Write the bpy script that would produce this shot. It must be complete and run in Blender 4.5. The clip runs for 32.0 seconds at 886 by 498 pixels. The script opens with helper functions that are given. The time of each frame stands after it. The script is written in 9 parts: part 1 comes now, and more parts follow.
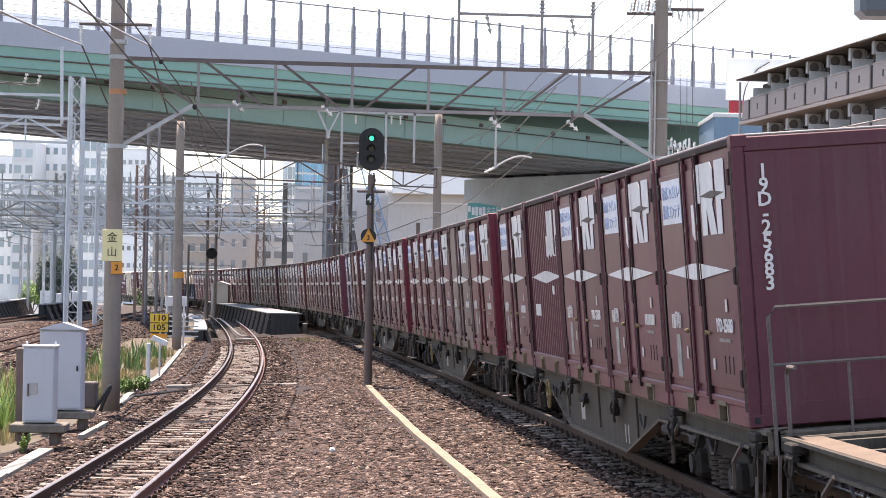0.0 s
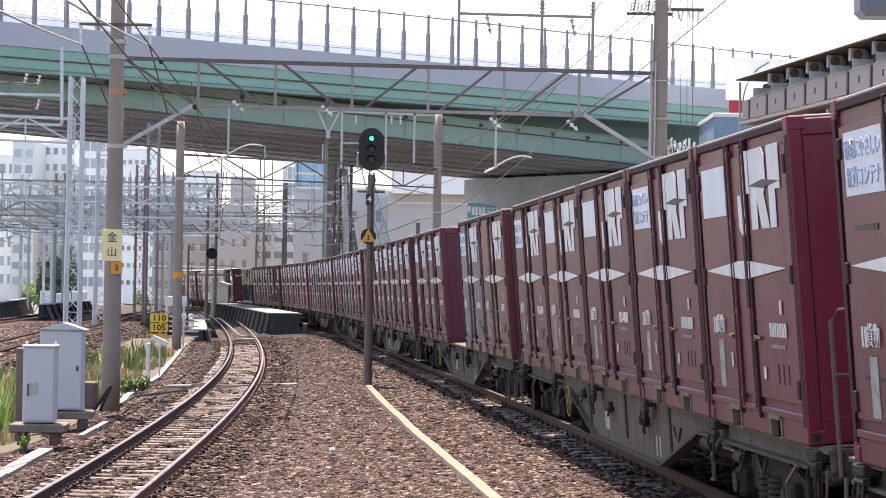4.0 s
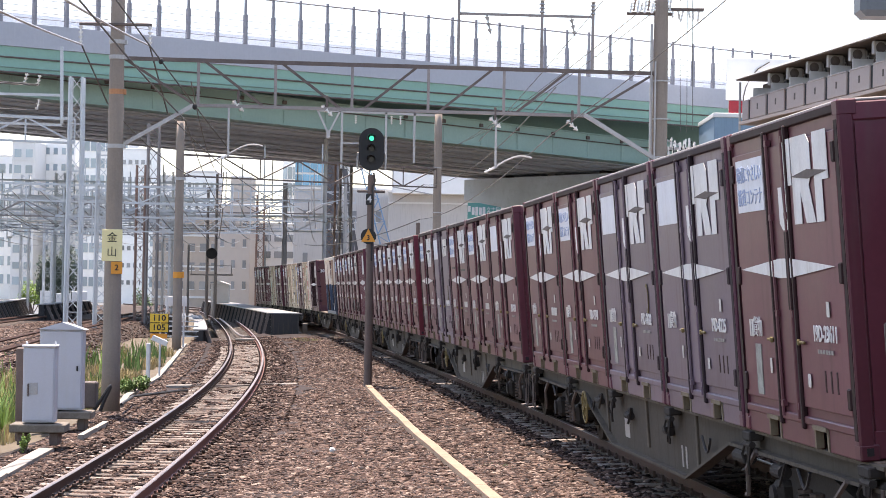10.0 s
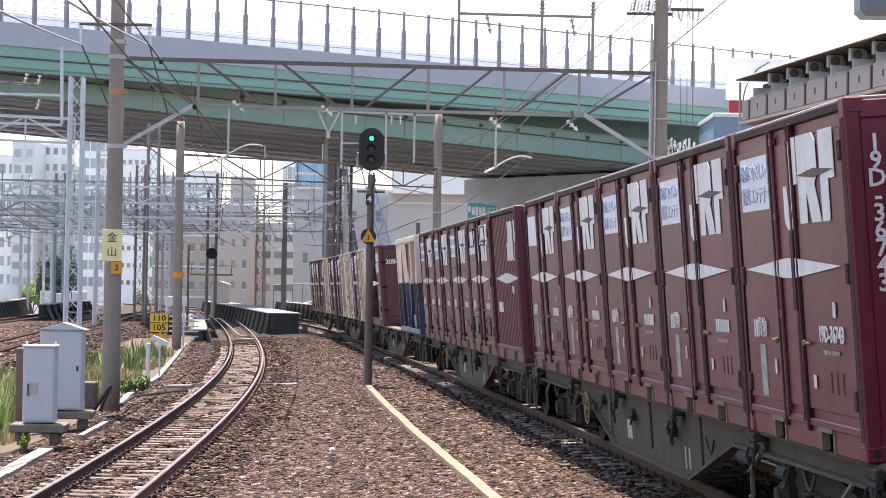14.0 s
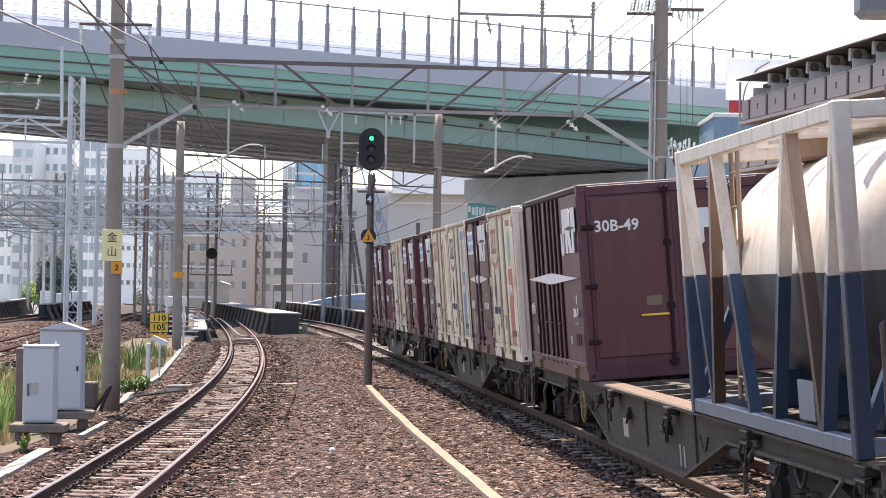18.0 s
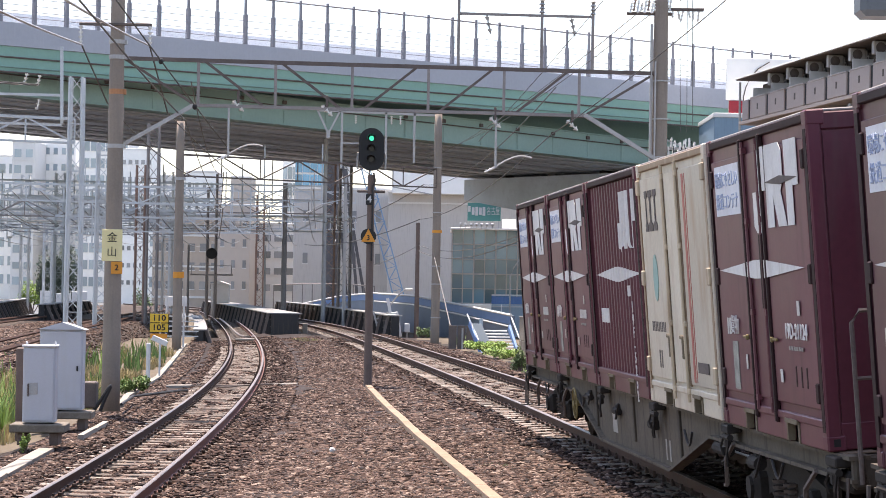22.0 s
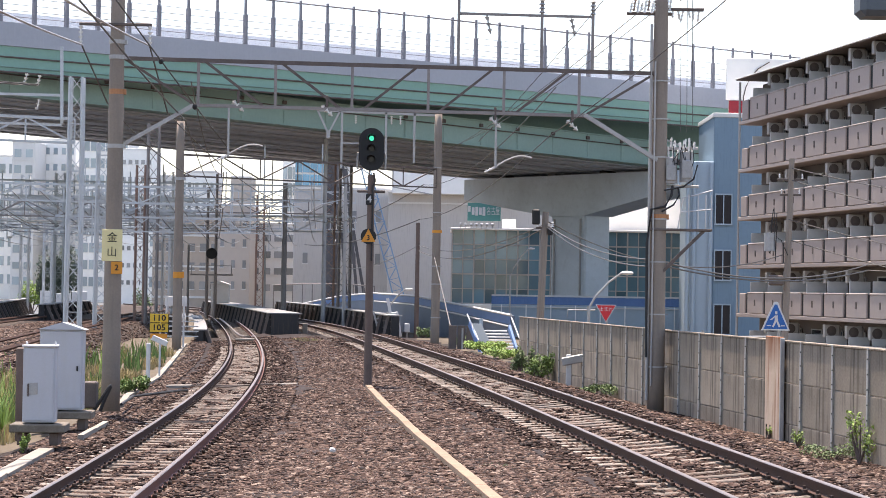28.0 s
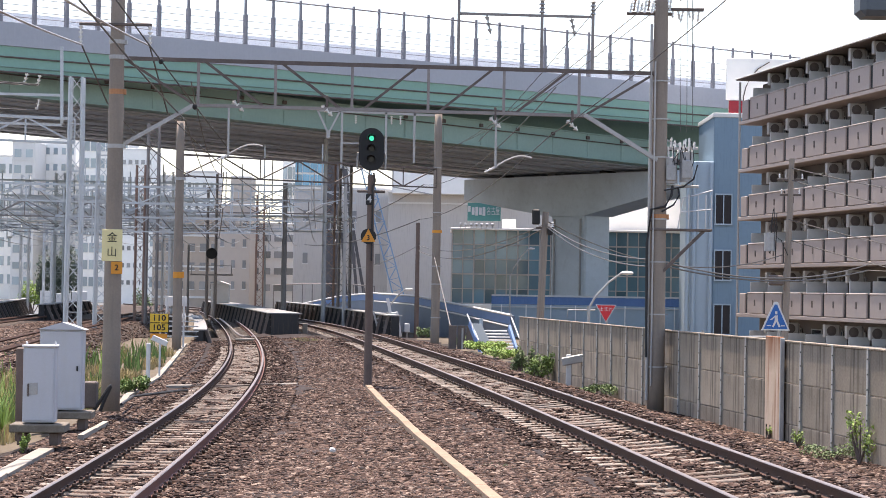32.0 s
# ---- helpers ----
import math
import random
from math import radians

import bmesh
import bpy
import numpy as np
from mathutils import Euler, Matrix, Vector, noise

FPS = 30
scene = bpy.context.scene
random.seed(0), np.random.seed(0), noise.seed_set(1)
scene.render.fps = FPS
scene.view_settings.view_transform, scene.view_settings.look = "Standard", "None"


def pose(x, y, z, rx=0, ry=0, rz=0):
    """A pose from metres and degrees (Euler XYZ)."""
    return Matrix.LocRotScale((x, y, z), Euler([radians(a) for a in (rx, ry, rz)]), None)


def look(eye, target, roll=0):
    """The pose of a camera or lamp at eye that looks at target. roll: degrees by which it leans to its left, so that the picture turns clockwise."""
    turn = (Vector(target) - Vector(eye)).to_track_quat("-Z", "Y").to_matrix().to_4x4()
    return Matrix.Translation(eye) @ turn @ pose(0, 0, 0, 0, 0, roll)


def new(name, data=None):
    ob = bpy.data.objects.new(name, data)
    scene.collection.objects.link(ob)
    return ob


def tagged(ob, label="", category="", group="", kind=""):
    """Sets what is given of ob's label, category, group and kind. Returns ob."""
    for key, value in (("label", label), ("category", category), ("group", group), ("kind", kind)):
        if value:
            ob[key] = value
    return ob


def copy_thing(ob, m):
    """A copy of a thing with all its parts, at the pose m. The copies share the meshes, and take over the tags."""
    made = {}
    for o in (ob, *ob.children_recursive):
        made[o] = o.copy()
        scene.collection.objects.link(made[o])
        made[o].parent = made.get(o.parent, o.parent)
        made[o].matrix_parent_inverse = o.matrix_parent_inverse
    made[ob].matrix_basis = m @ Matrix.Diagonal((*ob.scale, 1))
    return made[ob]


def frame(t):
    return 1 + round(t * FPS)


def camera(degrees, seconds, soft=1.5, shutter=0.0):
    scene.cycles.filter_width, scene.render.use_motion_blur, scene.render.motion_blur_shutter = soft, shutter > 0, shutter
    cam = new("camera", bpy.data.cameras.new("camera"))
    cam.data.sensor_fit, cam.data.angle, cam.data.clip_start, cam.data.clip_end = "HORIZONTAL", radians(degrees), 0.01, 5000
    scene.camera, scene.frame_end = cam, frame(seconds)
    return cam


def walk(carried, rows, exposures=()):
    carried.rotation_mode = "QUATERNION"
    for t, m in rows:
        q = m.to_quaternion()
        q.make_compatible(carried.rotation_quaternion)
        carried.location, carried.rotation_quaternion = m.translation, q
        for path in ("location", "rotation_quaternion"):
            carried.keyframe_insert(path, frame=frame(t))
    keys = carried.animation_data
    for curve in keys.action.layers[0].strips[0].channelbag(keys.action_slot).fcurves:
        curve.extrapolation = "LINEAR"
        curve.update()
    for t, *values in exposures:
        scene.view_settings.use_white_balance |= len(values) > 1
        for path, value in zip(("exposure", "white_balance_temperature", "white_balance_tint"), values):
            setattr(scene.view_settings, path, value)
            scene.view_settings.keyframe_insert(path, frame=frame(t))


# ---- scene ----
# ---------- camera: stands still on a tripod beside the line ----------
EYE = Vector((0.0, 0.0, 2.028))
PITCH, LEAN = 0.01829, 0.9711
cam = camera(22.211, 32.0, soft=0.85)
_aim = look(EYE, EYE + Vector((0, math.cos(PITCH), math.sin(PITCH))), LEAN)
walk(cam, [(0.0, _aim), (32.0, _aim)], exposures=[(0.0, 1.78, 7350, 17), (12.0, 1.78, 7350, 17), (18.0, 1.7, 7350, 17), (22.0, 1.6, 7350, 17), (25.0, 1.5, 7350, 17), (32.0, 1.5, 7350, 17)])

# ---------- daylight ----------
SUN_EL, SUN_AZ = radians(73), radians(-20)      # height above the horizon; bearing from +Y towards +X
world = bpy.data.worlds.new("sky")
scene.world = world
world.use_nodes = True
_nt = world.node_tree
_nt.nodes.clear()
_sky = _nt.nodes.new("ShaderNodeTexSky")
_sky.sky_type = "NISHITA"
_sky.sun_disc = False
_sky.sun_elevation, _sky.sun_rotation = SUN_EL, SUN_AZ
_sky.air_density, _sky.dust_density, _sky.ozone_density = 1.0, 1.0, 1.0
_bg = _nt.nodes.new("ShaderNodeBackground")
_bg.inputs["Strength"].default_value = 0.125
_out = _nt.nodes.new("ShaderNodeOutputWorld")
_nt.links.new(_sky.outputs[0], _bg.inputs[0])
_nt.links.new(_bg.outputs[0], _out.inputs[0])
_sun = bpy.data.lights.new("sun", "SUN")
_sun.energy, _sun.angle, _sun.color = 3.6, radians(0.6), (1.0, 0.96, 0.9)
sun = new("sun", _sun)
_dir = Vector((math.sin(SUN_AZ) * math.cos(SUN_EL), math.cos(SUN_AZ) * math.cos(SUN_EL), math.sin(SUN_EL)))
sun.matrix_world = look(_dir * 200, (0, 0, 0))


# ---------- builders ----------
class Shape:
    """Collects vertices and faces of one mesh."""

    def __init__(self):
        self.v, self.f, self.m = [], [], []

    def add(self, verts, faces, m=None, mi=0):
        n = len(self.v)
        self.v += [tuple(m @ Vector(p)) for p in verts] if m is not None else [tuple(p) for p in verts]
        self.f += [tuple(i + n for i in q) for q in faces]
        self.m += [mi] * len(faces)
        return self

    def box(self, c, s, m=None, b=0.0, mi=0):
        x, y, z = s[0] / 2, s[1] / 2, s[2] / 2
        if b <= 0:
            vs = [(c[0] + i * x, c[1] + j * y, c[2] + k * z) for i in (-1, 1) for j in (-1, 1) for k in (-1, 1)]
            return self.add(vs, [(0, 1, 3, 2), (4, 6, 7, 5), (0, 4, 5, 1), (2, 3, 7, 6), (0, 2, 6, 4), (1, 5, 7, 3)], m, mi)
        vs, key = [], {}
        for i in (-1, 1):
            for j in (-1, 1):
                for k in (-1, 1):
                    for a in range(3):
                        q = [i * (x - b), j * (y - b), k * (z - b)]
                        q[a] = (i * x, j * y, k * z)[a]
                        key[i, j, k, a] = len(vs)
                        vs.append((c[0] + q[0], c[1] + q[1], c[2] + q[2]))
        fs = []
        for a in range(3):
            o = [d for d in range(3) if d != a]
            for sg in (-1, 1):
                lp = []
                for u, w in ((-1, -1), (1, -1), (1, 1), (-1, 1)):
                    t = [0, 0, 0]
                    t[a], t[o[0]], t[o[1]] = sg, u, w
                    lp.append(key[t[0], t[1], t[2], a])
                fs.append(tuple(lp if (sg > 0) != (a == 1) else lp[::-1]))
        for a in range(3):
            o = [d for d in range(3) if d != a]
            for u in (-1, 1):
                for w in (-1, 1):
                    t0, t1 = [0, 0, 0], [0, 0, 0]
                    t0[o[0]] = t1[o[0]] = u
                    t0[o[1]] = t1[o[1]] = w
                    t0[a], t1[a] = -1, 1
                    fs.append((key[(*t0, o[0])], key[(*t1, o[0])], key[(*t1, o[1])], key[(*t0, o[1])]))
        for i in (-1, 1):
            for j in (-1, 1):
                for k in (-1, 1):
                    fs.append(tuple(key[i, j, k, a] for a in range(3)))
        return self.add(vs, fs, m, mi)

    def tube(self, a, b, r, r2=None, n=8, caps=True, mi=0):
        a, b = Vector(a), Vector(b)
        r2 = r if r2 is None else r2
        d = (b - a).normalized()
        u = d.orthogonal().normalized()
        w = d.cross(u)
        vs = []
        for c, rr in ((a, r), (b, r2)):
            for i in range(n):
                t = 2 * math.pi * i / n
                vs.append(c + (u * math.cos(t) + w * math.sin(t)) * rr)
        fs = [(i, (i + 1) % n, n + (i + 1) % n, n + i) for i in range(n)]
        if caps:
            fs += [tuple(range(n))[::-1], tuple(range(n, 2 * n))]
        return self.add(vs, fs, None, mi)

    def pipe(self, pts, r, n=6, mi=0):
        """A bent round bar or wire along the points."""
        pts = [Vector(q) for q in pts]
        vs, fs = [], []
        for i, q in enumerate(pts):
            d = (pts[min(i + 1, len(pts) - 1)] - pts[max(i - 1, 0)]).normalized()
            up = Vector((0, 0, 1)) if abs(d.z) < 0.9 else Vector((1, 0, 0))
            u = d.cross(up).normalized()
            w = d.cross(u)
            vs += [q + (u * math.cos(2 * math.pi * k / n) + w * math.sin(2 * math.pi * k / n)) * r for k in range(n)]
        for i in range(len(pts) - 1):
            for k in range(n):
                fs.append((i * n + k, i * n + (k + 1) % n, (i + 1) * n + (k + 1) % n, (i + 1) * n + k))
        fs += [tuple(range(n))[::-1], tuple(range((len(pts) - 1) * n, len(pts) * n))]
        return self.add(vs, fs, None, mi)

    def prism(self, poly, m, d, mi=0):
        """A flat outline (x, y) pulled d along z, then moved by m."""
        n = len(poly)
        vs = [(x, y, 0) for x, y in poly] + [(x, y, d) for x, y in poly]
        fs = [tuple(range(n))[::-1], tuple(range(n, 2 * n))] + [(i, (i + 1) % n, n + (i + 1) % n, n + i) for i in range(n)]
        return self.add(vs, fs, m, mi)

    def rows(self, rings, closed=False, caps=False, mi=0):
        """Joins rings of equally many points into a skin."""
        n = len(rings[0])
        vs = [q for r in rings for q in r]
        fs = []
        for i in range(len(rings) - 1):
            for k in range(n if closed else n - 1):
                fs.append((i * n + k, i * n + (k + 1) % n, (i + 1) * n + (k + 1) % n, (i + 1) * n + k))
        if caps:
            fs += [tuple(range(n))[::-1], tuple(range((len(rings) - 1) * n, len(rings) * n))]
        return self.add(vs, fs, None, mi)

    def bar(self, a, b, w, h, mi=0):
        """A square bar from a to b, w wide and h deep."""
        a, b = Vector(a), Vector(b)
        q = (b - a).to_track_quat("Z", "Y").to_matrix().to_4x4()
        return self.box((0, 0, (b - a).length / 2), (w, h, (b - a).length), Matrix.Translation(a) @ q, 0, mi)

    def mesh(self, name, *mats, smooth=False):
        me = bpy.data.meshes.new(name)
        me.from_pydata(self.v, [], self.f)
        for mt in mats:
            me.materials.append(mt)
        if len(mats) > 1:
            me.polygons.foreach_set("material_index", self.m)
        if smooth:
            me.polygons.foreach_set("use_smooth", [True] * len(me.polygons))
        me.update()
        return me


def part(name, sh, mat, parent=None, label="", m=None, smooth=False):
    """Links a shape or a ready mesh as one mesh object, under a thing or a part where one is given."""
    me = sh
    if isinstance(sh, Shape):
        me = sh.mesh(name, *(mat if isinstance(mat, (list, tuple)) else (mat,)), smooth=smooth)
    ob = new(name, me)
    if parent is not None:
        ob.parent = parent
    if m is not None:
        ob.matrix_local = m
    if label:
        tagged(ob, label)
    return ob


def empty(name, m, label, category, group="", kind=""):
    ob = new(name)
    ob.empty_display_size = 0.3
    ob.matrix_world = m
    return tagged(ob, label, category, group, kind)


_letters = {}


def letter_mesh(text, size, depth, squeeze, mat):
    key = (text, size, depth, squeeze, mat.name)
    if key not in _letters:
        cu = bpy.data.curves.new("lettering", "FONT")
        cu.body, cu.size, cu.extrude = text, size, depth
        cu.align_x, cu.align_y = "CENTER", "CENTER"
        cu.resolution_u = 2
        cu.offset = size * (0.02 if text.isascii() else 0.0)      # bold figures
        tmp = bpy.data.objects.new("lettering", cu)
        me = bpy.data.meshes.new_from_object(tmp)
        bpy.data.objects.remove(tmp)
        bpy.data.curves.remove(cu)
        me.transform(Matrix.Diagonal((squeeze, 1, 1, 1)))
        me.materials.clear()
        me.materials.append(mat)
        _letters[key] = me
    return _letters[key]


def lettering(text, size, m, mat, parent, name="lettering", depth=0.003, label="", squeeze=1.0):
    """Flat letters as a mesh, centred on the pose m, reading along its x and standing along its y."""
    ob = new(name, letter_mesh(text, size, depth, squeeze, mat))
    ob.parent = parent
    ob.matrix_local = m
    if label:
        tagged(ob, label)
    return ob


# ---------- materials ----------
def material(name, color, rough=0.7, metal=0.0, var=0.25, scale=3.0, fine=40.0, bump=0.15, stain=None, stain_amt=0.0, streak=False, spread=0.0, coat=0.0, streaks=7.0):
    """A painted or raw surface: base colour with coarse and fine variation, relief, and stains or streaks in a second colour."""
    mt = bpy.data.materials.new(name)
    mt.use_nodes = True
    nt = mt.node_tree
    nd, ln = nt.nodes, nt.links
    bs = nd["Principled BSDF"]
    tc = nd.new("ShaderNodeTexCoord")
    co = tc.outputs["Object"]
    n1 = nd.new("ShaderNodeTexNoise")
    n1.inputs["Scale"].default_value, n1.inputs["Detail"].default_value = scale, 5
    n2 = nd.new("ShaderNodeTexNoise")
    n2.inputs["Scale"].default_value, n2.inputs["Detail"].default_value = fine, 3
    ln.new(co, n1.inputs["Vector"])
    ln.new(co, n2.inputs["Vector"])
    mx = nd.new("ShaderNodeMix")
    mx.data_type = "FLOAT"
    mx.inputs[0].default_value = 0.4
    ln.new(n1.outputs["Fac"], mx.inputs[2])
    ln.new(n2.outputs["Fac"], mx.inputs[3])
    rp = nd.new("ShaderNodeMapRange")
    rp.inputs["From Min"].default_value, rp.inputs["From Max"].default_value = 0.3, 0.7
    rp.inputs["To Min"].default_value, rp.inputs["To Max"].default_value = 1 - var, 1 + var
    ln.new(mx.outputs[0], rp.inputs["Value"])
    val = rp.outputs[0]
    if spread > 0:
        oi = nd.new("ShaderNodeObjectInfo")
        r2 = nd.new("ShaderNodeMapRange")
        r2.inputs["To Min"].default_value, r2.inputs["To Max"].default_value = 1 - spread, 1 + spread
        ln.new(oi.outputs["Random"], r2.inputs["Value"])
        mu = nd.new("ShaderNodeMath")
        mu.operation = "MULTIPLY"
        ln.new(val, mu.inputs[0])
        ln.new(r2.outputs[0], mu.inputs[1])
        val = mu.outputs[0]
    sc = nd.new("ShaderNodeVectorMath")
    sc.operation = "SCALE"
    sc.inputs[0].default_value = color
    ln.new(val, sc.inputs["Scale"])
    col = sc.outputs[0]
    if stain is not None:
        n3 = nd.new("ShaderNodeTexNoise")
        n3.inputs["Detail"].default_value = 6
        mp = nd.new("ShaderNodeMapping")
        mp.inputs["Scale"].default_value = (streaks, streaks, 0.6) if streak else (1.6, 1.6, 1.6)
        n3.inputs["Scale"].default_value = 1.3
        ln.new(co, mp.inputs["Vector"])
        ln.new(mp.outputs[0], n3.inputs["Vector"])
        r3 = nd.new("ShaderNodeMapRange")
        r3.inputs["From Min"].default_value, r3.inputs["From Max"].default_value = 0.52, 0.72
        r3.inputs["To Max"].default_value = stain_amt
        ln.new(n3.outputs["Fac"], r3.inputs["Value"])
        mc = nd.new("ShaderNodeMix")
        mc.data_type = "RGBA"
        ln.new(r3.outputs[0], mc.inputs[0])
        ln.new(col, mc.inputs[6])
        mc.inputs[7].default_value = (*stain, 1)
        col = mc.outputs[2]
    ln.new(col, bs.inputs["Base Color"])
    r4 = nd.new("ShaderNodeMapRange")
    r4.inputs["To Min"].default_value, r4.inputs["To Max"].default_value = max(rough - 0.12, 0.02), min(rough + 0.12, 1)
    ln.new(n1.outputs["Fac"], r4.inputs["Value"])
    ln.new(r4.outputs[0], bs.inputs["Roughness"])
    bs.inputs["Metallic"].default_value = metal
    bs.inputs["Coat Weight"].default_value = coat
    bs.inputs["Specular IOR Level"].default_value = 0.3
    if bump > 0:
        bp = nd.new("ShaderNodeBump")
        bp.inputs["Strength"].default_value, bp.inputs["Distance"].default_value = bump, 0.02
        ln.new(mx.outputs[0], bp.inputs["Height"])
        ln.new(bp.outputs[0], bs.inputs["Normal"])
    return mt


def glow(name, color, strength):
    mt = bpy.data.materials.new(name)
    mt.use_nodes = True
    bs = mt.node_tree.nodes["Principled BSDF"]
    bs.inputs["Base Color"].default_value = (*color, 1)
    bs.inputs["Emission Color"].default_value = (*color, 1)
    bs.inputs["Emission Strength"].default_value = strength
    return mt


def glass(name, color, rough=0.05, spread=0.0):
    mt = bpy.data.materials.new(name)
    mt.use_nodes = True
    nd, ln = mt.node_tree.nodes, mt.node_tree.links
    bs = nd["Principled BSDF"]
    bs.inputs["Base Color"].default_value = (*color, 1)
    bs.inputs["Roughness"].default_value = rough
    bs.inputs["Specular IOR Level"].default_value = 0.8
    if spread > 0:
        oi = nd.new("ShaderNodeObjectInfo")
        r2 = nd.new("ShaderNodeMapRange")
        r2.inputs["To Min"].default_value, r2.inputs["To Max"].default_value = 1 - spread, 1 + spread
        ln.new(oi.outputs["Random"], r2.inputs["Value"])
        sc = nd.new("ShaderNodeVectorMath")
        sc.operation = "SCALE"
        sc.inputs[0].default_value = color
        ln.new(r2.outputs[0], sc.inputs["Scale"])
        ln.new(sc.outputs[0], bs.inputs["Base Color"])
    return mt


def stone_material():
    mt = material("ballast_stone", (0.24, 0.17, 0.145), 0.9, var=0.2, scale=9, fine=60, bump=0.3)
    nt = mt.node_tree
    nd, ln = nt.nodes, nt.links
    bs = nd["Principled BSDF"]
    geo = nd.new("ShaderNodeNewGeometry")
    cr = nd.new("ShaderNodeValToRGB")
    e = cr.color_ramp.elements
    e[0].position, e[0].color = 0.0, (0.012, 0.007, 0.006, 1)
    e[1].position, e[1].color = 1.0, (0.26, 0.195, 0.16, 1)
    for pos, c in ((0.3, (0.040, 0.021, 0.016, 1)), (0.6, (0.080, 0.044, 0.034, 1)), (0.87, (0.145, 0.094, 0.073, 1))):
        k = e.new(pos)
        k.color = c
    ln.new(geo.outputs["Random Per Island"], cr.inputs[0])
    ln.new(cr.outputs[0], bs.inputs["Base Color"])
    return mt


M_STONE = stone_material()
# bed kept near black, painting the shade in gaps between the stones
M_BALLAST = material("ballast_gap_shade", (0.022, 0.013, 0.011), 0.95, var=0.55, scale=2.2, fine=22, bump=1.0)
M_EARTH = material("dry_earth", (0.105, 0.082, 0.058), 0.95, var=0.3, scale=0.8, fine=12, bump=0.5)
M_CITY = material("street_grey", (0.115, 0.12, 0.125), 0.9, var=0.3, scale=0.05, fine=1.5, bump=0.05)
M_RAILSIDE = material("rail_rust", (0.060, 0.028, 0.020), 0.8, var=0.35, scale=6, fine=50, bump=0.2)
M_RAILSIDE_RED = material("rail_rust_red", (0.16, 0.07, 0.055), 0.75, var=0.3, scale=6, fine=50, bump=0.2)
M_RAILTOP = material("rail_head_steel", (0.20, 0.16, 0.145), 0.42, metal=0.6, var=0.15, scale=4, fine=80, bump=0.02)
M_SLEEPER = material("sleeper_concrete", (0.21, 0.175, 0.15), 0.92, var=0.45, scale=4, fine=45, bump=0.3, stain=(0.13, 0.08, 0.06), stain_amt=0.9, spread=0.4)
M_CLIP = material("clip_iron", (0.06, 0.04, 0.033), 0.8, var=0.3)
M_CONC = material("concrete_grey", (0.25, 0.225, 0.195), 0.9, var=0.16, scale=1.2, fine=30, bump=0.12, stain=(0.2, 0.19, 0.17), stain_amt=0.5, streak=True)
M_CONC_POLE = material("spun_concrete", (0.245, 0.202, 0.168), 0.88, var=0.16, scale=1.5, fine=30, bump=0.08, stain=(0.17, 0.15, 0.135), stain_amt=0.5, streak=True)
M_CONC_LIGHT = material("concrete_light", (0.54, 0.585, 0.625), 0.9, var=0.12, scale=0.5, fine=12, bump=0.06, stain=(0.38, 0.40, 0.42), stain_amt=0.3)
M_STEEL_GREY = material("galvanised_grey", (0.38, 0.37, 0.36), 0.55, metal=0.3, var=0.15, scale=3, fine=40, bump=0.04)
M_STEEL_DARK = material("weathered_steel", (0.13, 0.105, 0.095), 0.75, metal=0.2, var=0.3, scale=4, fine=40, bump=0.1)
M_POLE_BROWN = material("brown_signal_pole", (0.14, 0.10, 0.085), 0.7, var=0.2, scale=3, fine=40, bump=0.05)
M_BLACK = material("black_paint", (0.016, 0.016, 0.017), 0.5, var=0.2)
M_RUBBER = material("dark_cable", (0.03, 0.029, 0.03), 0.6, var=0.2)
M_WHITE = material("white_paint", (0.58, 0.58, 0.58), 0.55, var=0.06, bump=0.02, stain=(0.5, 0.47, 0.42), stain_amt=0.3)
M_CABINET = material("cabinet_paint", (0.46, 0.465, 0.50), 0.5, var=0.06, scale=2, bump=0.03, stain=(0.42, 0.4, 0.38), stain_amt=0.25, streak=True)
M_YELLOW = material("yellow_paint", (0.68, 0.43, 0.05), 0.55, var=0.1, bump=0.03)
M_CREAM = material("cream_plate", (0.70, 0.61, 0.33), 0.5, var=0.06, bump=0.02)
M_ORANGE = material("orange_plate", (0.66, 0.27, 0.04), 0.55, var=0.12, bump=0.02)
M_ORANGE_FADED = material("orange_band_faded", (0.42, 0.19, 0.09), 0.7, var=0.25, bump=0.02)
M_TROUGH = material("trough_lid", (0.27, 0.19, 0.135), 0.9, var=0.25, scale=3, fine=30, bump=0.15, spread=0.06, stain=(0.14, 0.085, 0.06), stain_amt=0.5)
M_KERB = material("pale_kerb", (0.275, 0.245, 0.21), 0.9, var=0.15, scale=3, fine=30, bump=0.15, spread=0.12)
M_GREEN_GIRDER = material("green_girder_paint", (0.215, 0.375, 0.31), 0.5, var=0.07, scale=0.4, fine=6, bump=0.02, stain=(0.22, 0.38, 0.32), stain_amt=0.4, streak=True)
# shaded copy of the girder green, for parts below the overhang
M_GREEN_DARK = material("green_girder_shaded", (0.17, 0.26, 0.225), 0.6, var=0.1, scale=0.4, fine=6, bump=0.02)
M_GREEN_LOWER = material("green_lower_girder", (0.265, 0.375, 0.33), 0.6, var=0.08, scale=0.4, fine=6, bump=0.02, stain=(0.3, 0.42, 0.37), stain_amt=0.4, streak=True)
M_GALV_PALE = material("pale_rail", (0.5, 0.5, 0.51), 0.5, metal=0.2, var=0.12, scale=3, bump=0.02)
M_AGED_TANK = material("aged_grey_can", (0.34, 0.335, 0.33), 0.6, metal=0.1, var=0.2, scale=6, bump=0.05)
M_DECK_B = material("deck_underside_pale", (0.56, 0.585, 0.61), 0.9, var=0.15, scale=0.3, fine=5, bump=0.03)
# steel paled to paint haze on far masts; near beam parts share it
M_FAR_STEEL = material("hazed_mast_steel", (0.25, 0.225, 0.215), 0.75, metal=0.1, var=0.25, scale=2, bump=0.05)
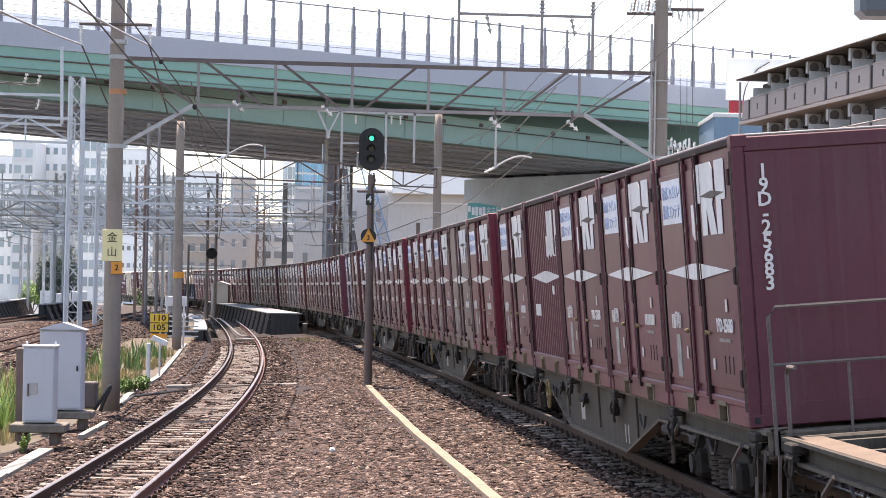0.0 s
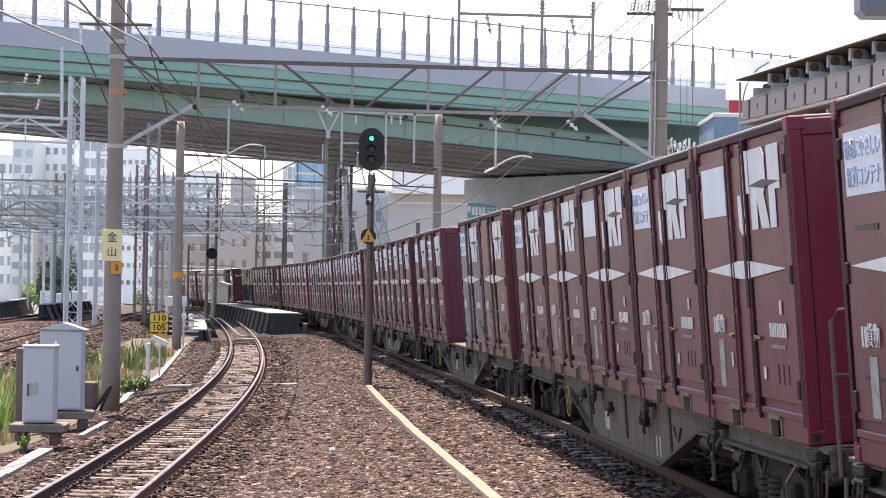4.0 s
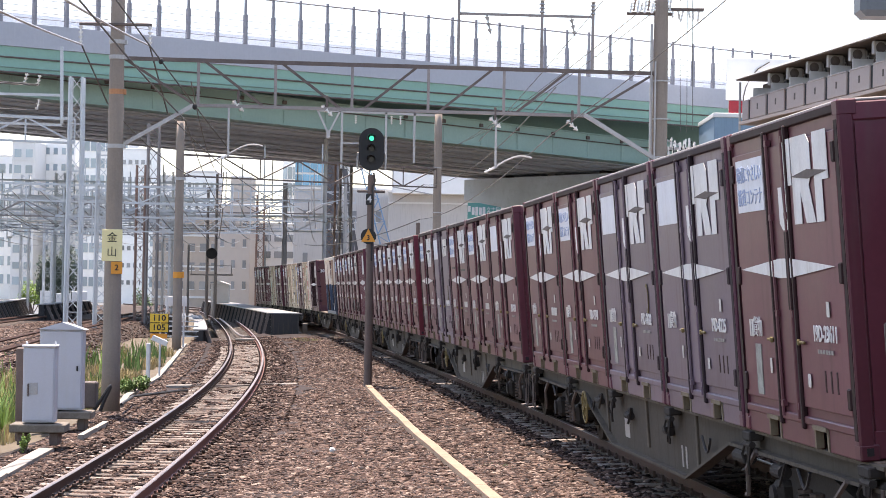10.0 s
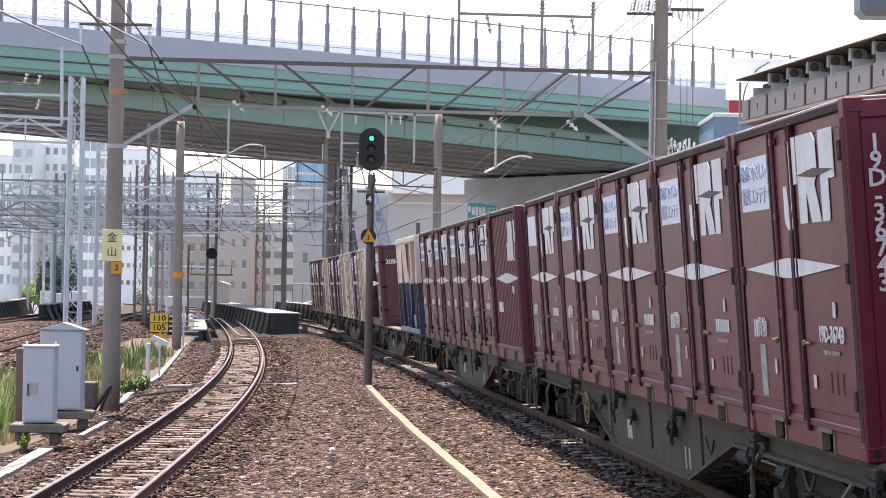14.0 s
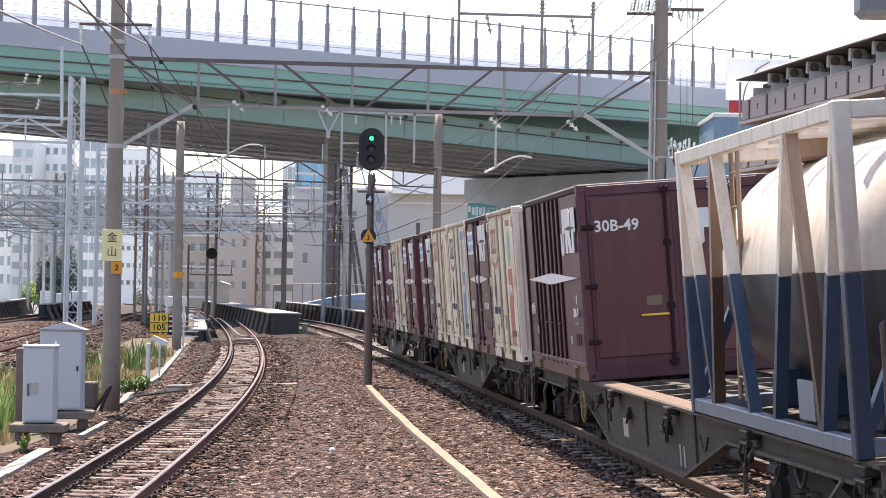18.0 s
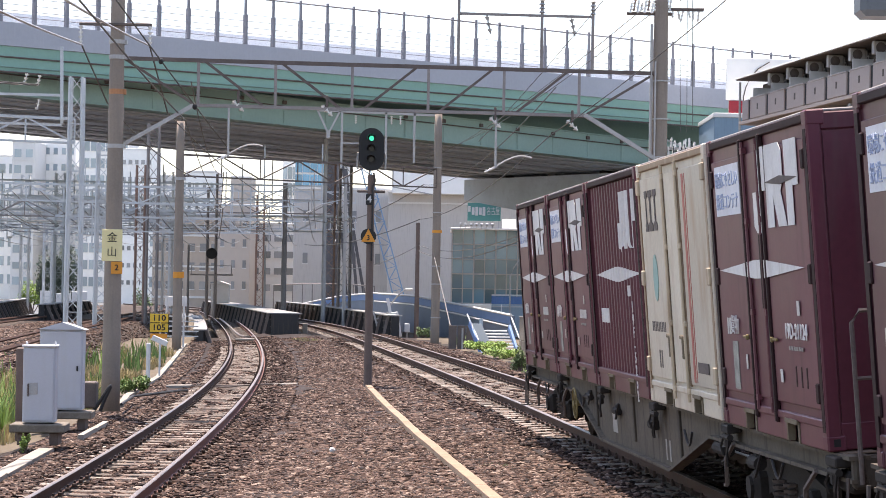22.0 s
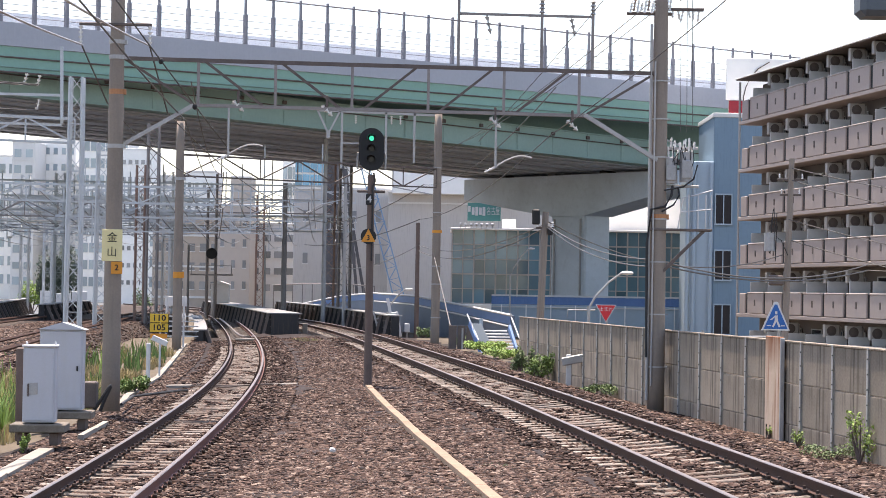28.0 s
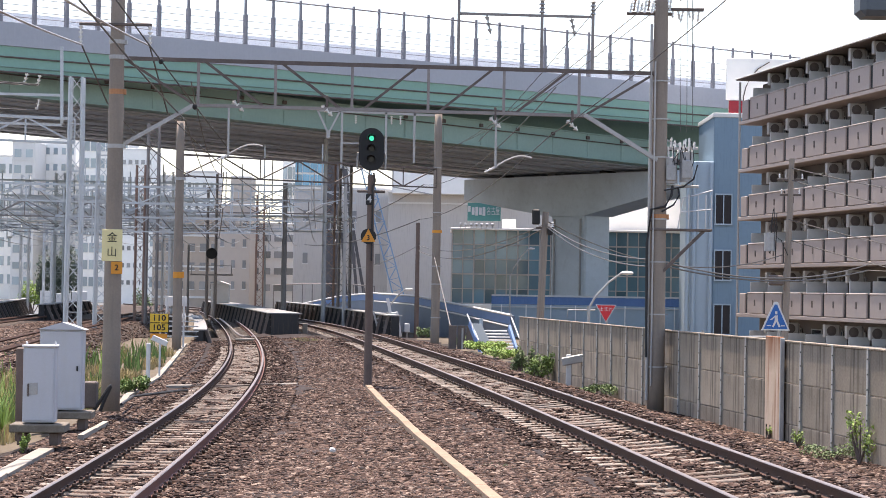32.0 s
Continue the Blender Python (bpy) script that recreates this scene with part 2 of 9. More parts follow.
M_DECK_UNDER = material("deck_underside", (0.53, 0.555, 0.585), 0.9, var=0.15, scale=0.3, fine=5, bump=0.03)
M_PARAPET = material("parapet_grey", (0.375, 0.385, 0.42), 0.75, var=0.06, scale=0.3, fine=5, bump=0.02, stain=(0.42, 0.42, 0.46), stain_amt=0.35, streak=True)
M_INNERWALL = material("inner_wall_pale", (0.55, 0.555, 0.59), 0.7, var=0.06, scale=0.3, fine=5, bump=0.02)
M_FENCE_POST = material("fence_post", (0.24, 0.235, 0.26), 0.6, metal=0.2, var=0.1)
M_INSUL = material("porcelain", (0.68, 0.67, 0.65), 0.25, var=0.08)
M_INSUL_BROWN = material("brown_porcelain", (0.28, 0.2, 0.16), 0.3, var=0.1)


# ---------- the two lines ----------
KNOTS = (-40, 0, 40, 80, 120, 160, 200, 260)
BENDS = (0.000452, 0.000452, 0.000643, -0.000044, 0.001516, 0.001106, 0.001216, 0.001216)
CANT = 0.08495
LINE_S = np.arange(-420.0, 301.0, 1.0)
_k = np.interp(LINE_S, KNOTS, BENDS)
_i0 = 420


def _run(a):
    return np.concatenate([[0.0], np.cumsum((a[1:] + a[:-1]) / 2)])


LINE_H = _run(_k)
LINE_H = LINE_H - LINE_H[_i0] + 0.063785
LINE_X = _run(-np.sin(LINE_H))
LINE_X = LINE_X - LINE_X[_i0] + 5.332631
LINE_Y = _run(np.cos(LINE_H))
LINE_Y = LINE_Y - LINE_Y[_i0] - 1.365779


def line_at(s):
    """Place and heading of the goods line, s metres along it."""
    return float(np.interp(s, LINE_S, LINE_X)), float(np.interp(s, LINE_S, LINE_Y)), float(np.interp(s, LINE_S, LINE_H))


def line_pose(s):
    x, y, h = line_at(s)
    return Matrix.Translation((x, y, 0)) @ Matrix.Rotation(h, 4, "Z") @ Matrix.Rotation(-CANT, 4, "Y")


def right_x(y):
    return np.interp(y, LINE_Y, LINE_X)


LEFT = (-0.1607, 0.2826, 0.5325, -2.1505, -4.488, -6.102)


def left_x(y):
    y = np.asarray(y, float)
    w = (np.clip(y, 15, 165) - 70) / 60
    x = np.polyval(LEFT, w)
    d = np.polyval(np.polyder(LEFT), w) / 60
    return x + d * (y - np.clip(y, 15, 165))


def left_z(y):
    return -0.2895 + 0.1155 * (np.clip(y, 15, 165) - 70) / 60


def left_cant(y):
    return np.clip(0.044 + 0.065 * (np.clip(y, 15, 165) - 70) / 60, -0.01, 0.1)


def left_pose(y):
    x0, x1 = left_x(y - 0.5), left_x(y + 0.5)
    h = math.atan2(-(x1 - x0), 1.0)
    return Matrix.Translation((float(left_x(y)), y, float(left_z(y)))) @ Matrix.Rotation(h, 4, "Z") @ Matrix.Rotation(-float(left_cant(y)), 4, "Y")


def ground_z(x, y):
    """Height of the ballast and the ground."""
    xl, xr, zl = left_x(y), right_x(y), left_z(y)
    t = np.clip((x - xl) / np.maximum(xr - xl, 0.5), 0, 1)
    t = t * t * (3 - 2 * t)
    z = zl * (1 - t) - 0.215
    z = z + 0.05 * np.sin(np.pi * t) - 0.015 * (np.abs(x - xr) < 0.95) - 0.015 * (np.abs(x - xl) < 0.95)
    z = z + np.where(np.abs(x - xr) < 1.6, (x - xr) * CANT, 0) + np.where(np.abs(x - xl) < 1.6, (x - xl) * left_cant(y), 0)
    off = np.clip((xl - 1.6 - x) / 2.5, 0, 1)
    z = z - 0.18 * off
    off = np.clip((x - xr - 1.5) / 1.2, 0, 1)
    z = z - 0.14 * off
    z = np.where(y > 112, np.minimum(z, -0.6 - 0.6 * np.clip((y - 112) / 5, 0, 1)), z)
    return z


def ground_at(x, y):
    return float(ground_z(np.float64(x), np.float64(y)))


RAIL = [(-0.064, -0.153), (-0.064, -0.143), (-0.012, -0.128), (-0.008, -0.05), (-0.0325, -0.038), (-0.0325, -0.008), (-0.024, 0.0),
        (0.024, 0.0), (0.0325, -0.008), (0.0325, -0.038), (0.008, -0.05), (0.012, -0.128), (0.064, -0.143), (0.064, -0.153)]


def rail(at, stations, offset, name, parent, side_mat):
    sh = Shape()
    rings = []
    for s in stations:
        m = at(s)
        rings.append([m @ Vector((offset + x, 0, z)) for x, z in RAIL])
    n = len(RAIL)
    sh.rows(rings, closed=True)
    sh.m = [1 if (i % n) in (5, 6, 7) else 0 for i in range(len(sh.f))]
    return part(name, sh, [side_mat, M_RAILTOP], parent)


def sleeper_mesh():
    sh = Shape()
    prof = [(-1.0, -0.155), (-0.35, -0.185), (0.35, -0.185), (1.0, -0.155)]
    rings = []
    for x, z in prof:
        w = 0.12 if abs(x) > 0.5 else 0.10
        rings.append([(x, -w, z - 0.16), (x, -w + 0.02, z - 0.012), (x, -w + 0.035, z), (x, w - 0.035, z), (x, w - 0.02, z - 0.012), (x, w, z - 0.16)])
    sh.rows(rings, closed=True, caps=True)
    return sh.mesh("sleeper", M_SLEEPER)


def clip_mesh():
    sh = Shape()
    for sx in (-1, 1):
        for e in (-1, 1):
            sh.box((sx * 0.567 + e * 0.10, 0, -0.125), (0.05, 0.075, 0.045), None, 0.01)
            sh.tube((sx * 0.567 + e * 0.105, 0, -0.14), (sx * 0.567 + e * 0.105, 0, -0.07), 0.018, n=6)
    return sh


def build_line(name, at, stations, sleepers, label, side_l, side_r, extra):
    root = empty(name, Matrix(), label, "railway track", kind="structure")
    rail(at, stations, -0.567, "rail", root, side_l)
    rail(at, stations, 0.567, "rail", root, side_r)
    me = sleeper_mesh()
    cm = clip_mesh()
    cs = Shape()
    rnd = random.Random(5)
    for s in sleepers:
        m = at(s) @ pose(0, rnd.uniform(-0.02, 0.02), rnd.uniform(-0.006, 0.004), 0, 0, rnd.uniform(-1.2, 1.2))
        part("sleeper", me, None, root, m=m)
        cs.add(cm.v, cm.f, at(s))
    part("rail_fastenings", cs, M_CLIP, root)
    far = Shape()
    for s in extra:
        m = at(s)
        far.box((0, 0, -0.295), (2.0, 0.22, 0.16), m)
    tagged(part("far_sleepers", far, M_SLEEPER, root), kind="stuff")
    return root


goods_line = build_line("track_1", line_pose, [float(s) for s in np.arange(-40, 262, 2)], [17 + i * 0.60 for i in range(135)],
                        "rust-sided railway track on concrete sleepers in ballast", M_RAILSIDE, M_RAILSIDE, [-39.7 + i * 0.6 for i in range(94)] + [98 + i * 0.6 for i in range(270)])
main_line = build_line("track_2", left_pose, [float(s) for s in np.arange(10, 230, 1.5)], [20 + i * 0.60 for i in range(125)],
                       "curving railway track with a reddish outer rail in ballast", M_RAILSIDE, M_RAILSIDE_RED, [95 + i * 0.6 for i in range(200)])

# ---------- ground ----------
def build_ground():
    xs = np.concatenate([[-3000, -1200, -500, -250, -120, -60, -40, -30, -24], np.arange(-20, 14, 0.4), [14, 18, 24, 30, 40, 60, 120, 250, 500, 1200, 3000]])
    ys = np.concatenate([[-800, -300, -100, -40, -20, 0, 10], np.arange(16, 100, 0.8), np.arange(100, 180, 4), [180, 190, 210, 250, 300, 400, 700, 1500, 4000]])
    X, Y = np.meshgrid(xs, ys)
    Z = ground_z(X, Y)
    rs = np.random.RandomState(3)
    near = (np.abs(X) < 20) & (Y > 12) & (Y < 100)
    Z = Z + np.where(near, rs.uniform(-0.025, 0.025, X.shape), 0)
    nx, ny = len(xs), len(ys)
    vs = np.stack([X, Y, Z], -1).reshape(-1, 3)
    i = np.arange((ny - 1) * (nx - 1))
    a = (i // (nx - 1)) * nx + i % (nx - 1)
    me = bpy.data.meshes.new("ground")
    me.from_pydata(vs.tolist(), [], np.stack([a, a + 1, a + nx + 1, a + nx], -1).tolist())
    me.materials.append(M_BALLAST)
    me.materials.append(M_EARTH)
    me.materials.append(M_CITY)
    cx, cy = X[:-1, :-1].ravel(), Y[:-1, :-1].ravel()
    earth = (cx < left_x(cy) - 2.6) | (cx > right_x(cy) + 3.2) | (cy > 112)
    town = (cx < -24) | (cx > 14) | (cy > 250) | (cy < -20)
    me.polygons.foreach_set("material_index", np.where(town, 2, earth.astype(int)).tolist())
    me.update()
    return tagged(new("ground", me), "reddish brown ballast and dry earth", "ground", kind="structure")


build_ground()


def scatter(name, count, ylo, yhi, xlo, xhi, size, seed, mat, label, flat=0.5, sink=0.25, level=None):
    """Loose broken stones strewn over the ground, as one mesh."""
    rs = np.random.RandomState(seed)
    base = np.array([(1, 0, 0.1), (0.3, 0.95, -0.1), (-0.8, 0.6, 0.12), (-0.85, -0.55, -0.1), (0.25, -0.95, 0.1), (0.1, 0.05, 0.95), (-0.15, 0.1, -0.9)])
    tri = np.array([(0, 1, 5), (1, 2, 5), (2, 3, 5), (3, 4, 5), (4, 0, 5), (1, 0, 6), (2, 1, 6), (3, 2, 6), (4, 3, 6), (0, 4, 6)])
    w = rs.uniform(0, 1, count)
    y = 1 / ((1 / ylo) * (1 - w) + (1 / yhi) * w)       # denser close by
    x = xlo(y) + (xhi(y) - xlo(y)) * rs.uniform(0, 1, count)
    keep = np.ones(count, bool)
    for xc, p in ((left_x(y), left_z(y)), (right_x(y), 0)):
        for o in (-0.567, 0.567):
            keep &= np.abs(x - xc - o) > 0.10
    x, y = x[keep], y[keep]
    n = len(x)
    r = rs.uniform(0.6, 1.35, n) * size
    z = ground_z(x, y) if level is None else level(x, y)
    # heaped over the sleepers in patches and round their ends
    dx = np.minimum(np.abs(x - left_x(y)), np.abs(x - right_x(y)))
    heap = np.clip(0.5 + 0.9 * np.sin(y * 1.9 + 3 * np.sin(x * 2.3)) * np.sin(y * 0.7 + x * 4.1), 0, 1)
    z = z + np.where(dx < 0.46, 0.05 * heap * rs.uniform(0.0, 1, n), 0) + np.where((dx > 0.66) & (dx < 1.5), rs.uniform(-0.01, 0.06, n) * np.clip((1.6 - dx) / 0.5, 0, 1), 0)
    ang = rs.uniform(0, 6.283, n)
    v = base[None] * rs.uniform(0.65, 1.25, (n, 7, 1)) * r[:, None, None]
    v[..., 0] *= rs.uniform(1.0, 2.3, (n, 1))
    v[..., 1] *= rs.uniform(0.45, 1.0, (n, 1))
    v[..., 2] *= flat * rs.uniform(0.6, 1.3, (n, 1))
    tilt = rs.uniform(-0.95, 0.95, (n, 1))
    vy, vz = v[..., 1] * np.cos(tilt) - v[..., 2] * np.sin(tilt), v[..., 1] * np.sin(tilt) + v[..., 2] * np.cos(tilt)
    c, s = np.cos(ang)[:, None], np.sin(ang)[:, None]
    px, py = v[..., 0] * c - vy * s, v[..., 0] * s + vy * c
    vs = np.stack([px + x[:, None], py + y[:, None], vz + (z + r * flat * (1 - 2 * sink) * 0.6)[:, None]], -1).reshape(-1, 3)
    fs = (tri[None] + (np.arange(n) * 7)[:, None, None]).reshape(-1, 3)
    me = bpy.data.meshes.new(name)
    me.vertices.add(len(vs))
    me.vertices.foreach_set("co", vs.ravel())
    me.loops.add(len(fs) * 3)
    me.loops.foreach_set("vertex_index", fs.ravel())
    me.polygons.add(len(fs))
    me.polygons.foreach_set("loop_start", np.arange(len(fs)) * 3)
    me.update(calc_edges=True)
    me.materials.append(mat)
    return tagged(new(name, me), label, "gravel", kind="stuff")


scatter("ballast_stones", 210000, 22.5, 105, lambda y: np.maximum(left_x(y) - 2.3, -0.205 * y), lambda y: np.minimum(right_x(y) + 3.3, 0.205 * y), 0.040, 11, M_STONE,
        "broken reddish brown and grey ballast stones")


# ---------- expressway over the line ----------
EDGE_A = Vector((-7.6, 142.5, 0))
EDGE_D = Vector((0.793, 0.609, 0)).normalized()
EDGE_N = Vector((-EDGE_D.y, EDGE_D.x, 0))


def edge(s, back=0.0, z=0.0):
    q = EDGE_A + EDGE_D * s + EDGE_N * back
    return Vector((q.x, q.y, z))


DECK_W = 27.0


def under(s):
    """Height of the deck's underside, which falls gently along the edge."""
    return 12.30 - 0.033 * s


def edge_strip(sh, outline, s0=-70.0, s1=85.0, n=32, fall=False):
    """Pulls an outline of (back, z) along the edge; with fall, z counts from the underside."""
    rings = []
    for i in range(n):
        s = s0 + (s1 - s0) * i / (n - 1)
        rings.append([edge(s, b, z + (under(s) if fall else 0.0)) for b, z in outline])
    return sh.rows(rings, closed=True, caps=True)


M_PANE_AIR = bpy.data.materials.new("clear_sound_pane")
M_PANE_AIR.use_nodes = True
_b = M_PANE_AIR.node_tree.nodes["Principled BSDF"]
_b.inputs["Base Color"].default_value = (0.93, 0.95, 0.97, 1)
_b.inputs["Transmission Weight"].default_value = 1.0
_b.inputs["Roughness"].default_value = 0.05
_b.inputs["IOR"].default_value = 1.02


def build_expressway():
    root = empty("expressway_viaduct", Matrix.Translation((0, 0, 0)), "pale green steel girder expressway with a grey parapet and sound fence", "overpass")
    part("parapet", edge_strip(Shape(), [(0, 15.62), (0, 16.98), (0.28, 16.98), (0.28, 15.62)]), M_PARAPET, root)
    part("fascia_girder", edge_strip(Shape(), [(0.12, 14.1), (0.12, 15.60), (0.4, 15.60), (0.4, 14.1)]), M_GREEN_GIRDER, root)
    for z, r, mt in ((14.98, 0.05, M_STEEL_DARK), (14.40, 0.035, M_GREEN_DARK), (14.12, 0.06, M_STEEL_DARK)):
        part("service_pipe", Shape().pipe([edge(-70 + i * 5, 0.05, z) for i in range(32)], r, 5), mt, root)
    part("road_slab", edge_strip(Shape(), [(0.4, 15.3), (0.4, 15.58), (DECK_W, 15.58), (DECK_W, 15.3)]), M_DECK_UNDER, root)
    part("deck_slab", edge_strip(Shape(), [(3.5, 1.2), (3.5, 1.9), (DECK_W, 1.9), (DECK_W, 0.5)], fall=True), M_DECK_UNDER, root)
    # web in the darker green, shade of the overhang painted in
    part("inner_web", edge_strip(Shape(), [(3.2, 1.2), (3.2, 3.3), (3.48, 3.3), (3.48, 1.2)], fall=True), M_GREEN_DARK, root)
    lower = part("lower_girder", edge_strip(Shape(), [(2.3, 0.09), (2.3, 1.71), (2.42, 1.71), (2.6, 0.13), (3.8, 0.13), (3.8, 0.09)], fall=True), M_GREEN_LOWER, root)
    part("top_flange", edge_strip(Shape(), [(2.16, 1.71), (2.16, 1.79), (3.0, 1.79), (3.0, 1.71)], fall=True), M_GREEN_LOWER, lower)
    part("bottom_flange", edge_strip(Shape(), [(2.14, 0.0), (2.14, 0.08), (3.6, 0.08), (3.6, 0.0)], fall=True), M_GREEN_LOWER, lower)
    part("service_pipe", Shape().pipe([edge(-70 + i * 5, 2.2, under(-70 + i * 5) + 1.21) for i in range(32)], 0.035, 5), M_STEEL_DARK, lower)
    widths = (1.3, 2.95, 2.2, 3.6, 2.4, 3.2, 2.6)
    b = 3.9
    for k, w in enumerate(widths):
        g = part("girder", edge_strip(Shape(), [(b, 0.0), (b, 1.15), (b + w, 1.15), (b + w, 0.0)], fall=True), M_DECK_UNDER, root)
        part("bottom_flange", edge_strip(Shape(), [(b - 0.1, -0.07), (b - 0.1, -0.01), (b + w + 0.1, -0.01), (b + w + 0.1, -0.07)], fall=True), M_DECK_B if k % 2 else M_DECK_UNDER, g)
        part("drain_pipe", Shape().pipe([edge(-70 + i * 5, b + w + 0.3, under(-70 + i * 5) + 0.15) for i in range(32)], 0.07, 5), M_STEEL_GREY, g)
        part("light_pipe", Shape().pipe([edge(-70 + i * 5, b + w * 0.5, under(-70 + i * 5) - 0.13) for i in range(32)], 0.07, 5), M_GALV_PALE, g)
        b += w + 0.72
    for k in range(30):
        s = -40 + k * 3.2
        sh = Shape()
        sh.box((0, 0, 0), (0.28, 0.16, 0.24), Matrix.Translation(edge(s, 2.23, under(s) + 1.44)) @ Matrix.Rotation(0.65, 4, "Z"), 0.03)
        part("junction_box", sh, M_STEEL_DARK, root)
        part("stiffener", Shape().bar(edge(s, 2.27, under(s) + 0.12), edge(s, 2.27, under(s) + 1.69), 0.05, 0.03), M_GREEN_LOWER, lower)
    m0 = Matrix.Rotation(math.atan2(EDGE_D.y, EDGE_D.x), 4, "Z")
    post = Shape().box((0, 0, 1.55), (0.15, 0.18, 3.1), None, 0.03).box((0, 0, 0.92), (0.24, 0.26, 1.84), None, 0.03).mesh("fence_post", M_FENCE_POST)
    pane = Shape().box((1.0, 0, 1.45), (1.86, 0.012, 2.8)).mesh("sound_pane", M_PANE_AIR)
    for k in range(60):
        s = -40.4 + k * 2.0
        s += float(np.interp(s, (-34, -25.6, -21.1, -14.5, -7.7, 1.2, 8, 17, 40), (-0.7, -0.42, 0.0, 0.25, 0.40, 0.58, 0.57, 0.55, 0.45)))
        part("fence_post", post, None, root, m=Matrix.Translation(edge(s, 0.14, 16.98)) @ m0)
        pn = part("sound_pane", pane, None, root, m=Matrix.Translation(edge(s, 0.14, 16.98)) @ m0)
        pn.visible_shadow = False
    for z, r in ((2.9, 0.055), (0.35, 0.025), (0.7, 0.022), (1.05, 0.02), (1.45, 0.02), (1.85, 0.018)):
        part("fence_rail", Shape().pipe([edge(-42 + i * 4, 0.1, 16.98 + z) for i in range(31)], r, 5), M_FENCE_POST, root)
    # second carriageway's grey wall seen through the fence
    part("inner_parapet", edge_strip(Shape(), [(10.0, 15.62), (10.0, 18.85), (10.3, 18.85), (10.3, 15.62)], s0=-70, s1=90), M_INNERWALL, root)
    return root


build_expressway()


def build_pier(s, back, name="viaduct_pier"):
    c = edge(s, back, 0)
    m = Matrix.Translation(c) @ Matrix.Rotation(math.atan2(EDGE_D.y, EDGE_D.x), 4, "Z")
    root = empty(name, m, "plain grey concrete viaduct pier with a tapered crosshead", "pier")
    part("column", Shape().box((0, 0, 3.2), (2.5, 4.0, 9.4), None, 0.12), M_CONC_LIGHT, root)
    sh = Shape()
    prof = [(-12.2, 9.6), (-2.0, 7.8), (2.0, 7.8), (12.6, 9.3), (12.6, 10.92), (-12.2, 10.92)]
    sh.prism(prof, Matrix.Translation((-1.45, 0, 0)) @ Matrix(((0, 0, 1, 0), (1, 0, 0, 0), (0, 1, 0, 0), (0, 0, 0, 1))), 2.9)
    part("crosshead", sh, M_CONC_LIGHT, root)
    for k in range(4):
        part("bearing", Shape().box((0, -9 + k * 6, 11.05), (0.9, 0.9, 0.34), None, 0.04), M_STEEL_DARK, root)
    sh = Shape()
    for y in (-1.5, 1.55):
        sh.tube((-1.3, y, -1), (-1.3, y, 7.6), 0.09, n=6)
    part("drain_pipe", sh, M_STEEL_GREY, root)
    return root


build_pier(32.2, 12.3)


# ---------- poles and gantries ----------
def wire(pts_a, b=None, sag=0.3, r=0.012, n=14):
    a, b = Vector(pts_a), Vector(b)
    return [a.lerp(b, i / n) - Vector((0, 0, 4 * sag * (i / n) * (1 - i / n))) for i in range(n + 1)]


def insulator(sh, a, b, n=5, r=0.06):
    """A row of porcelain sheds from a to b."""
    a, b = Vector(a), Vector(b)
    sh.tube(a, b, 0.018, n=6)
    d = (b - a) / n
    for i in range(n):
        sh.tube(a + d * (i + 0.2), a + d * (i + 0.7), r, r * 0.45, n=8)
    return sh


def concrete_pole(name, x, y, z0, z1, r0, r1, label):
    root = empty(name, Matrix.Translation((x, y, z0)), label, "pole")
    sh = Shape()
    rings = []
    for i in range(13):
        w = i / 12
        r = r0 + (r1 - r0) * w
        rings.append([(r * math.cos(k * math.pi / 8), r * math.sin(k * math.pi / 8), (z1 - z0) * w) for k in range(16)])
    sh.rows(rings, closed=True, caps=True)
    part("shaft", sh, M_CONC_POLE, root, smooth=True)
    return root


def clamp_band(root, z, r, mat=M_STEEL_GREY, h=0.08):
    sh = Shape()
    sh.tube((0, 0, z - h / 2), (0, 0, z + h / 2), r, n=16)
    sh.box((r, 0, z), (0.08, 0.1, h))
    part("band", sh, mat, root)


pole_l = concrete_pole("catenary_pole", -6.47, 44.3, -0.45, 9.6, 0.185, 0.125, "tall weathered concrete catenary pole with station plates")
clamp_band(pole_l, 6.27, 0.15, M_ORANGE_FADED, 0.10)
for _z in (6.95, 5.2, 7.25):
    clamp_band(pole_l, _z, 0.16)
part("name_plate", Shape().box((0, -0.185, 3.25), (0.40, 0.02, 0.62), None, 0.005), M_CREAM, pole_l, "cream plate with two black characters")
lettering("金", 0.21, pose(0.0, -0.199, 3.39, 90), M_BLACK, pole_l)
lettering("山", 0.21, pose(0.0, -0.199, 3.11, 90), M_BLACK, pole_l)
part("number_plate", Shape().box((0.1, -0.19, 2.81), (0.22, 0.02, 0.24), None, 0.005), M_ORANGE, pole_l)
lettering("2", 0.16, pose(0.1, -0.204, 2.81, 90), M_BLACK, pole_l)
_sh = Shape()
_sh.box((-0.02, -0.15, 7.58), (1.42, 0.06, 0.06), None, 0.01)
part("cross_arm", _sh, M_STEEL_DARK, pole_l)
for _x in (-0.70, 0.66):
    _sh = insulator(Shape(), (_x, -0.15, 7.55), (_x, -0.15, 7.17), 4, 0.05)
    part("insulator", _sh, M_INSUL, pole_l)

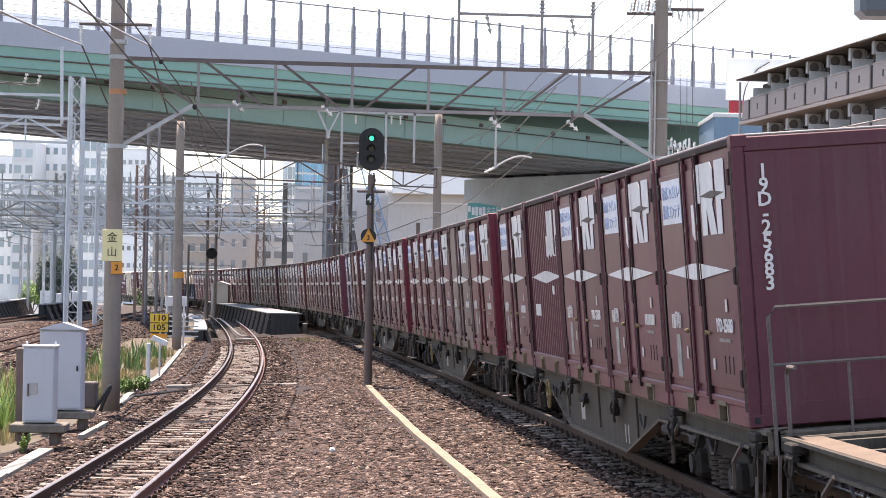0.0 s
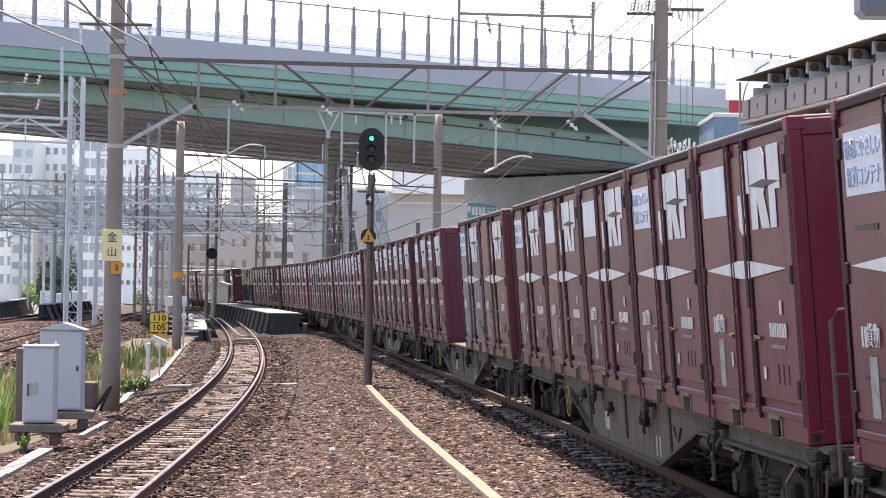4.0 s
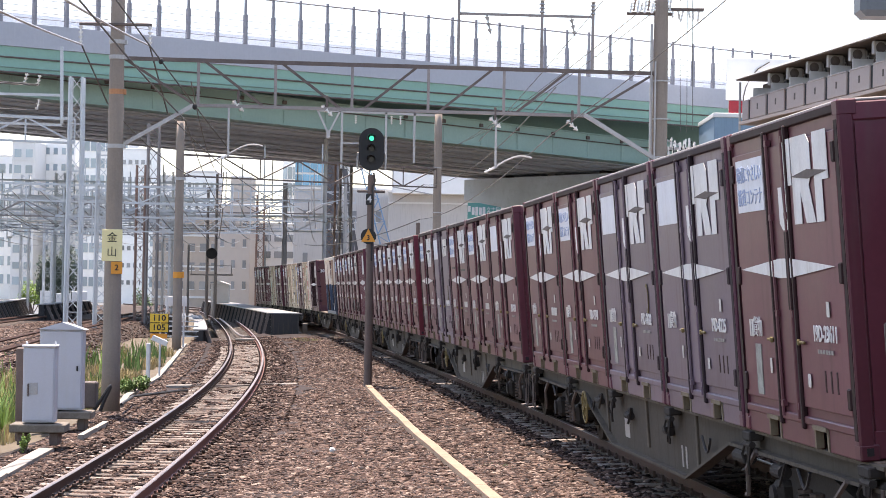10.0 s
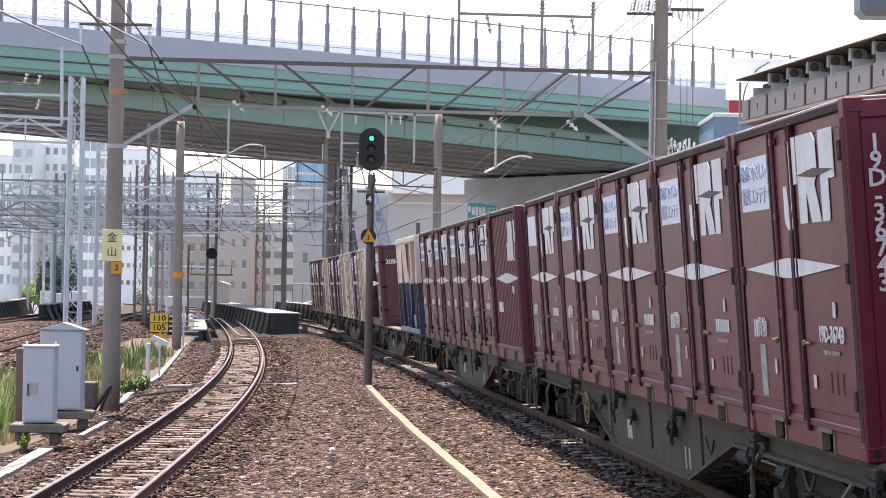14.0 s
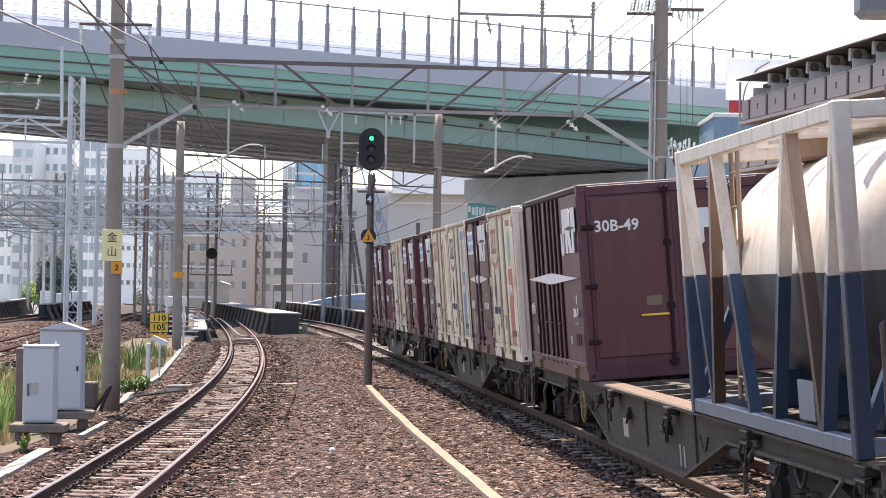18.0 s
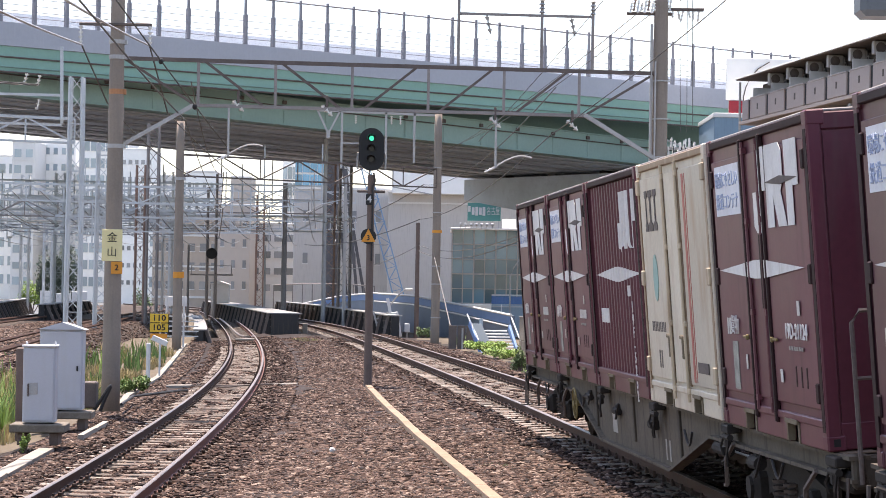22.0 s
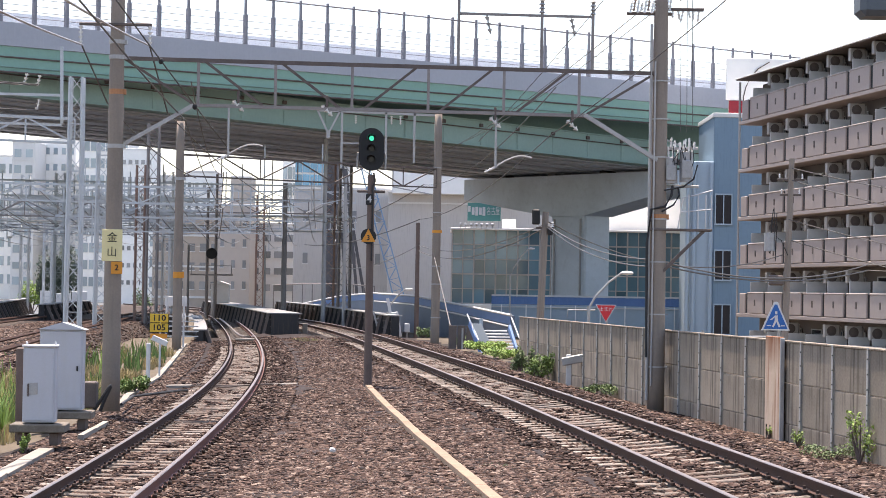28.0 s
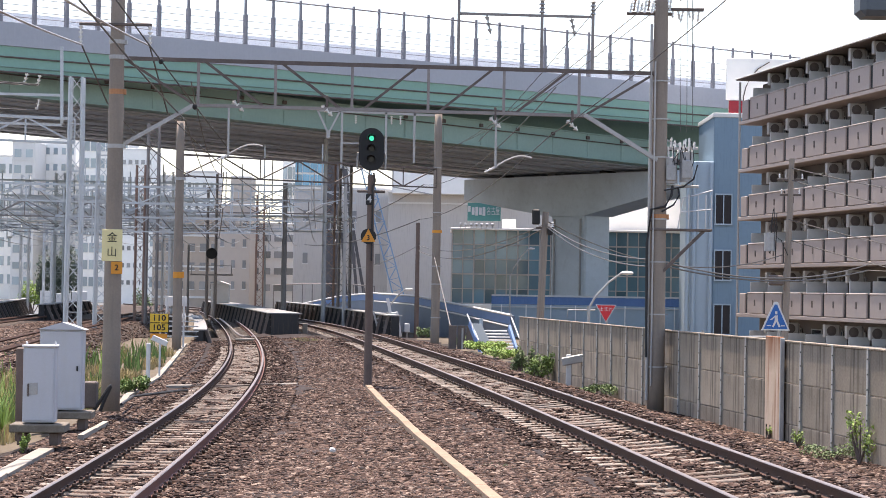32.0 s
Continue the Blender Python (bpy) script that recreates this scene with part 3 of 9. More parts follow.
pole_r = concrete_pole("catenary_pole", 4.33, 45.5, -0.4, 10.2, 0.185, 0.14, "tall weathered concrete catenary pole with conduits and arms")
clamp_band(pole_r, 4.15, 0.18, M_ORANGE_FADED, 0.1)
for _z in (7.0, 6.2, 5.4, 4.1, 3.2, 2.1, 1.0):
    clamp_band(pole_r, _z, 0.185, M_STEEL_GREY, 0.03)
_sh = Shape()
_sh.pipe([(-0.2, -0.08, 0.3), (-0.2, -0.08, 8.2)], 0.035, 6)
_sh.pipe([(-0.12, -0.16, 0.6), (-0.12, -0.16, 7.4)], 0.02, 6)
part("conduit", _sh, M_STEEL_GREY, pole_r)
_sh = Shape()
_sh.pipe([(-0.22, -0.1, 1.2), (-0.24, -0.1, 3.6), (-0.16, -0.15, 4.3), (0.12, -0.2, 4.36), (0.26, -0.15, 4.6), (0.28, -0.1, 4.8)], 0.03, 7)
_sh.pipe([(0.1, -0.15, 4.7), (0.5, -0.15, 4.78), (0.72, -0.12, 4.95), (0.8, -0.1, 5.25)], 0.02, 6)
_sh.pipe([(0.05, -0.2, 4.25), (0.3, -0.2, 4.4), (0.42, -0.15, 4.6), (0.4, -0.1, 4.75)], 0.02, 6)
part("cable_loop", _sh, M_RUBBER, pole_r)
_sh = Shape()
_sh.box((0.42, 0, 8.52), (0.95, 0.07, 0.07), None, 0.01)
_sh.box((-0.25, 0, 8.42), (0.95, 0.07, 0.07), None, 0.01)
_sh.box((-0.25, 0, 8.75), (0.9, 0.06, 0.06), None, 0.01)
part("cross_arm", _sh, M_STEEL_DARK, pole_r)
for _k in range(12):
    _x = -0.66 + _k * 0.075
    part("insulator", insulator(Shape(), (_x, -0.05, 8.42 + 0.05 * (_k % 2)), (_x + 0.04, -0.05, 8.68 + 0.06 * (_k % 3)), 4, 0.042), M_INSUL_BROWN if _k % 4 == 1 else M_INSUL, pole_r)
for _k in range(6):
    _x = 0.24 + _k * 0.11
    part("insulator", insulator(Shape(), (_x, 0, 8.50), (_x + 0.05 * math.sin(_k * 2.4), 0, 8.34 - 0.04 * (_k % 3)), 3, 0.035), M_INSUL, pole_r)
pole_r.scale = (0.96, 0.96, 0.96)
# transformer platform on the pole's side
_sh = Shape()
_sh.box((0.47, 0, 3.88), (1.3, 0.35, 0.05), None, 0.01)
_sh.bar((0.1, -0.1, 3.0), (0.95, -0.1, 3.86), 0.06, 0.06)
_sh.bar((0.1, 0.15, 3.0), (0.95, 0.15, 3.86), 0.05, 0.05)
part("platform", _sh, M_STEEL_DARK, pole_r)
_sh = Shape()
for _x in (0.62, 0.82, 0.98, 1.1):
    _sh.pipe([(_x, -0.15, 3.9), (_x, -0.15, 4.62)], 0.014, 5)
_sh.pipe([(0.4, -0.15, 3.9), (0.5, -0.15, 4.55), (0.72, -0.15, 4.6), (1.12, -0.15, 4.72)], 0.016, 5)
_sh.pipe([(0.45, -0.15, 4.25), (1.12, -0.15, 4.32)], 0.014, 5)
part("guard_rail", _sh, M_GALV_PALE, pole_r)
for _x, _z, _h in ((0.24, 5.12, 0.52), (0.57, 5.2, 0.62)):
    _t = part("transformer", Shape().tube((_x, 0, _z - _h / 2), (_x, 0, _z + _h / 2), 0.14, n=14).box((_x, 0, _z + _h / 2), (0.24, 0.24, 0.05), None, 0.02).box((_x, -0.14, _z - 0.05), (0.2, 0.05, _h * 0.6), None, 0.01), M_AGED_TANK, pole_r, "grey ribbed transformer can")
    for _k in range(4):
        _q = _x - 0.12 + _k * 0.08
        part("bushing", insulator(Shape(), (_q, -0.06 + 0.05 * (_k % 2), _z + _h / 2), (_q + 0.03 * (_k - 1.5), -0.06 + 0.05 * (_k % 2), _z + _h / 2 + 0.2 + 0.05 * (_k % 3)), 3, 0.03), M_INSUL, _t)
    part("lug", Shape().box((_x - 0.17, 0, _z + 0.1), (0.1, 0.08, 0.12), None, 0.01), M_STEEL_DARK, _t)
_sh = Shape()
_sh.box((0.4, 0.1, 5.6), (0.85, 0.06, 0.06), None, 0.008)
_sh.box((0.45, 0.1, 4.8), (0.8, 0.06, 0.06), None, 0.008)
_sh.bar((0.1, 0.1, 5.8), (0.6, 0.1, 5.6), 0.03, 0.03)
part("hanger", _sh, M_STEEL_GREY, pole_r)
for _k in range(7):
    _q = 0.15 + _k * 0.1
    part("insulator", insulator(Shape(), (_q, 0.1, 5.62), (_q + 0.02 * math.sin(_k * 2.1), 0.1, 5.78 + 0.05 * math.sin(_k * 1.7)), 3, 0.028), M_INSUL, pole_r)
_rs = random.Random(61)
for _k in range(9):
    _sh = Shape()
    _q = _rs.uniform(0.15, 0.75)
    _sh.pipe([(_q, -0.1, _rs.uniform(5.45, 5.75)), (_q + _rs.uniform(-0.12, 0.12), -0.14, _rs.uniform(5.2, 5.6)), (_q + _rs.uniform(-0.2, 0.1), -0.1, _rs.uniform(4.95, 5.4))], 0.010, 5)
    part("jumper_cable", _sh, M_RUBBER, pole_r)


def gantry_beam():
    """Trussed beam from pole to pole, with knee braces."""
    a, b = Vector((-6.45, 44.35, 6.49)), Vector((4.33, 45.45, 6.47))
    root = empty("catenary_beam", Matrix(), "weathered steel truss beam between two catenary poles", "gantry")
    lo = Vector((0, 0, -0.89))
    la, lb = a.lerp(b, 0.14) + lo, a.lerp(b, 0.857) + lo
    part("top_chord", Shape().bar(a, b, 0.07, 0.075), M_STEEL_DARK, root)
    part("bottom_chord", Shape().bar(la, lb, 0.065, 0.065), M_FAR_STEEL, root)
    n = 6
    for i in range(n):
        u = 0.145 + 0.702 * i / (n - 1)
        p = a.lerp(b, u)
        part("post", Shape().bar(p + lo * 0.97, p, 0.055, 0.055), M_FAR_STEEL, root)
    us = [0.145 + 0.702 * i / (n - 1) for i in range(n)]
    for i in range(n - 1):
        if i < 2:
            q, p = a.lerp(b, us[i] + 0.01), a.lerp(b, us[i + 1] - 0.02) + lo
        else:
            q, p = a.lerp(b, us[i + 1] - 0.02), a.lerp(b, us[i] + 0.02) + lo
        part("diagonal", Shape().bar(p, q, 0.05, 0.05), M_STEEL_DARK, root)
    part("diagonal", Shape().bar(a.lerp(b, 0.01), la, 0.05, 0.05), M_STEEL_DARK, root)
    part("diagonal", Shape().bar(lb, b.lerp(a, 0.01), 0.05, 0.05), M_STEEL_DARK, root)
    part("knee_brace", Shape().bar(Vector((-6.4, 44.4, 4.75)), la + Vector((0, 0, 0.02)), 0.10, 0.08), M_STEEL_GREY, root)
    part("knee_brace", Shape().bar(Vector((4.28, 45.4, 4.72)), lb + Vector((0, 0, 0.02)), 0.10, 0.08), M_STEEL_GREY, root)
    # upper bracket frame for the feeder wires
    for x in (0.24, 1.91, 2.94):
        p = a.lerp(b, (x - a.x) / (b.x - a.x))
        part("upright", Shape().bar(p, p + Vector((0, 0, 1.75 if x < 1 else 1.42)), 0.06, 0.06), M_FAR_STEEL, root)
    p0, p1 = a.lerp(b, (0.24 - a.x) / (b.x - a.x)), a.lerp(b, (2.94 - a.x) / (b.x - a.x))
    part("cross_bar", Shape().bar(p0 + Vector((0, 0, 1.09)), p1 + Vector((0, 0, 1.10)), 0.05, 0.05), M_FAR_STEEL, root)
    for x in (0.8, 2.5):
        p = a.lerp(b, (x - a.x) / (b.x - a.x)) + Vector((0, 0, 1.06))
        part("insulator", insulator(Shape(), p, p + Vector((0.08, 0, -0.36)), 3, 0.05), M_AGED_TANK, root)
    for x in (1.91, 2.94):
        p = a.lerp(b, (x - a.x) / (b.x - a.x)) + Vector((0, 0, 1.14))
        part("insulator", insulator(Shape(), p, p + Vector((0, 0, 0.32)), 4, 0.07), M_AGED_TANK, root)
    return root


gantry_beam()

far_l = concrete_pole("catenary_pole", -10.55, 90.0, -0.6, 8.6, 0.19, 0.16, "grey concrete catenary pole with small orange plates")
clamp_band(far_l, 3.06, 0.2, M_ORANGE, 0.25)
clamp_band(far_l, 6.9, 0.19, M_STEEL_GREY, 0.12)
far_r = concrete_pole("catenary_pole", -0.3, 101.0, -0.7, 9.9, 0.2, 0.17, "grey concrete catenary pole with an orange band")
clamp_band(far_r, 5.35, 0.2, M_ORANGE, 0.12)
for _z in (1.5, 3.0, 3.8, 6.2, 8.2):
    clamp_band(far_r, _z, 0.21, M_STEEL_GREY, 0.05)


def slim_beam(name, a, b, depth, n, label, w=0.08, mat=None):
    """A light trussed beam."""
    mat = mat or M_STEEL_DARK
    a, b = Vector(a), Vector(b)
    root = empty(name, Matrix(), label, "gantry", "trussed beams over the lines")
    part("top_chord", Shape().bar(a, b, w, w), mat, root)
    lo = Vector((0, 0, -depth))
    part("bottom_chord", Shape().bar(a + lo, b + lo, w * 0.8, w * 0.8), mat, root)
    for i in range(n + 1):
        part("post", Shape().bar(a.lerp(b, i / n), a.lerp(b, i / n) + lo, w * 0.6, w * 0.6), mat, root)
    for i in range(n):
        p, q = (i, i + 1) if i % 2 else (i + 1, i)
        part("diagonal", Shape().bar(a.lerp(b, p / n), a.lerp(b, q / n) + lo, w * 0.6, w * 0.6), mat, root)
    return root


slim_beam("catenary_beam", (-10.5, 90.2, 7.28), (-0.35, 100.6, 7.45), 0.85, 7, "thin dark trussed beam between concrete poles")


def hanger_frame():
    """Square tubes hung from the beams over the junction, with drop brackets."""
    root = empty("drop_frame", Matrix(), "grey steel drop frame hanging below the overpass", "gantry")
    Y = 101.0
    for x in (-4.62, -2.64, -1.37):
        part("upright", Shape().bar((x, Y, 7.4 if x < -3 else 7.7), (x, Y, 9.95), 0.1, 0.1), M_STEEL_GREY, root)
    part("cross_bar", Shape().bar((-5.7, Y, 10.0), (-0.35, Y, 9.85), 0.1, 0.1), M_STEEL_GREY, root)
    part("cross_bar", Shape().bar((-4.62, Y, 8.55), (-3.5, Y, 8.55), 0.06, 0.06), M_STEEL_GREY, root)
    part("brace", Shape().bar((-5.72, Y, 10.0), (-5.25, Y, 9.0), 0.1, 0.08), M_STEEL_GREY, root)
    part("brace", Shape().bar((-4.7, Y, 10.0), (-5.2, Y, 9.0), 0.1, 0.08), M_STEEL_GREY, root)
    part("drop_tube", Shape().bar((-5.23, Y, 9.1), (-5.23, Y, 8.75), 0.16, 0.16), M_STEEL_GREY, root)
    for x in (-4.0, -2.4, -2.0):
        part("insulator", insulator(Shape(), (x, Y, 9.8), (x, Y, 9.42), 4, 0.065), M_INSUL, root)
    part("sag_arm", Shape().bar((-2.3, Y, 7.35), (-2.3, Y, 6.6), 0.06, 0.06).bar((-2.3, Y, 6.62), (-0.5, Y, 6.3), 0.05, 0.05), M_STEEL_GREY, root)
    return root


hanger_frame()


def lattice_mast(x, y, z0, z1, w, mat, label, taper=0.85, steps=None):
    root = empty("lattice_mast", Matrix.Translation((x, y, z0)), label, "mast", "lattice masts")
    h = z1 - z0
    c0 = [(sx * w / 2, sy * w / 2) for sx, sy in ((-1, -1), (1, -1), (1, 1), (-1, 1))]
    at = lambda k, u: Vector((c0[k][0] * (1 - (1 - taper) * u), c0[k][1] * (1 - (1 - taper) * u), h * u))
    for k in range(4):
        part("leg", Shape().bar(at(k, 0), at(k, 1), w * 0.16, w * 0.16), mat, root)
    n = steps or max(4, int(h / (w * 1.1)))
    sh = Shape()
    for i in range(n):
        for k in range(4):
            a, b = (k, (k + 1) % 4) if i % 2 else ((k + 1) % 4, k)
            sh.bar(at(a, i / n), at(b, (i + 1) / n), w * 0.09, w * 0.05)
            if i % 3 == 0:
                sh.bar(at(k, i / n), at((k + 1) % 4, i / n), w * 0.08, w * 0.05)
    tagged(part("lacing", sh, mat, root), kind="stuff")
    return root


M_GALV = material("pale_galvanised", (0.47, 0.49, 0.505), 0.5, metal=0.15, var=0.12, scale=2, bump=0.02)
# rust brown, also paled for haze
M_RUSTY = material("rusty_mast", (0.27, 0.175, 0.14), 0.8, var=0.25, scale=1, bump=0.05)
lattice_mast(-11.45, 70, -0.3, 8.45, 0.44, M_GALV, "pale galvanised lattice catenary mast")
for _x, _y, _z1, _w, _m, _t in ((-16.3, 108, 8.8, 0.62, M_GALV, 0.9), (-17.6, 131, 9.0, 0.5, M_RUSTY, 1), (-16.9, 131, 11.4, 0.62, M_FAR_STEEL, 1), (-25.5, 150, 9.4, 0.6, M_GALV, 1),
                                (-31.5, 170, 10.2, 0.6, M_GALV, 1), (-20.5, 168, 10.5, 0.7, M_GALV, 1), (-8.6, 170, 11.5, 0.8, M_RUSTY, 1), (-7.5, 172, 13.6, 0.9, M_FAR_STEEL, 0.9),
                                (-28.5, 128, 7.6, 0.5, M_GALV, 1), (-35, 200, 10, 0.7, M_GALV, 1), (-24.5, 205, 10.5, 0.7, M_GALV, 1), (-15.0, 185, 9.6, 0.6, M_RUSTY, 1)):
    lattice_mast(_x, _y, -1.2 if _y > 110 else -0.5, _z1, _w, _m, {M_GALV: "pale galvanised lattice catenary mast", M_RUSTY: "rust-brown lattice catenary mast", M_FAR_STEEL: "dark lattice catenary mast"}[_m], _t, 16)
# beams reaching left from the near lattice mast
slim_beam("catenary_beam", (-11.5, 70, 7.15), (-26.0, 66, 7.3), 0.75, 10, "pale galvanised trussed beam on a lattice mast", 0.09, M_GALV)
_sh = Shape()
_root = empty("feeder_bracket", Matrix(), "pale steel bracket post carrying feeder wires", "bracket")
part("upright", Shape().bar((-11.9, 70, 7.0), (-11.95, 70, 9.4), 0.09, 0.09), M_GALV, _root)
part("arm", Shape().bar((-11.9, 70, 7.88), (-14.2, 70, 7.9), 0.08, 0.08), M_GALV, _root)
part("arm", Shape().bar((-11.9, 70, 6.95), (-14.2, 70, 7.0), 0.08, 0.08), M_GALV, _root)
for _p in ((-13.0, 70, 8.55), (-12.6, 70, 8.5), (-12.6, 70, 7.75)):
    part("insulator", insulator(Shape(), _p, (_p[0] - 0.1, 70, _p[2] - 0.35), 3, 0.07), M_INSUL, _root)
# beams across the junction behind
for _a, _b, _d, _n, _w, _m in (((-29, 108, 6.9), (-11, 108, 6.7), 0.8, 10, 0.1, M_GALV), ((-34, 131, 6.9), (-16.6, 131, 6.8), 0.9, 9, 0.11, M_FAR_STEEL), ((-34, 150, 8.9), (-8, 150, 8.8), 1.0, 12, 0.11, M_GALV),
                               ((-36, 170, 7.2), (-7, 170, 7.4), 1.1, 14, 0.13, M_GALV), ((-36, 185, 9.2), (-9, 185, 9.2), 1.1, 13, 0.14, M_FAR_STEEL), ((-40, 205, 8.4), (-8, 205, 8.6), 1.2, 14, 0.14, M_GALV), ((-40, 205, 10.6), (-8, 205, 10.8), 1.0, 12, 0.12, M_GALV)):
    slim_beam("catenary_beam", _a, _b, _d, _n, "trussed steel beam carrying the overhead wires of several lines", _w, _m)
for _k in range(22):
    _rs = random.Random(_k)
    _x, _y = -34 + _k * 1.25, 140 + _rs.uniform(-8, 60)
    _z = _rs.uniform(6.0, 9.0)
    if _k in (0, 1, 8):
        continue
    _root = empty("wire_support", Matrix.Translation((_x, _y, _z)), "grey steel registration arm with white insulators", "bracket", "wire supports")
    part("drop_tube", Shape().bar((0, 0, 3.1), (0, 0, -0.8), 0.08, 0.08), M_GALV, _root)
    part("arm", Shape().bar((0, 0, -0.7), (1.3, 0, -0.4), 0.06, 0.06), M_GALV, _root)
    part("insulator", insulator(Shape(), (0, 0, -0.7), (0.35, 0, -0.62), 3, 0.06), M_INSUL, _root)

def far_gantries():
    """The thicket of light trusses, drop tubes and registration arms over the far junction."""
    rnd = random.Random(77)
    sh, ins = Shape(), Shape()
    for k in range(15):
        y = 122 + 6.2 * k
        x0 = -0.205 * y + rnd.uniform(0, 5)
        x1 = x0 + rnd.uniform(9, 16)
        z = rnd.uniform(5.4, 6.6) + (y - 122) * rnd.uniform(0.02, 0.055)
        a, b, d, n = Vector((x0, y, z)), Vector((x1, y + rnd.uniform(-1, 2), z + rnd.uniform(-0.1, 0.1))), rnd.uniform(0.6, 0.9), rnd.randint(7, 11)
        lo = Vector((0, 0, -d))
        sh.bar(a, b, 0.09, 0.09)
        sh.bar(a + lo, b + lo, 0.07, 0.07)
        for i in range(n):
            p, q = (i, i + 1) if i % 2 else (i + 1, i)
            sh.bar(a.lerp(b, p / n), a.lerp(b, q / n) + lo, 0.055, 0.055)
        for i in range(rnd.randint(3, 5)):
            c = a.lerp(b, rnd.uniform(0.05, 0.95))
            up, down = rnd.uniform(0.2, 1.4), rnd.uniform(1.2, 2.2)
            sh.bar(c + Vector((0, 0, up)), c - Vector((0, 0, down)), 0.07, 0.07)
            e = rnd.choice((-1, 1))
            tip = c + Vector((e * rnd.uniform(0.9, 1.5), 0, -down + rnd.uniform(0.25, 0.5)))
            sh.bar(c - Vector((0, 0, down - 0.1)), tip, 0.05, 0.05)
            insulator(ins, c - Vector((0, 0, down - 0.05)), c - Vector((-e * 0.35, 0, down - 0.12)), 3, 0.07)
    root = empty("far_gantries", Matrix(), "thicket of pale steel trusses and arms over far tracks", "gantry", kind="stuff")
    part("trusses", sh, M_GALV, root)
    part("insulators", ins, M_INSUL, root)


far_gantries()
# slender poles of the junction
for _x, _y, _z1, _r, _m in ((-17.75, 170, 9.5, 0.13, M_FAR_STEEL), (-17.1, 170, 10.5, 0.13, M_FAR_STEEL), (-18.6, 165, 5.0, 0.10, M_FAR_STEEL), (-10.9, 155, 9.2, 0.2, M_FAR_STEEL), (-1.35, 120, 5.6, 0.13, M_POLE_BROWN),
                            (-12.6, 160, 5.0, 0.08, M_STEEL_GREY), (-6.1, 140, 9.0, 0.12, M_STEEL_GREY), (-7.9, 150, 12.0, 0.16, M_STEEL_GREY)):
    _root = empty("line_pole", Matrix.Translation((_x, _y, -1.3)), "slender dark trackside pole", "pole", "trackside poles")
    part("shaft", Shape().tube((0, 0, 0), (0, 0, _z1 + 1.3), _r, _r * 0.8, n=10), _m, _root)
# a far signal between the twin poles
_root = empty("far_signal", Matrix.Translation((-17.4, 170, 0)), "small dark signal between twin poles", "signal")
part("head", Shape().tube((0, -0.2, 4.5), (0, 0.1, 4.5), 0.42, n=18), M_BLACK, _root)
part("platform", Shape().box((0, 0, 2.9), (3.2, 0.3, 0.12)).bar((-1.5, 0, 2.9), (-1.5, 0, 3.6), 0.06, 0.06).bar((1.5, 0, 2.9), (1.5, 0, 3.6), 0.06, 0.06).bar((-1.5, 0, 3.6), (1.5, 0, 3.6), 0.05, 0.05), M_FAR_STEEL, _root)


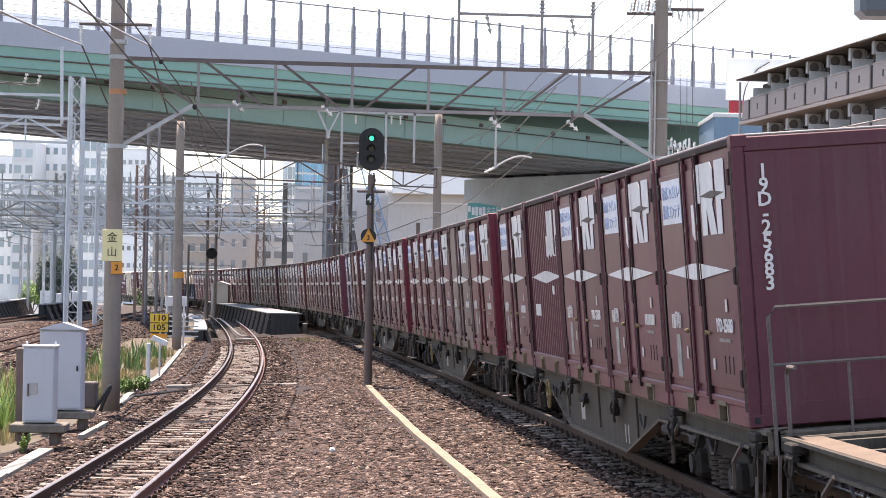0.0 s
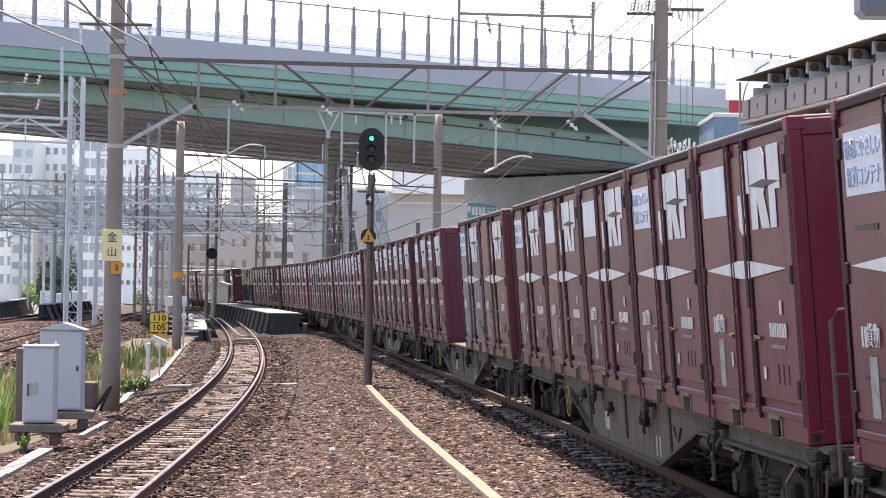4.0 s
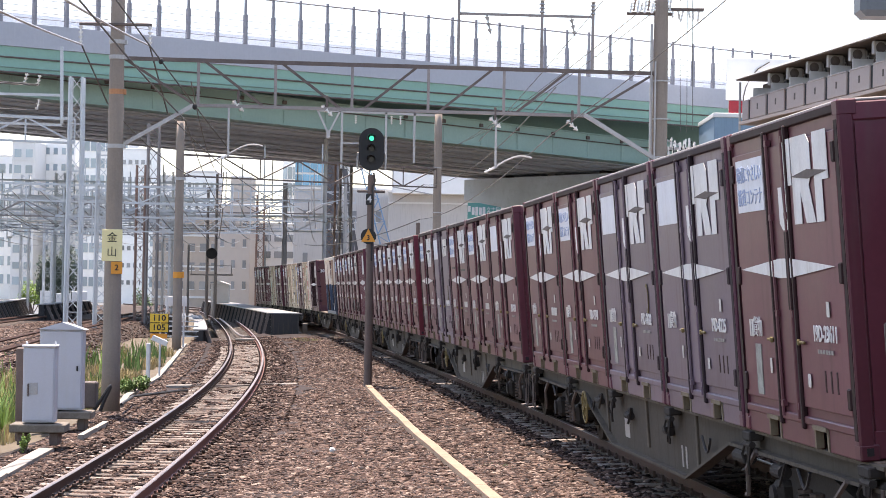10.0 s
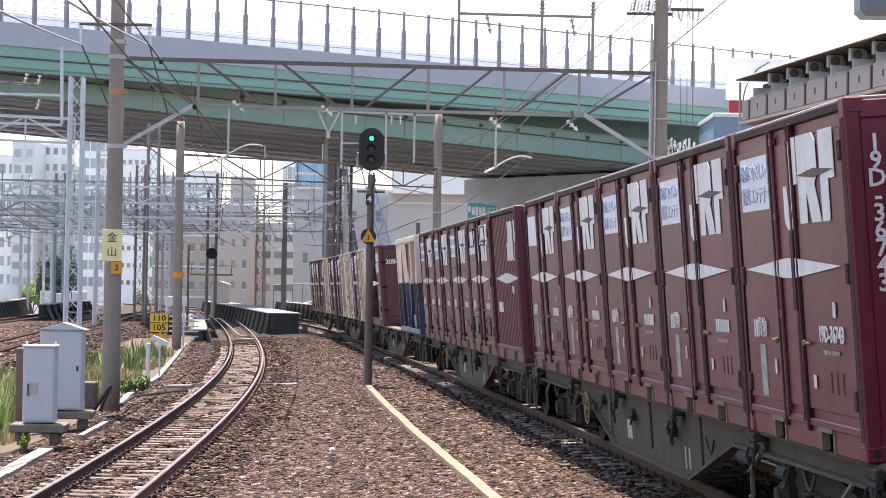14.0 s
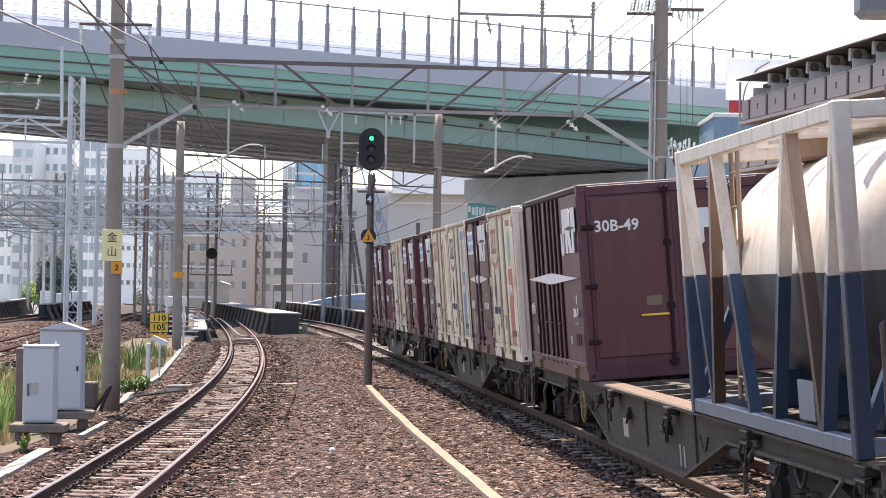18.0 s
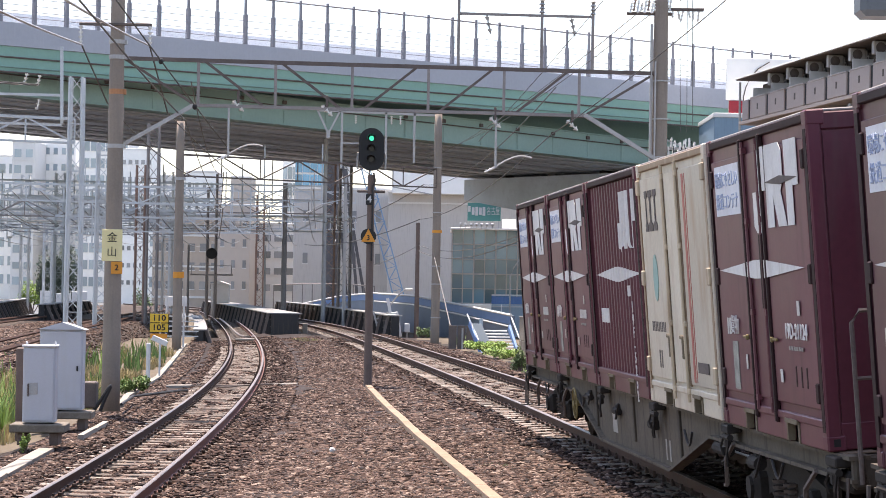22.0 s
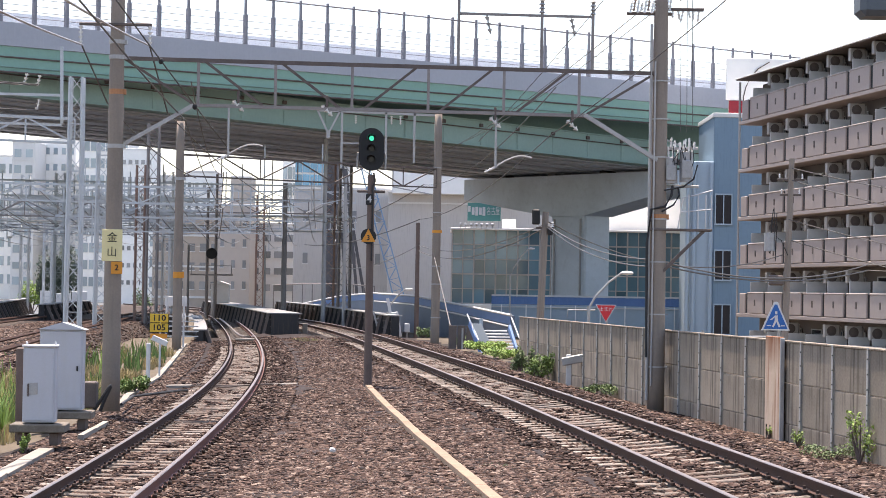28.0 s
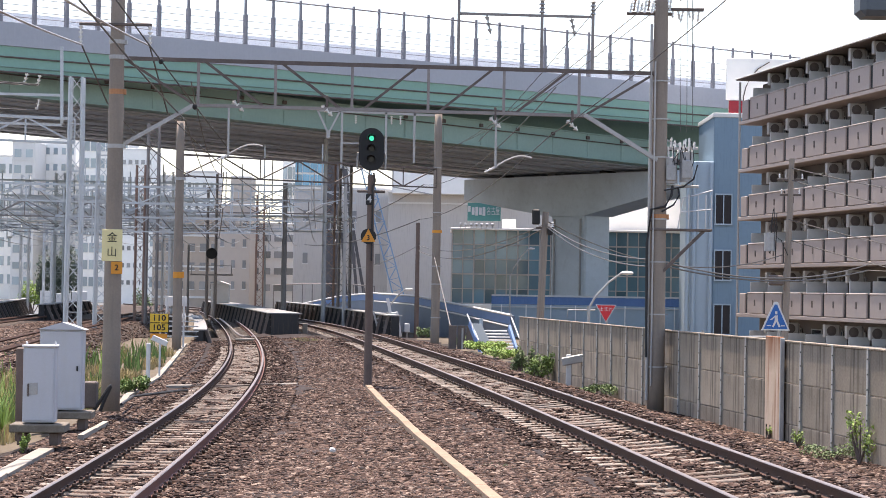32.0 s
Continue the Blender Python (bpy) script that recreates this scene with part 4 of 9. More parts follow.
# ---------- colour light signal ----------
def build_signal():
    root = empty("railway_signal", Matrix.Translation((-1.74, 53.8, -0.3)), "three-lamp railway signal showing green on a brown pole", "signal")
    part("pole", Shape().tube((0, 0, -0.2), (0, 0, 5.05), 0.10, 0.085, n=14), M_POLE_BROWN, root, smooth=False)
    sh = Shape()
    prof = []
    for i in range(13):
        t = i * math.pi / 12
        prof.append((0.30 * math.cos(t), 0.22 + 0.29 * math.sin(t)))
    for i in range(13):
        t = math.pi + i * math.pi / 12
        prof.append((0.30 * math.cos(t), -0.22 + 0.29 * math.sin(t)))
    sh.prism(prof, pose(0, -0.14, 5.65, 90), 0.05)
    sh.box((0, 0.02, 5.65), (0.34, 0.24, 0.85), None, 0.05)
    head = part("head", sh, M_BLACK, root, "black rounded backboard")
    glows = (glow("signal_green", (0.015, 0.55, 0.36), 0.55), None, None)
    for k in range(3):
        z = 5.91 - k * 0.25
        sh = Shape()
        n = 14
        ring0 = [(0.095 * math.cos(math.pi * (-0.1 + 1.2 * i / n)), -0.19, z + 0.095 * math.sin(math.pi * (-0.1 + 1.2 * i / n))) for i in range(n + 1)]
        ring1 = [(x * 1.02, -0.45, zz) for x, _, zz in ring0]
        sh.rows([ring0, ring1])
        part("hood", sh, M_BLACK, head)
        part("lens", Shape().tube((0, -0.188, z), (0, -0.2, z), 0.06, n=18), glows[k] or material("dark_lens", (0.02, 0.02, 0.022), 0.15), head, "lit green lens" if k == 0 else "dark lens")
    for sx in (-1, 1):
        part("side_bracket", Shape().box((sx * 0.33, 0, 5.38), (0.05, 0.1, 0.4), None, 0.01), M_STEEL_GREY, root)
    sh = Shape()
    sh.box((0, 0.1, 4.66), (0.66, 0.3, 0.05), None, 0.01)
    part("foot_platform", sh, M_STEEL_DARK, root)
    sh = Shape()
    sh.pipe([(0.06, -0.09, 5.1), (0.1, -0.1, 4.9), (0.04, -0.11, 4.75), (0.05, -0.1, 4.5), (0.04, -0.09, 3.0)], 0.022, 6)
    part("cable", sh, M_RUBBER, root)
    part("number_plate", Shape().box((-0.03, -0.12, 4.46), (0.17, 0.015, 0.26), None, 0.004), M_BLACK, root)
    lettering("4", 0.22, pose(-0.03, -0.131, 4.46, 90), M_WHITE, root)
    sh = Shape()
    sh.tube((-0.04, -0.13, 3.58), (-0.04, -0.15, 3.58), 0.185, n=20)
    part("round_plate", sh, M_BLACK, root)
    sh = Shape()
    sh.prism([(-0.17, -0.12), (0.17, -0.12), (0.0, 0.19)], pose(-0.04, -0.152, 3.57, 90), 0.008)
    tri = part("triangle", sh, M_ORANGE, root, "orange triangle with a figure")
    lettering("3", 0.17, pose(-0.04, -0.166, 3.54, 90), M_BLACK, root)
    part("bracket", Shape().bar((0.02, 0, 3.4), (0.4, 0, 3.38), 0.03, 0.03), M_STEEL_GREY, root)
    return root


build_signal()


# ---------- concrete panel fence beside the goods line ----------
def fence_point(y, side=0.0):
    return 4.50 - 0.118 * (y - 46.7) + side


def build_fence():
    root = empty("wall_east", Matrix(), "stained grey precast concrete panel fence with steel posts", "fence", kind="structure")
    pitch = 1.74
    ys = [27.25 + i * pitch for i in range(22)]
    ang = math.atan2(-1.0, 0.118)
    rnd = random.Random(4)
    L = pitch * math.hypot(1, 0.118)
    panel = Shape().box((0, 0, 0), (L - 0.10, 0.06, 0.655), None, 0.012).mesh("panel", M_PANEL_A)
    panel_b = Shape().box((0, 0, 0), (L - 0.10, 0.06, 0.655), None, 0.012).mesh("panel", M_PANEL_B)
    post = Shape().box((0, -0.05, 0.3), (0.075, 0.012, 2.0)).box((0, 0.05, 0.3), (0.075, 0.012, 2.0)).box((0, 0, 0.3), (0.012, 0.1, 2.0)).mesh("steel_post", M_FENCE_STEEL)
    boltm = Shape()
    for k in range(8):
        boltm.tube((0.03, -0.055, -0.4 + k * 0.22), (0.03, -0.068, -0.4 + k * 0.22), 0.012, n=6)
    boltm = boltm.mesh("bolts", M_BLACK)
    for i, y in enumerate(ys):
        m = Matrix.Translation((fence_point(y), y, 0)) @ Matrix.Rotation(ang, 4, "Z")
        pst = part("steel_post", post, None, root, m=m)
        part("bolts", boltm, None, pst)
        yc = y + pitch / 2
        for k in range(3):
            z = 0.945 - k * 0.662
            mm = Matrix.Translation((fence_point(yc), yc, z + 0.006 * rnd.uniform(-1, 1))) @ Matrix.Rotation(ang + rnd.uniform(-0.004, 0.004), 4, "Z")
            part("panel", panel if rnd.random() < 0.6 else panel_b, None, root, m=mm)
        part("coping", Shape().box((0, 0, 0), (L - 0.05, 0.1, 0.03), Matrix.Translation((fence_point(yc), yc, 1.29)) @ Matrix.Rotation(ang, 4, "Z"), 0.006), M_PANEL_B, root)
    return root


M_FENCE_STEEL = material("fence_steel", (0.40, 0.385, 0.36), 0.65, metal=0.1, var=0.2, scale=4, bump=0.04)
M_PANEL_A = material("panel_concrete", (0.255, 0.208, 0.162), 0.92, var=0.35, scale=1.5, fine=30, bump=0.2, stain=(0.085, 0.068, 0.052), stain_amt=1.0, streak=True, spread=0.12)
M_PANEL_B = material("panel_concrete_light", (0.295, 0.242, 0.19), 0.92, var=0.3, scale=1.5, fine=30, bump=0.15, stain=(0.10, 0.08, 0.062), stain_amt=0.95, streak=True, spread=0.12)
build_fence()
M_TIMBER = material("stained_board", (0.62, 0.46, 0.34), 0.85, var=0.12, scale=1.5, fine=20, bump=0.1, stain=(0.30, 0.11, 0.05), stain_amt=0.9, streak=True)
_nd, _ln = M_TIMBER.node_tree.nodes, M_TIMBER.node_tree.links
_src = _nd["Principled BSDF"].inputs["Base Color"].links[0].from_socket
_tc, _sx, _nz = _nd.new("ShaderNodeTexCoord"), _nd.new("ShaderNodeSeparateXYZ"), _nd.new("ShaderNodeTexNoise")
_mp = _nd.new("ShaderNodeMapping")
_mp.inputs["Scale"].default_value = (9, 9, 1.2)
_nz.inputs["Scale"].default_value, _nz.inputs["Detail"].default_value = 1.0, 5
_ln.new(_tc.outputs["Object"], _sx.inputs[0])
_ln.new(_tc.outputs["Object"], _mp.inputs["Vector"])
_ln.new(_mp.outputs[0], _nz.inputs["Vector"])
_r1, _mu, _mc = _nd.new("ShaderNodeMapRange"), _nd.new("ShaderNodeMath"), _nd.new("ShaderNodeMix")
_r1.inputs["From Min"].default_value, _r1.inputs["From Max"].default_value, _r1.inputs["To Max"].default_value = 0.75, 1.35, 1.7
_mu.operation, _mu.use_clamp = "MULTIPLY", True
_mc.data_type = "RGBA"
_mc.inputs[7].default_value = (0.22, 0.075, 0.03, 1)
_ln.new(_sx.outputs["Z"], _r1.inputs["Value"])
_ln.new(_r1.outputs[0], _mu.inputs[0])
_ln.new(_nz.outputs["Fac"], _mu.inputs[1])
_ln.new(_mu.outputs[0], _mc.inputs[0])
_ln.new(_src, _mc.inputs[6])
_ln.new(_mc.outputs[2], _nd["Principled BSDF"].inputs["Base Color"])
_y = 37.35
_m = Matrix.Translation((fence_point(_y) - 0.09, _y, 0)) @ Matrix.Rotation(math.atan2(-1.0, 0.118), 4, "Z")
_root = empty("board_panel", _m, "pale rust-stained tall board fixed to the fence", "board")
part("board", Shape().box((0, 0, 0.5), (1.0, 0.05, 1.72), None, 0.01), M_TIMBER, _root)
part("edge_strip", Shape().box((0.52, -0.01, 0.42), (0.05, 0.07, 1.85), None, 0.008), M_STEEL_GREY, _root)
for _x in (-0.35, -0.12):
    part("slot", Shape().box((_x, -0.03, -0.22), (0.03, 0.012, 0.22)), M_BLACK, _root)


# ---------- the freight train ----------
M_TOPRAIL = material("roof_edge", (0.27, 0.24, 0.23), 0.6, var=0.25, scale=3, bump=0.1)
M_LABEL = material("label_white", (0.66, 0.66, 0.69), 0.6, var=0.1, scale=4, bump=0.03, stain=(0.55, 0.53, 0.52), stain_amt=0.5, streak=True)
M_LOGO = material("logo_white", (0.66, 0.635, 0.61), 0.65, var=0.12, scale=4, bump=0.04, stain=(0.48, 0.42, 0.38), stain_amt=0.5, streak=True)
M_STENCIL = material("stencil_white", (0.55, 0.52, 0.48), 0.6, var=0.2, scale=14, fine=60)
M_SLOTDARK = material("slot_shadow_maroon", (0.045, 0.022, 0.022), 0.7, var=0.2)
M_DULLWHITE = material("dull_stencil_white", (0.30, 0.275, 0.25), 0.7, var=0.2)
M_NOTICE = material("notice_grey", (0.29, 0.285, 0.25), 0.7, var=0.4, scale=9, fine=60, bump=0.02, stain=(0.16, 0.3, 0.26), stain_amt=0.7)
M_INK = material("label_ink", (0.36, 0.42, 0.56), 0.7, var=0.1)
M_BRASS = material("latch_yellow", (0.17, 0.125, 0.05), 0.6, var=0.3)
M_POCKET = material("pocket_tan", (0.17, 0.135, 0.09), 0.8, var=0.25)
M_UNDER = material("wagon_grey", (0.080, 0.065, 0.050), 0.85, spread=0.35, var=0.3, scale=2, fine=25, bump=0.12, stain=(0.035, 0.026, 0.02), stain_amt=0.8, streak=True)
M_BOGIE = material("bogie_grime", (0.028, 0.023, 0.020), 0.9, var=0.35, scale=5, fine=40, bump=0.25)
M_WHEEL = material("wheel_rust", (0.06, 0.042, 0.034), 0.7, metal=0.3, var=0.3, bump=0.1)
M_DECKTAN = material("deck_tan", (0.15, 0.105, 0.075), 0.85, var=0.3, scale=3, bump=0.15)


def paint(name, c, dirt=(0.1, 0.07, 0.065), amt=0.45, rough=0.45, gloss=0.32, streaks=5.0):
    """Weathered gloss paint with rain streaks."""
    mt = material(name, c, rough, var=0.16, scale=1.1, fine=18, bump=0.04, stain=dirt, stain_amt=min(amt * 1.1, 0.9), streak=True, spread=0.14, streaks=streaks)
    mt.node_tree.nodes["Principled BSDF"].inputs["Specular IOR Level"].default_value = gloss
    return mt


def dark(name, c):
    """Near-black tone for door posts, rails and edges."""
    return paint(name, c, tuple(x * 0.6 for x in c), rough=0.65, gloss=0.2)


# side colours lean to mauve, a painted sky reflection; end colours lack it
PAINTS = {
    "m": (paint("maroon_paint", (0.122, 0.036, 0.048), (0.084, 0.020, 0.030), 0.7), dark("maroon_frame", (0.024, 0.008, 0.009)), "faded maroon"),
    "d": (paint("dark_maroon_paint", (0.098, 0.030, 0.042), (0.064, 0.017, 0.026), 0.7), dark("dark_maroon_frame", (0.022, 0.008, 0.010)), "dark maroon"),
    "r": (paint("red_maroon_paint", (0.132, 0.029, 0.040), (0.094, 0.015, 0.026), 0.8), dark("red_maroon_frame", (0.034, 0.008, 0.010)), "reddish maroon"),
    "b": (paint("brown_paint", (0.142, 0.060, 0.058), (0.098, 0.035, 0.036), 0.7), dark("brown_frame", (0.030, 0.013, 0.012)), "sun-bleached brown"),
    "p": (paint("violet_paint", (0.136, 0.094, 0.122), (0.098, 0.050, 0.066), 0.75), dark("violet_frame", (0.026, 0.014, 0.019)), "violet-blue toned"),
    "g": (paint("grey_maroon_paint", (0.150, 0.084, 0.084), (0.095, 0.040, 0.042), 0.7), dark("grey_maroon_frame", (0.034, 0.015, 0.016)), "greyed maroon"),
}
M_CREAMBOX = paint("cream_paint", (0.60, 0.515, 0.40), (0.36, 0.21, 0.10), 0.75, streaks=2.2)
M_CREAMFRAME = paint("cream_frame", (0.50, 0.40, 0.28), (0.20, 0.11, 0.06), 0.9)
M_CREAMRUST = paint("rusted_cream_edge", (0.24, 0.155, 0.095), (0.45, 0.35, 0.25), 0.5)
M_NAVY = paint("navy_mark", (0.035, 0.05, 0.12))
M_WHITEBOX = paint("white_box_paint", (0.54, 0.475, 0.385), (0.34, 0.21, 0.12), 0.65, streaks=2.2)
M_BLUEPATCH = paint("blue_patch", (0.13, 0.18, 0.36))
M_REDPATCH = paint("red_patch", (0.40, 0.09, 0.07))
M_TEALPATCH = paint("teal_patch", (0.21, 0.36, 0.33))
M_TANKBLUE = paint("tank_blue", (0.030, 0.052, 0.090), (0.05, 0.05, 0.06), 0.6)
# rust brown darkened further, so the colour holds shade as well
M_RUSTSHADE = paint("rusty_shaded_post", (0.085, 0.048, 0.034), (0.04, 0.025, 0.02), 0.6)
M_TANKGREY = paint("tank_grey", (0.15, 0.17, 0.20), (0.05, 0.05, 0.06), 0.6)
M_TANKLOW = paint("tank_low", (0.06, 0.062, 0.07), (0.03, 0.03, 0.03), 0.6)
M_TANKWHITE = paint("tank_cream", (0.64, 0.56, 0.47), (0.42, 0.28, 0.19), 0.6)
M_RUSTTOP = paint("rust_stained_cream", (0.26, 0.165, 0.11), (0.45, 0.33, 0.25), 0.6)

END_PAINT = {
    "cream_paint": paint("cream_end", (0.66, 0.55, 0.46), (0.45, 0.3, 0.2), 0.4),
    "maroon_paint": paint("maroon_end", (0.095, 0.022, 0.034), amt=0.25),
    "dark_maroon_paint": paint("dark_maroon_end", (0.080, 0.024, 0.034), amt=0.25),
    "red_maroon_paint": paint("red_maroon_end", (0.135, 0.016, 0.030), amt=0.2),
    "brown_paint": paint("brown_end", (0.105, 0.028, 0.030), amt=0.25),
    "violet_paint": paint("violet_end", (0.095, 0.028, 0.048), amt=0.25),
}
M_ENDDOOR = paint("end_door_paint", (0.110, 0.036, 0.036), amt=0.35)
CW, CH, CL = 2.45, 2.5, 3.715
SIDE = -CW / 2


def su(u, length=CL):
    """Along the side: u metres from the far edge."""
    return length / 2 - u


def side_plate(sh, u0, u1, z0, z1, out, thick=0.02, length=CL, mi=0, b=0.0):
    sh.box((SIDE - out + thick / 2, (su(u0, length) + su(u1, length)) / 2, (z0 + z1) / 2), (thick, u1 - u0, z1 - z0), None, b, mi)


def side_pose(u, z, out, length=CL):
    """Flat on the near side: x reads towards the near end, y up."""
    return Matrix.Translation((SIDE - out, su(u, length), z)) @ Matrix(((0, 0, -1, 0), (-1, 0, 0, 0), (0, 1, 0, 0), (0, 0, 0, 1)))


def end_pose(x, z, out, length=CL):
    return Matrix.Translation((x, -length / 2 - out, z)) @ pose(0, 0, 0, 90, 0, 0)


def logo_shapes(big=1.0):
    """Three white blocks of the operator's mark, as outlines, about 1.05 wide and 0.62 high."""
    w = [[(0.00, 0.05), (0.06, 0.0), (0.16, 0.0), (0.22, 0.08), (0.22, 0.30), (0.30, 0.30), (0.30, 0.62), (0.14, 0.62), (0.14, 0.16), (0.09, 0.12), (0.07, 0.30), (0.0, 0.30)],
         [(0.32, 0.03), (0.47, 0.03), (0.47, 0.25), (0.56, 0.03), (0.74, 0.03), (0.64, 0.28), (0.70, 0.35), (0.70, 0.56), (0.64, 0.62), (0.32, 0.62)],
         [(0.76, 0.03), (0.90, 0.03), (0.90, 0.30), (1.02, 0.30), (1.02, 0.62), (0.76, 0.62)]]
    return [[(x * big * 1.54, y * big * 1.1) for x, y in q] for q in w]


def container_frame(root, length, paint_mat, frame_mat, corrugated=False):
    """Shell, posts and rails shared by the boxes."""
    L2 = length / 2
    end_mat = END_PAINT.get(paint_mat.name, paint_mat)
    sh = Shape()
    if corrugated:
        n = 17
        for sx in (-1, 1):
            ring = []
            for i in range(n * 4 + 1):
                u = 0.1 + (length - 0.2) * i / (n * 4)
                off = 0.062 if i % 4 in (1, 2) else 0.0
                ring.append((sx * (CW / 2 - 0.03 - off), su(u, length)))
            sh.rows([[(x, y, 0.16) for x, y in ring], [(x, y, CH - 0.1) for x, y in ring]])
        sh.box((0, 0, CH / 2 + 0.03), (CW - 0.2, length - 0.06, CH - 0.1))
    else:
        sh.box((0, 0, CH / 2 + 0.06), (CW - 0.05, length - 0.05, CH - 0.14), None, 0.012)
    part("body", sh, paint_mat, root)
    sh = Shape()
    sh.box((0, 0, CH - 0.012), (CW - 0.04, length - 0.04, 0.024), None, 0.008)
    part("roof", sh, M_TOPRAIL, root)
    for sx in (-1, 1):
        for sy in (-1, 1):
            sh = Shape()
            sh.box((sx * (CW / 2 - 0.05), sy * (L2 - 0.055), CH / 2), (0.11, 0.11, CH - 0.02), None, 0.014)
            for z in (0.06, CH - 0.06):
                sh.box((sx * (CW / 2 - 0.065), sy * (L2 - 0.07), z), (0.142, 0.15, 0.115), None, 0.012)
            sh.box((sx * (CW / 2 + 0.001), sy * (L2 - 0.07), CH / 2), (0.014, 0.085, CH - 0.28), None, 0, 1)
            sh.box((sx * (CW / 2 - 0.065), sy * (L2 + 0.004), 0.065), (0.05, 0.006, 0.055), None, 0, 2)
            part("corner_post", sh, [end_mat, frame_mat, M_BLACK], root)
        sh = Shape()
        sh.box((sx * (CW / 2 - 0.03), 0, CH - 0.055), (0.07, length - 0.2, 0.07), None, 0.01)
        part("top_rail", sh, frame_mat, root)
        sh = Shape()
        sh.box((sx * (CW / 2 - 0.03), 0, 0.20), (0.07, length - 0.2, 0.06), None, 0.008)
        for a, b in ((0.1, 0.93), (1.27, length - 1.27), (length - 0.93, length - 0.1)):
            sh.box((sx * (CW / 2 - 0.04), (su(a, length) + su(b, length)) / 2, 0.09), (0.06, b - a, 0.18), None, 0.008)
        part("bottom_rail", sh, paint_mat, root)
        for a in (0.93, length - 1.27):
            sh = Shape()
            sh.box((sx * (CW / 2 - 0.02), su(a + 0.17, length), 0.165), (0.07, 0.40, 0.035))
            for e in (-0.02, 0.36):
                sh.box((sx * (CW / 2 - 0.03), su(a + e, length), 0.08), (0.06, 0.045, 0.15))
            part("fork_pocket", sh, M_POCKET, root)
    sh = Shape()
    sh.box((0, 0, 0.1), (CW - 0.35, length - 0.14, 0.16))
    part("floor_frame", sh, M_BLACK, root)
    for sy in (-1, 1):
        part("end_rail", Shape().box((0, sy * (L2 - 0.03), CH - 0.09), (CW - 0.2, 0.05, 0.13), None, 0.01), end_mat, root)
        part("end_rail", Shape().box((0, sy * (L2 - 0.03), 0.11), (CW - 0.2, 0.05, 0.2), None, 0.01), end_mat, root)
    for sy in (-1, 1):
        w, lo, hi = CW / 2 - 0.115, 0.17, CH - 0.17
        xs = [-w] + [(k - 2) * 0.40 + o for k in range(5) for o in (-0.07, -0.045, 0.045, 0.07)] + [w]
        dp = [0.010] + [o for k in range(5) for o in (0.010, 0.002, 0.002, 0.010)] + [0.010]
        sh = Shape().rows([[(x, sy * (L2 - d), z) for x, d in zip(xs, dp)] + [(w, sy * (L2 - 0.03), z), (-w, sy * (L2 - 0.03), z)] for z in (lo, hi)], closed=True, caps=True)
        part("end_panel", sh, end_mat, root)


def band(root, length=CL, z=1.35, mat=None):
    sh = Shape()
    w = length - 0.62
    sh.prism([(-w / 2, 0), (-0.16, -0.075), (0.16, -0.075), (w / 2, 0), (0.16, 0.075), (-0.16, 0.075)], side_pose(length / 2, z, 0.012, length), 0.004)
    part("diamond_stripe", sh, mat or M_LOGO, root)


def small_marks(root, code, mat, length=CL):
    sh = Shape()
    for x, w in ((0.46, 0.05), (0.54, 0.06)):     # the operator's initials as bars
        side_plate(sh, x, x + w, 0.80, 0.94, 0.014, 0.004, length)
    side_plate(sh, length - 0.64, length - 0.56, 0.99, 1.10, 0.014, 0.004, length)
    side_plate(sh, length - 1.33, length - 1.25, 0.46, 0.56, 0.014, 0.004, length)
    side_plate(sh, 1.14, 1.20, 0.52, 0.64, 0.014, 0.004, length)
    tagged(part("stencil_mark", sh, M_STENCIL, root, "small white stencilled marks"), kind="stuff")
    sh = Shape()
    for k in range(6):
        side_plate(sh, length - 0.98 + k * 0.08, length - 0.93 + k * 0.08, 0.72, 0.75, 0.014, 0.004, length)
    tagged(part("stencil_line", sh, M_DULLWHITE, root, "faint line of tiny stencilled marks"), kind="stuff")
    lettering("貨物", 0.175, side_pose(0.77, 0.87, 0.014, length), mat, root, squeeze=0.95)
    for k in range(3):
        sh = Shape()
        side_plate(sh, length - 0.86 + k * 0.17, length - 0.825 + k * 0.17, 0.44, 0.60, 0.004, 0.012, length, b=0.004)
        part("vent_slot", sh, M_SLOTDARK, root)
    if code:
        lettering(code, 0.165, side_pose(length - 0.72, 0.86, 0.014, length), mat, root, squeeze=0.95)
    else:
        sh = Shape()
        for k in range(7):
            side_plate(sh, length - 1.02 + k * 0.085, length - 0.96 + k * 0.085, 0.81, 0.92, 0.014, 0.004, length)
        tagged(part("number_bars", sh, M_STENCIL, root, "white number marks"), kind="stuff")


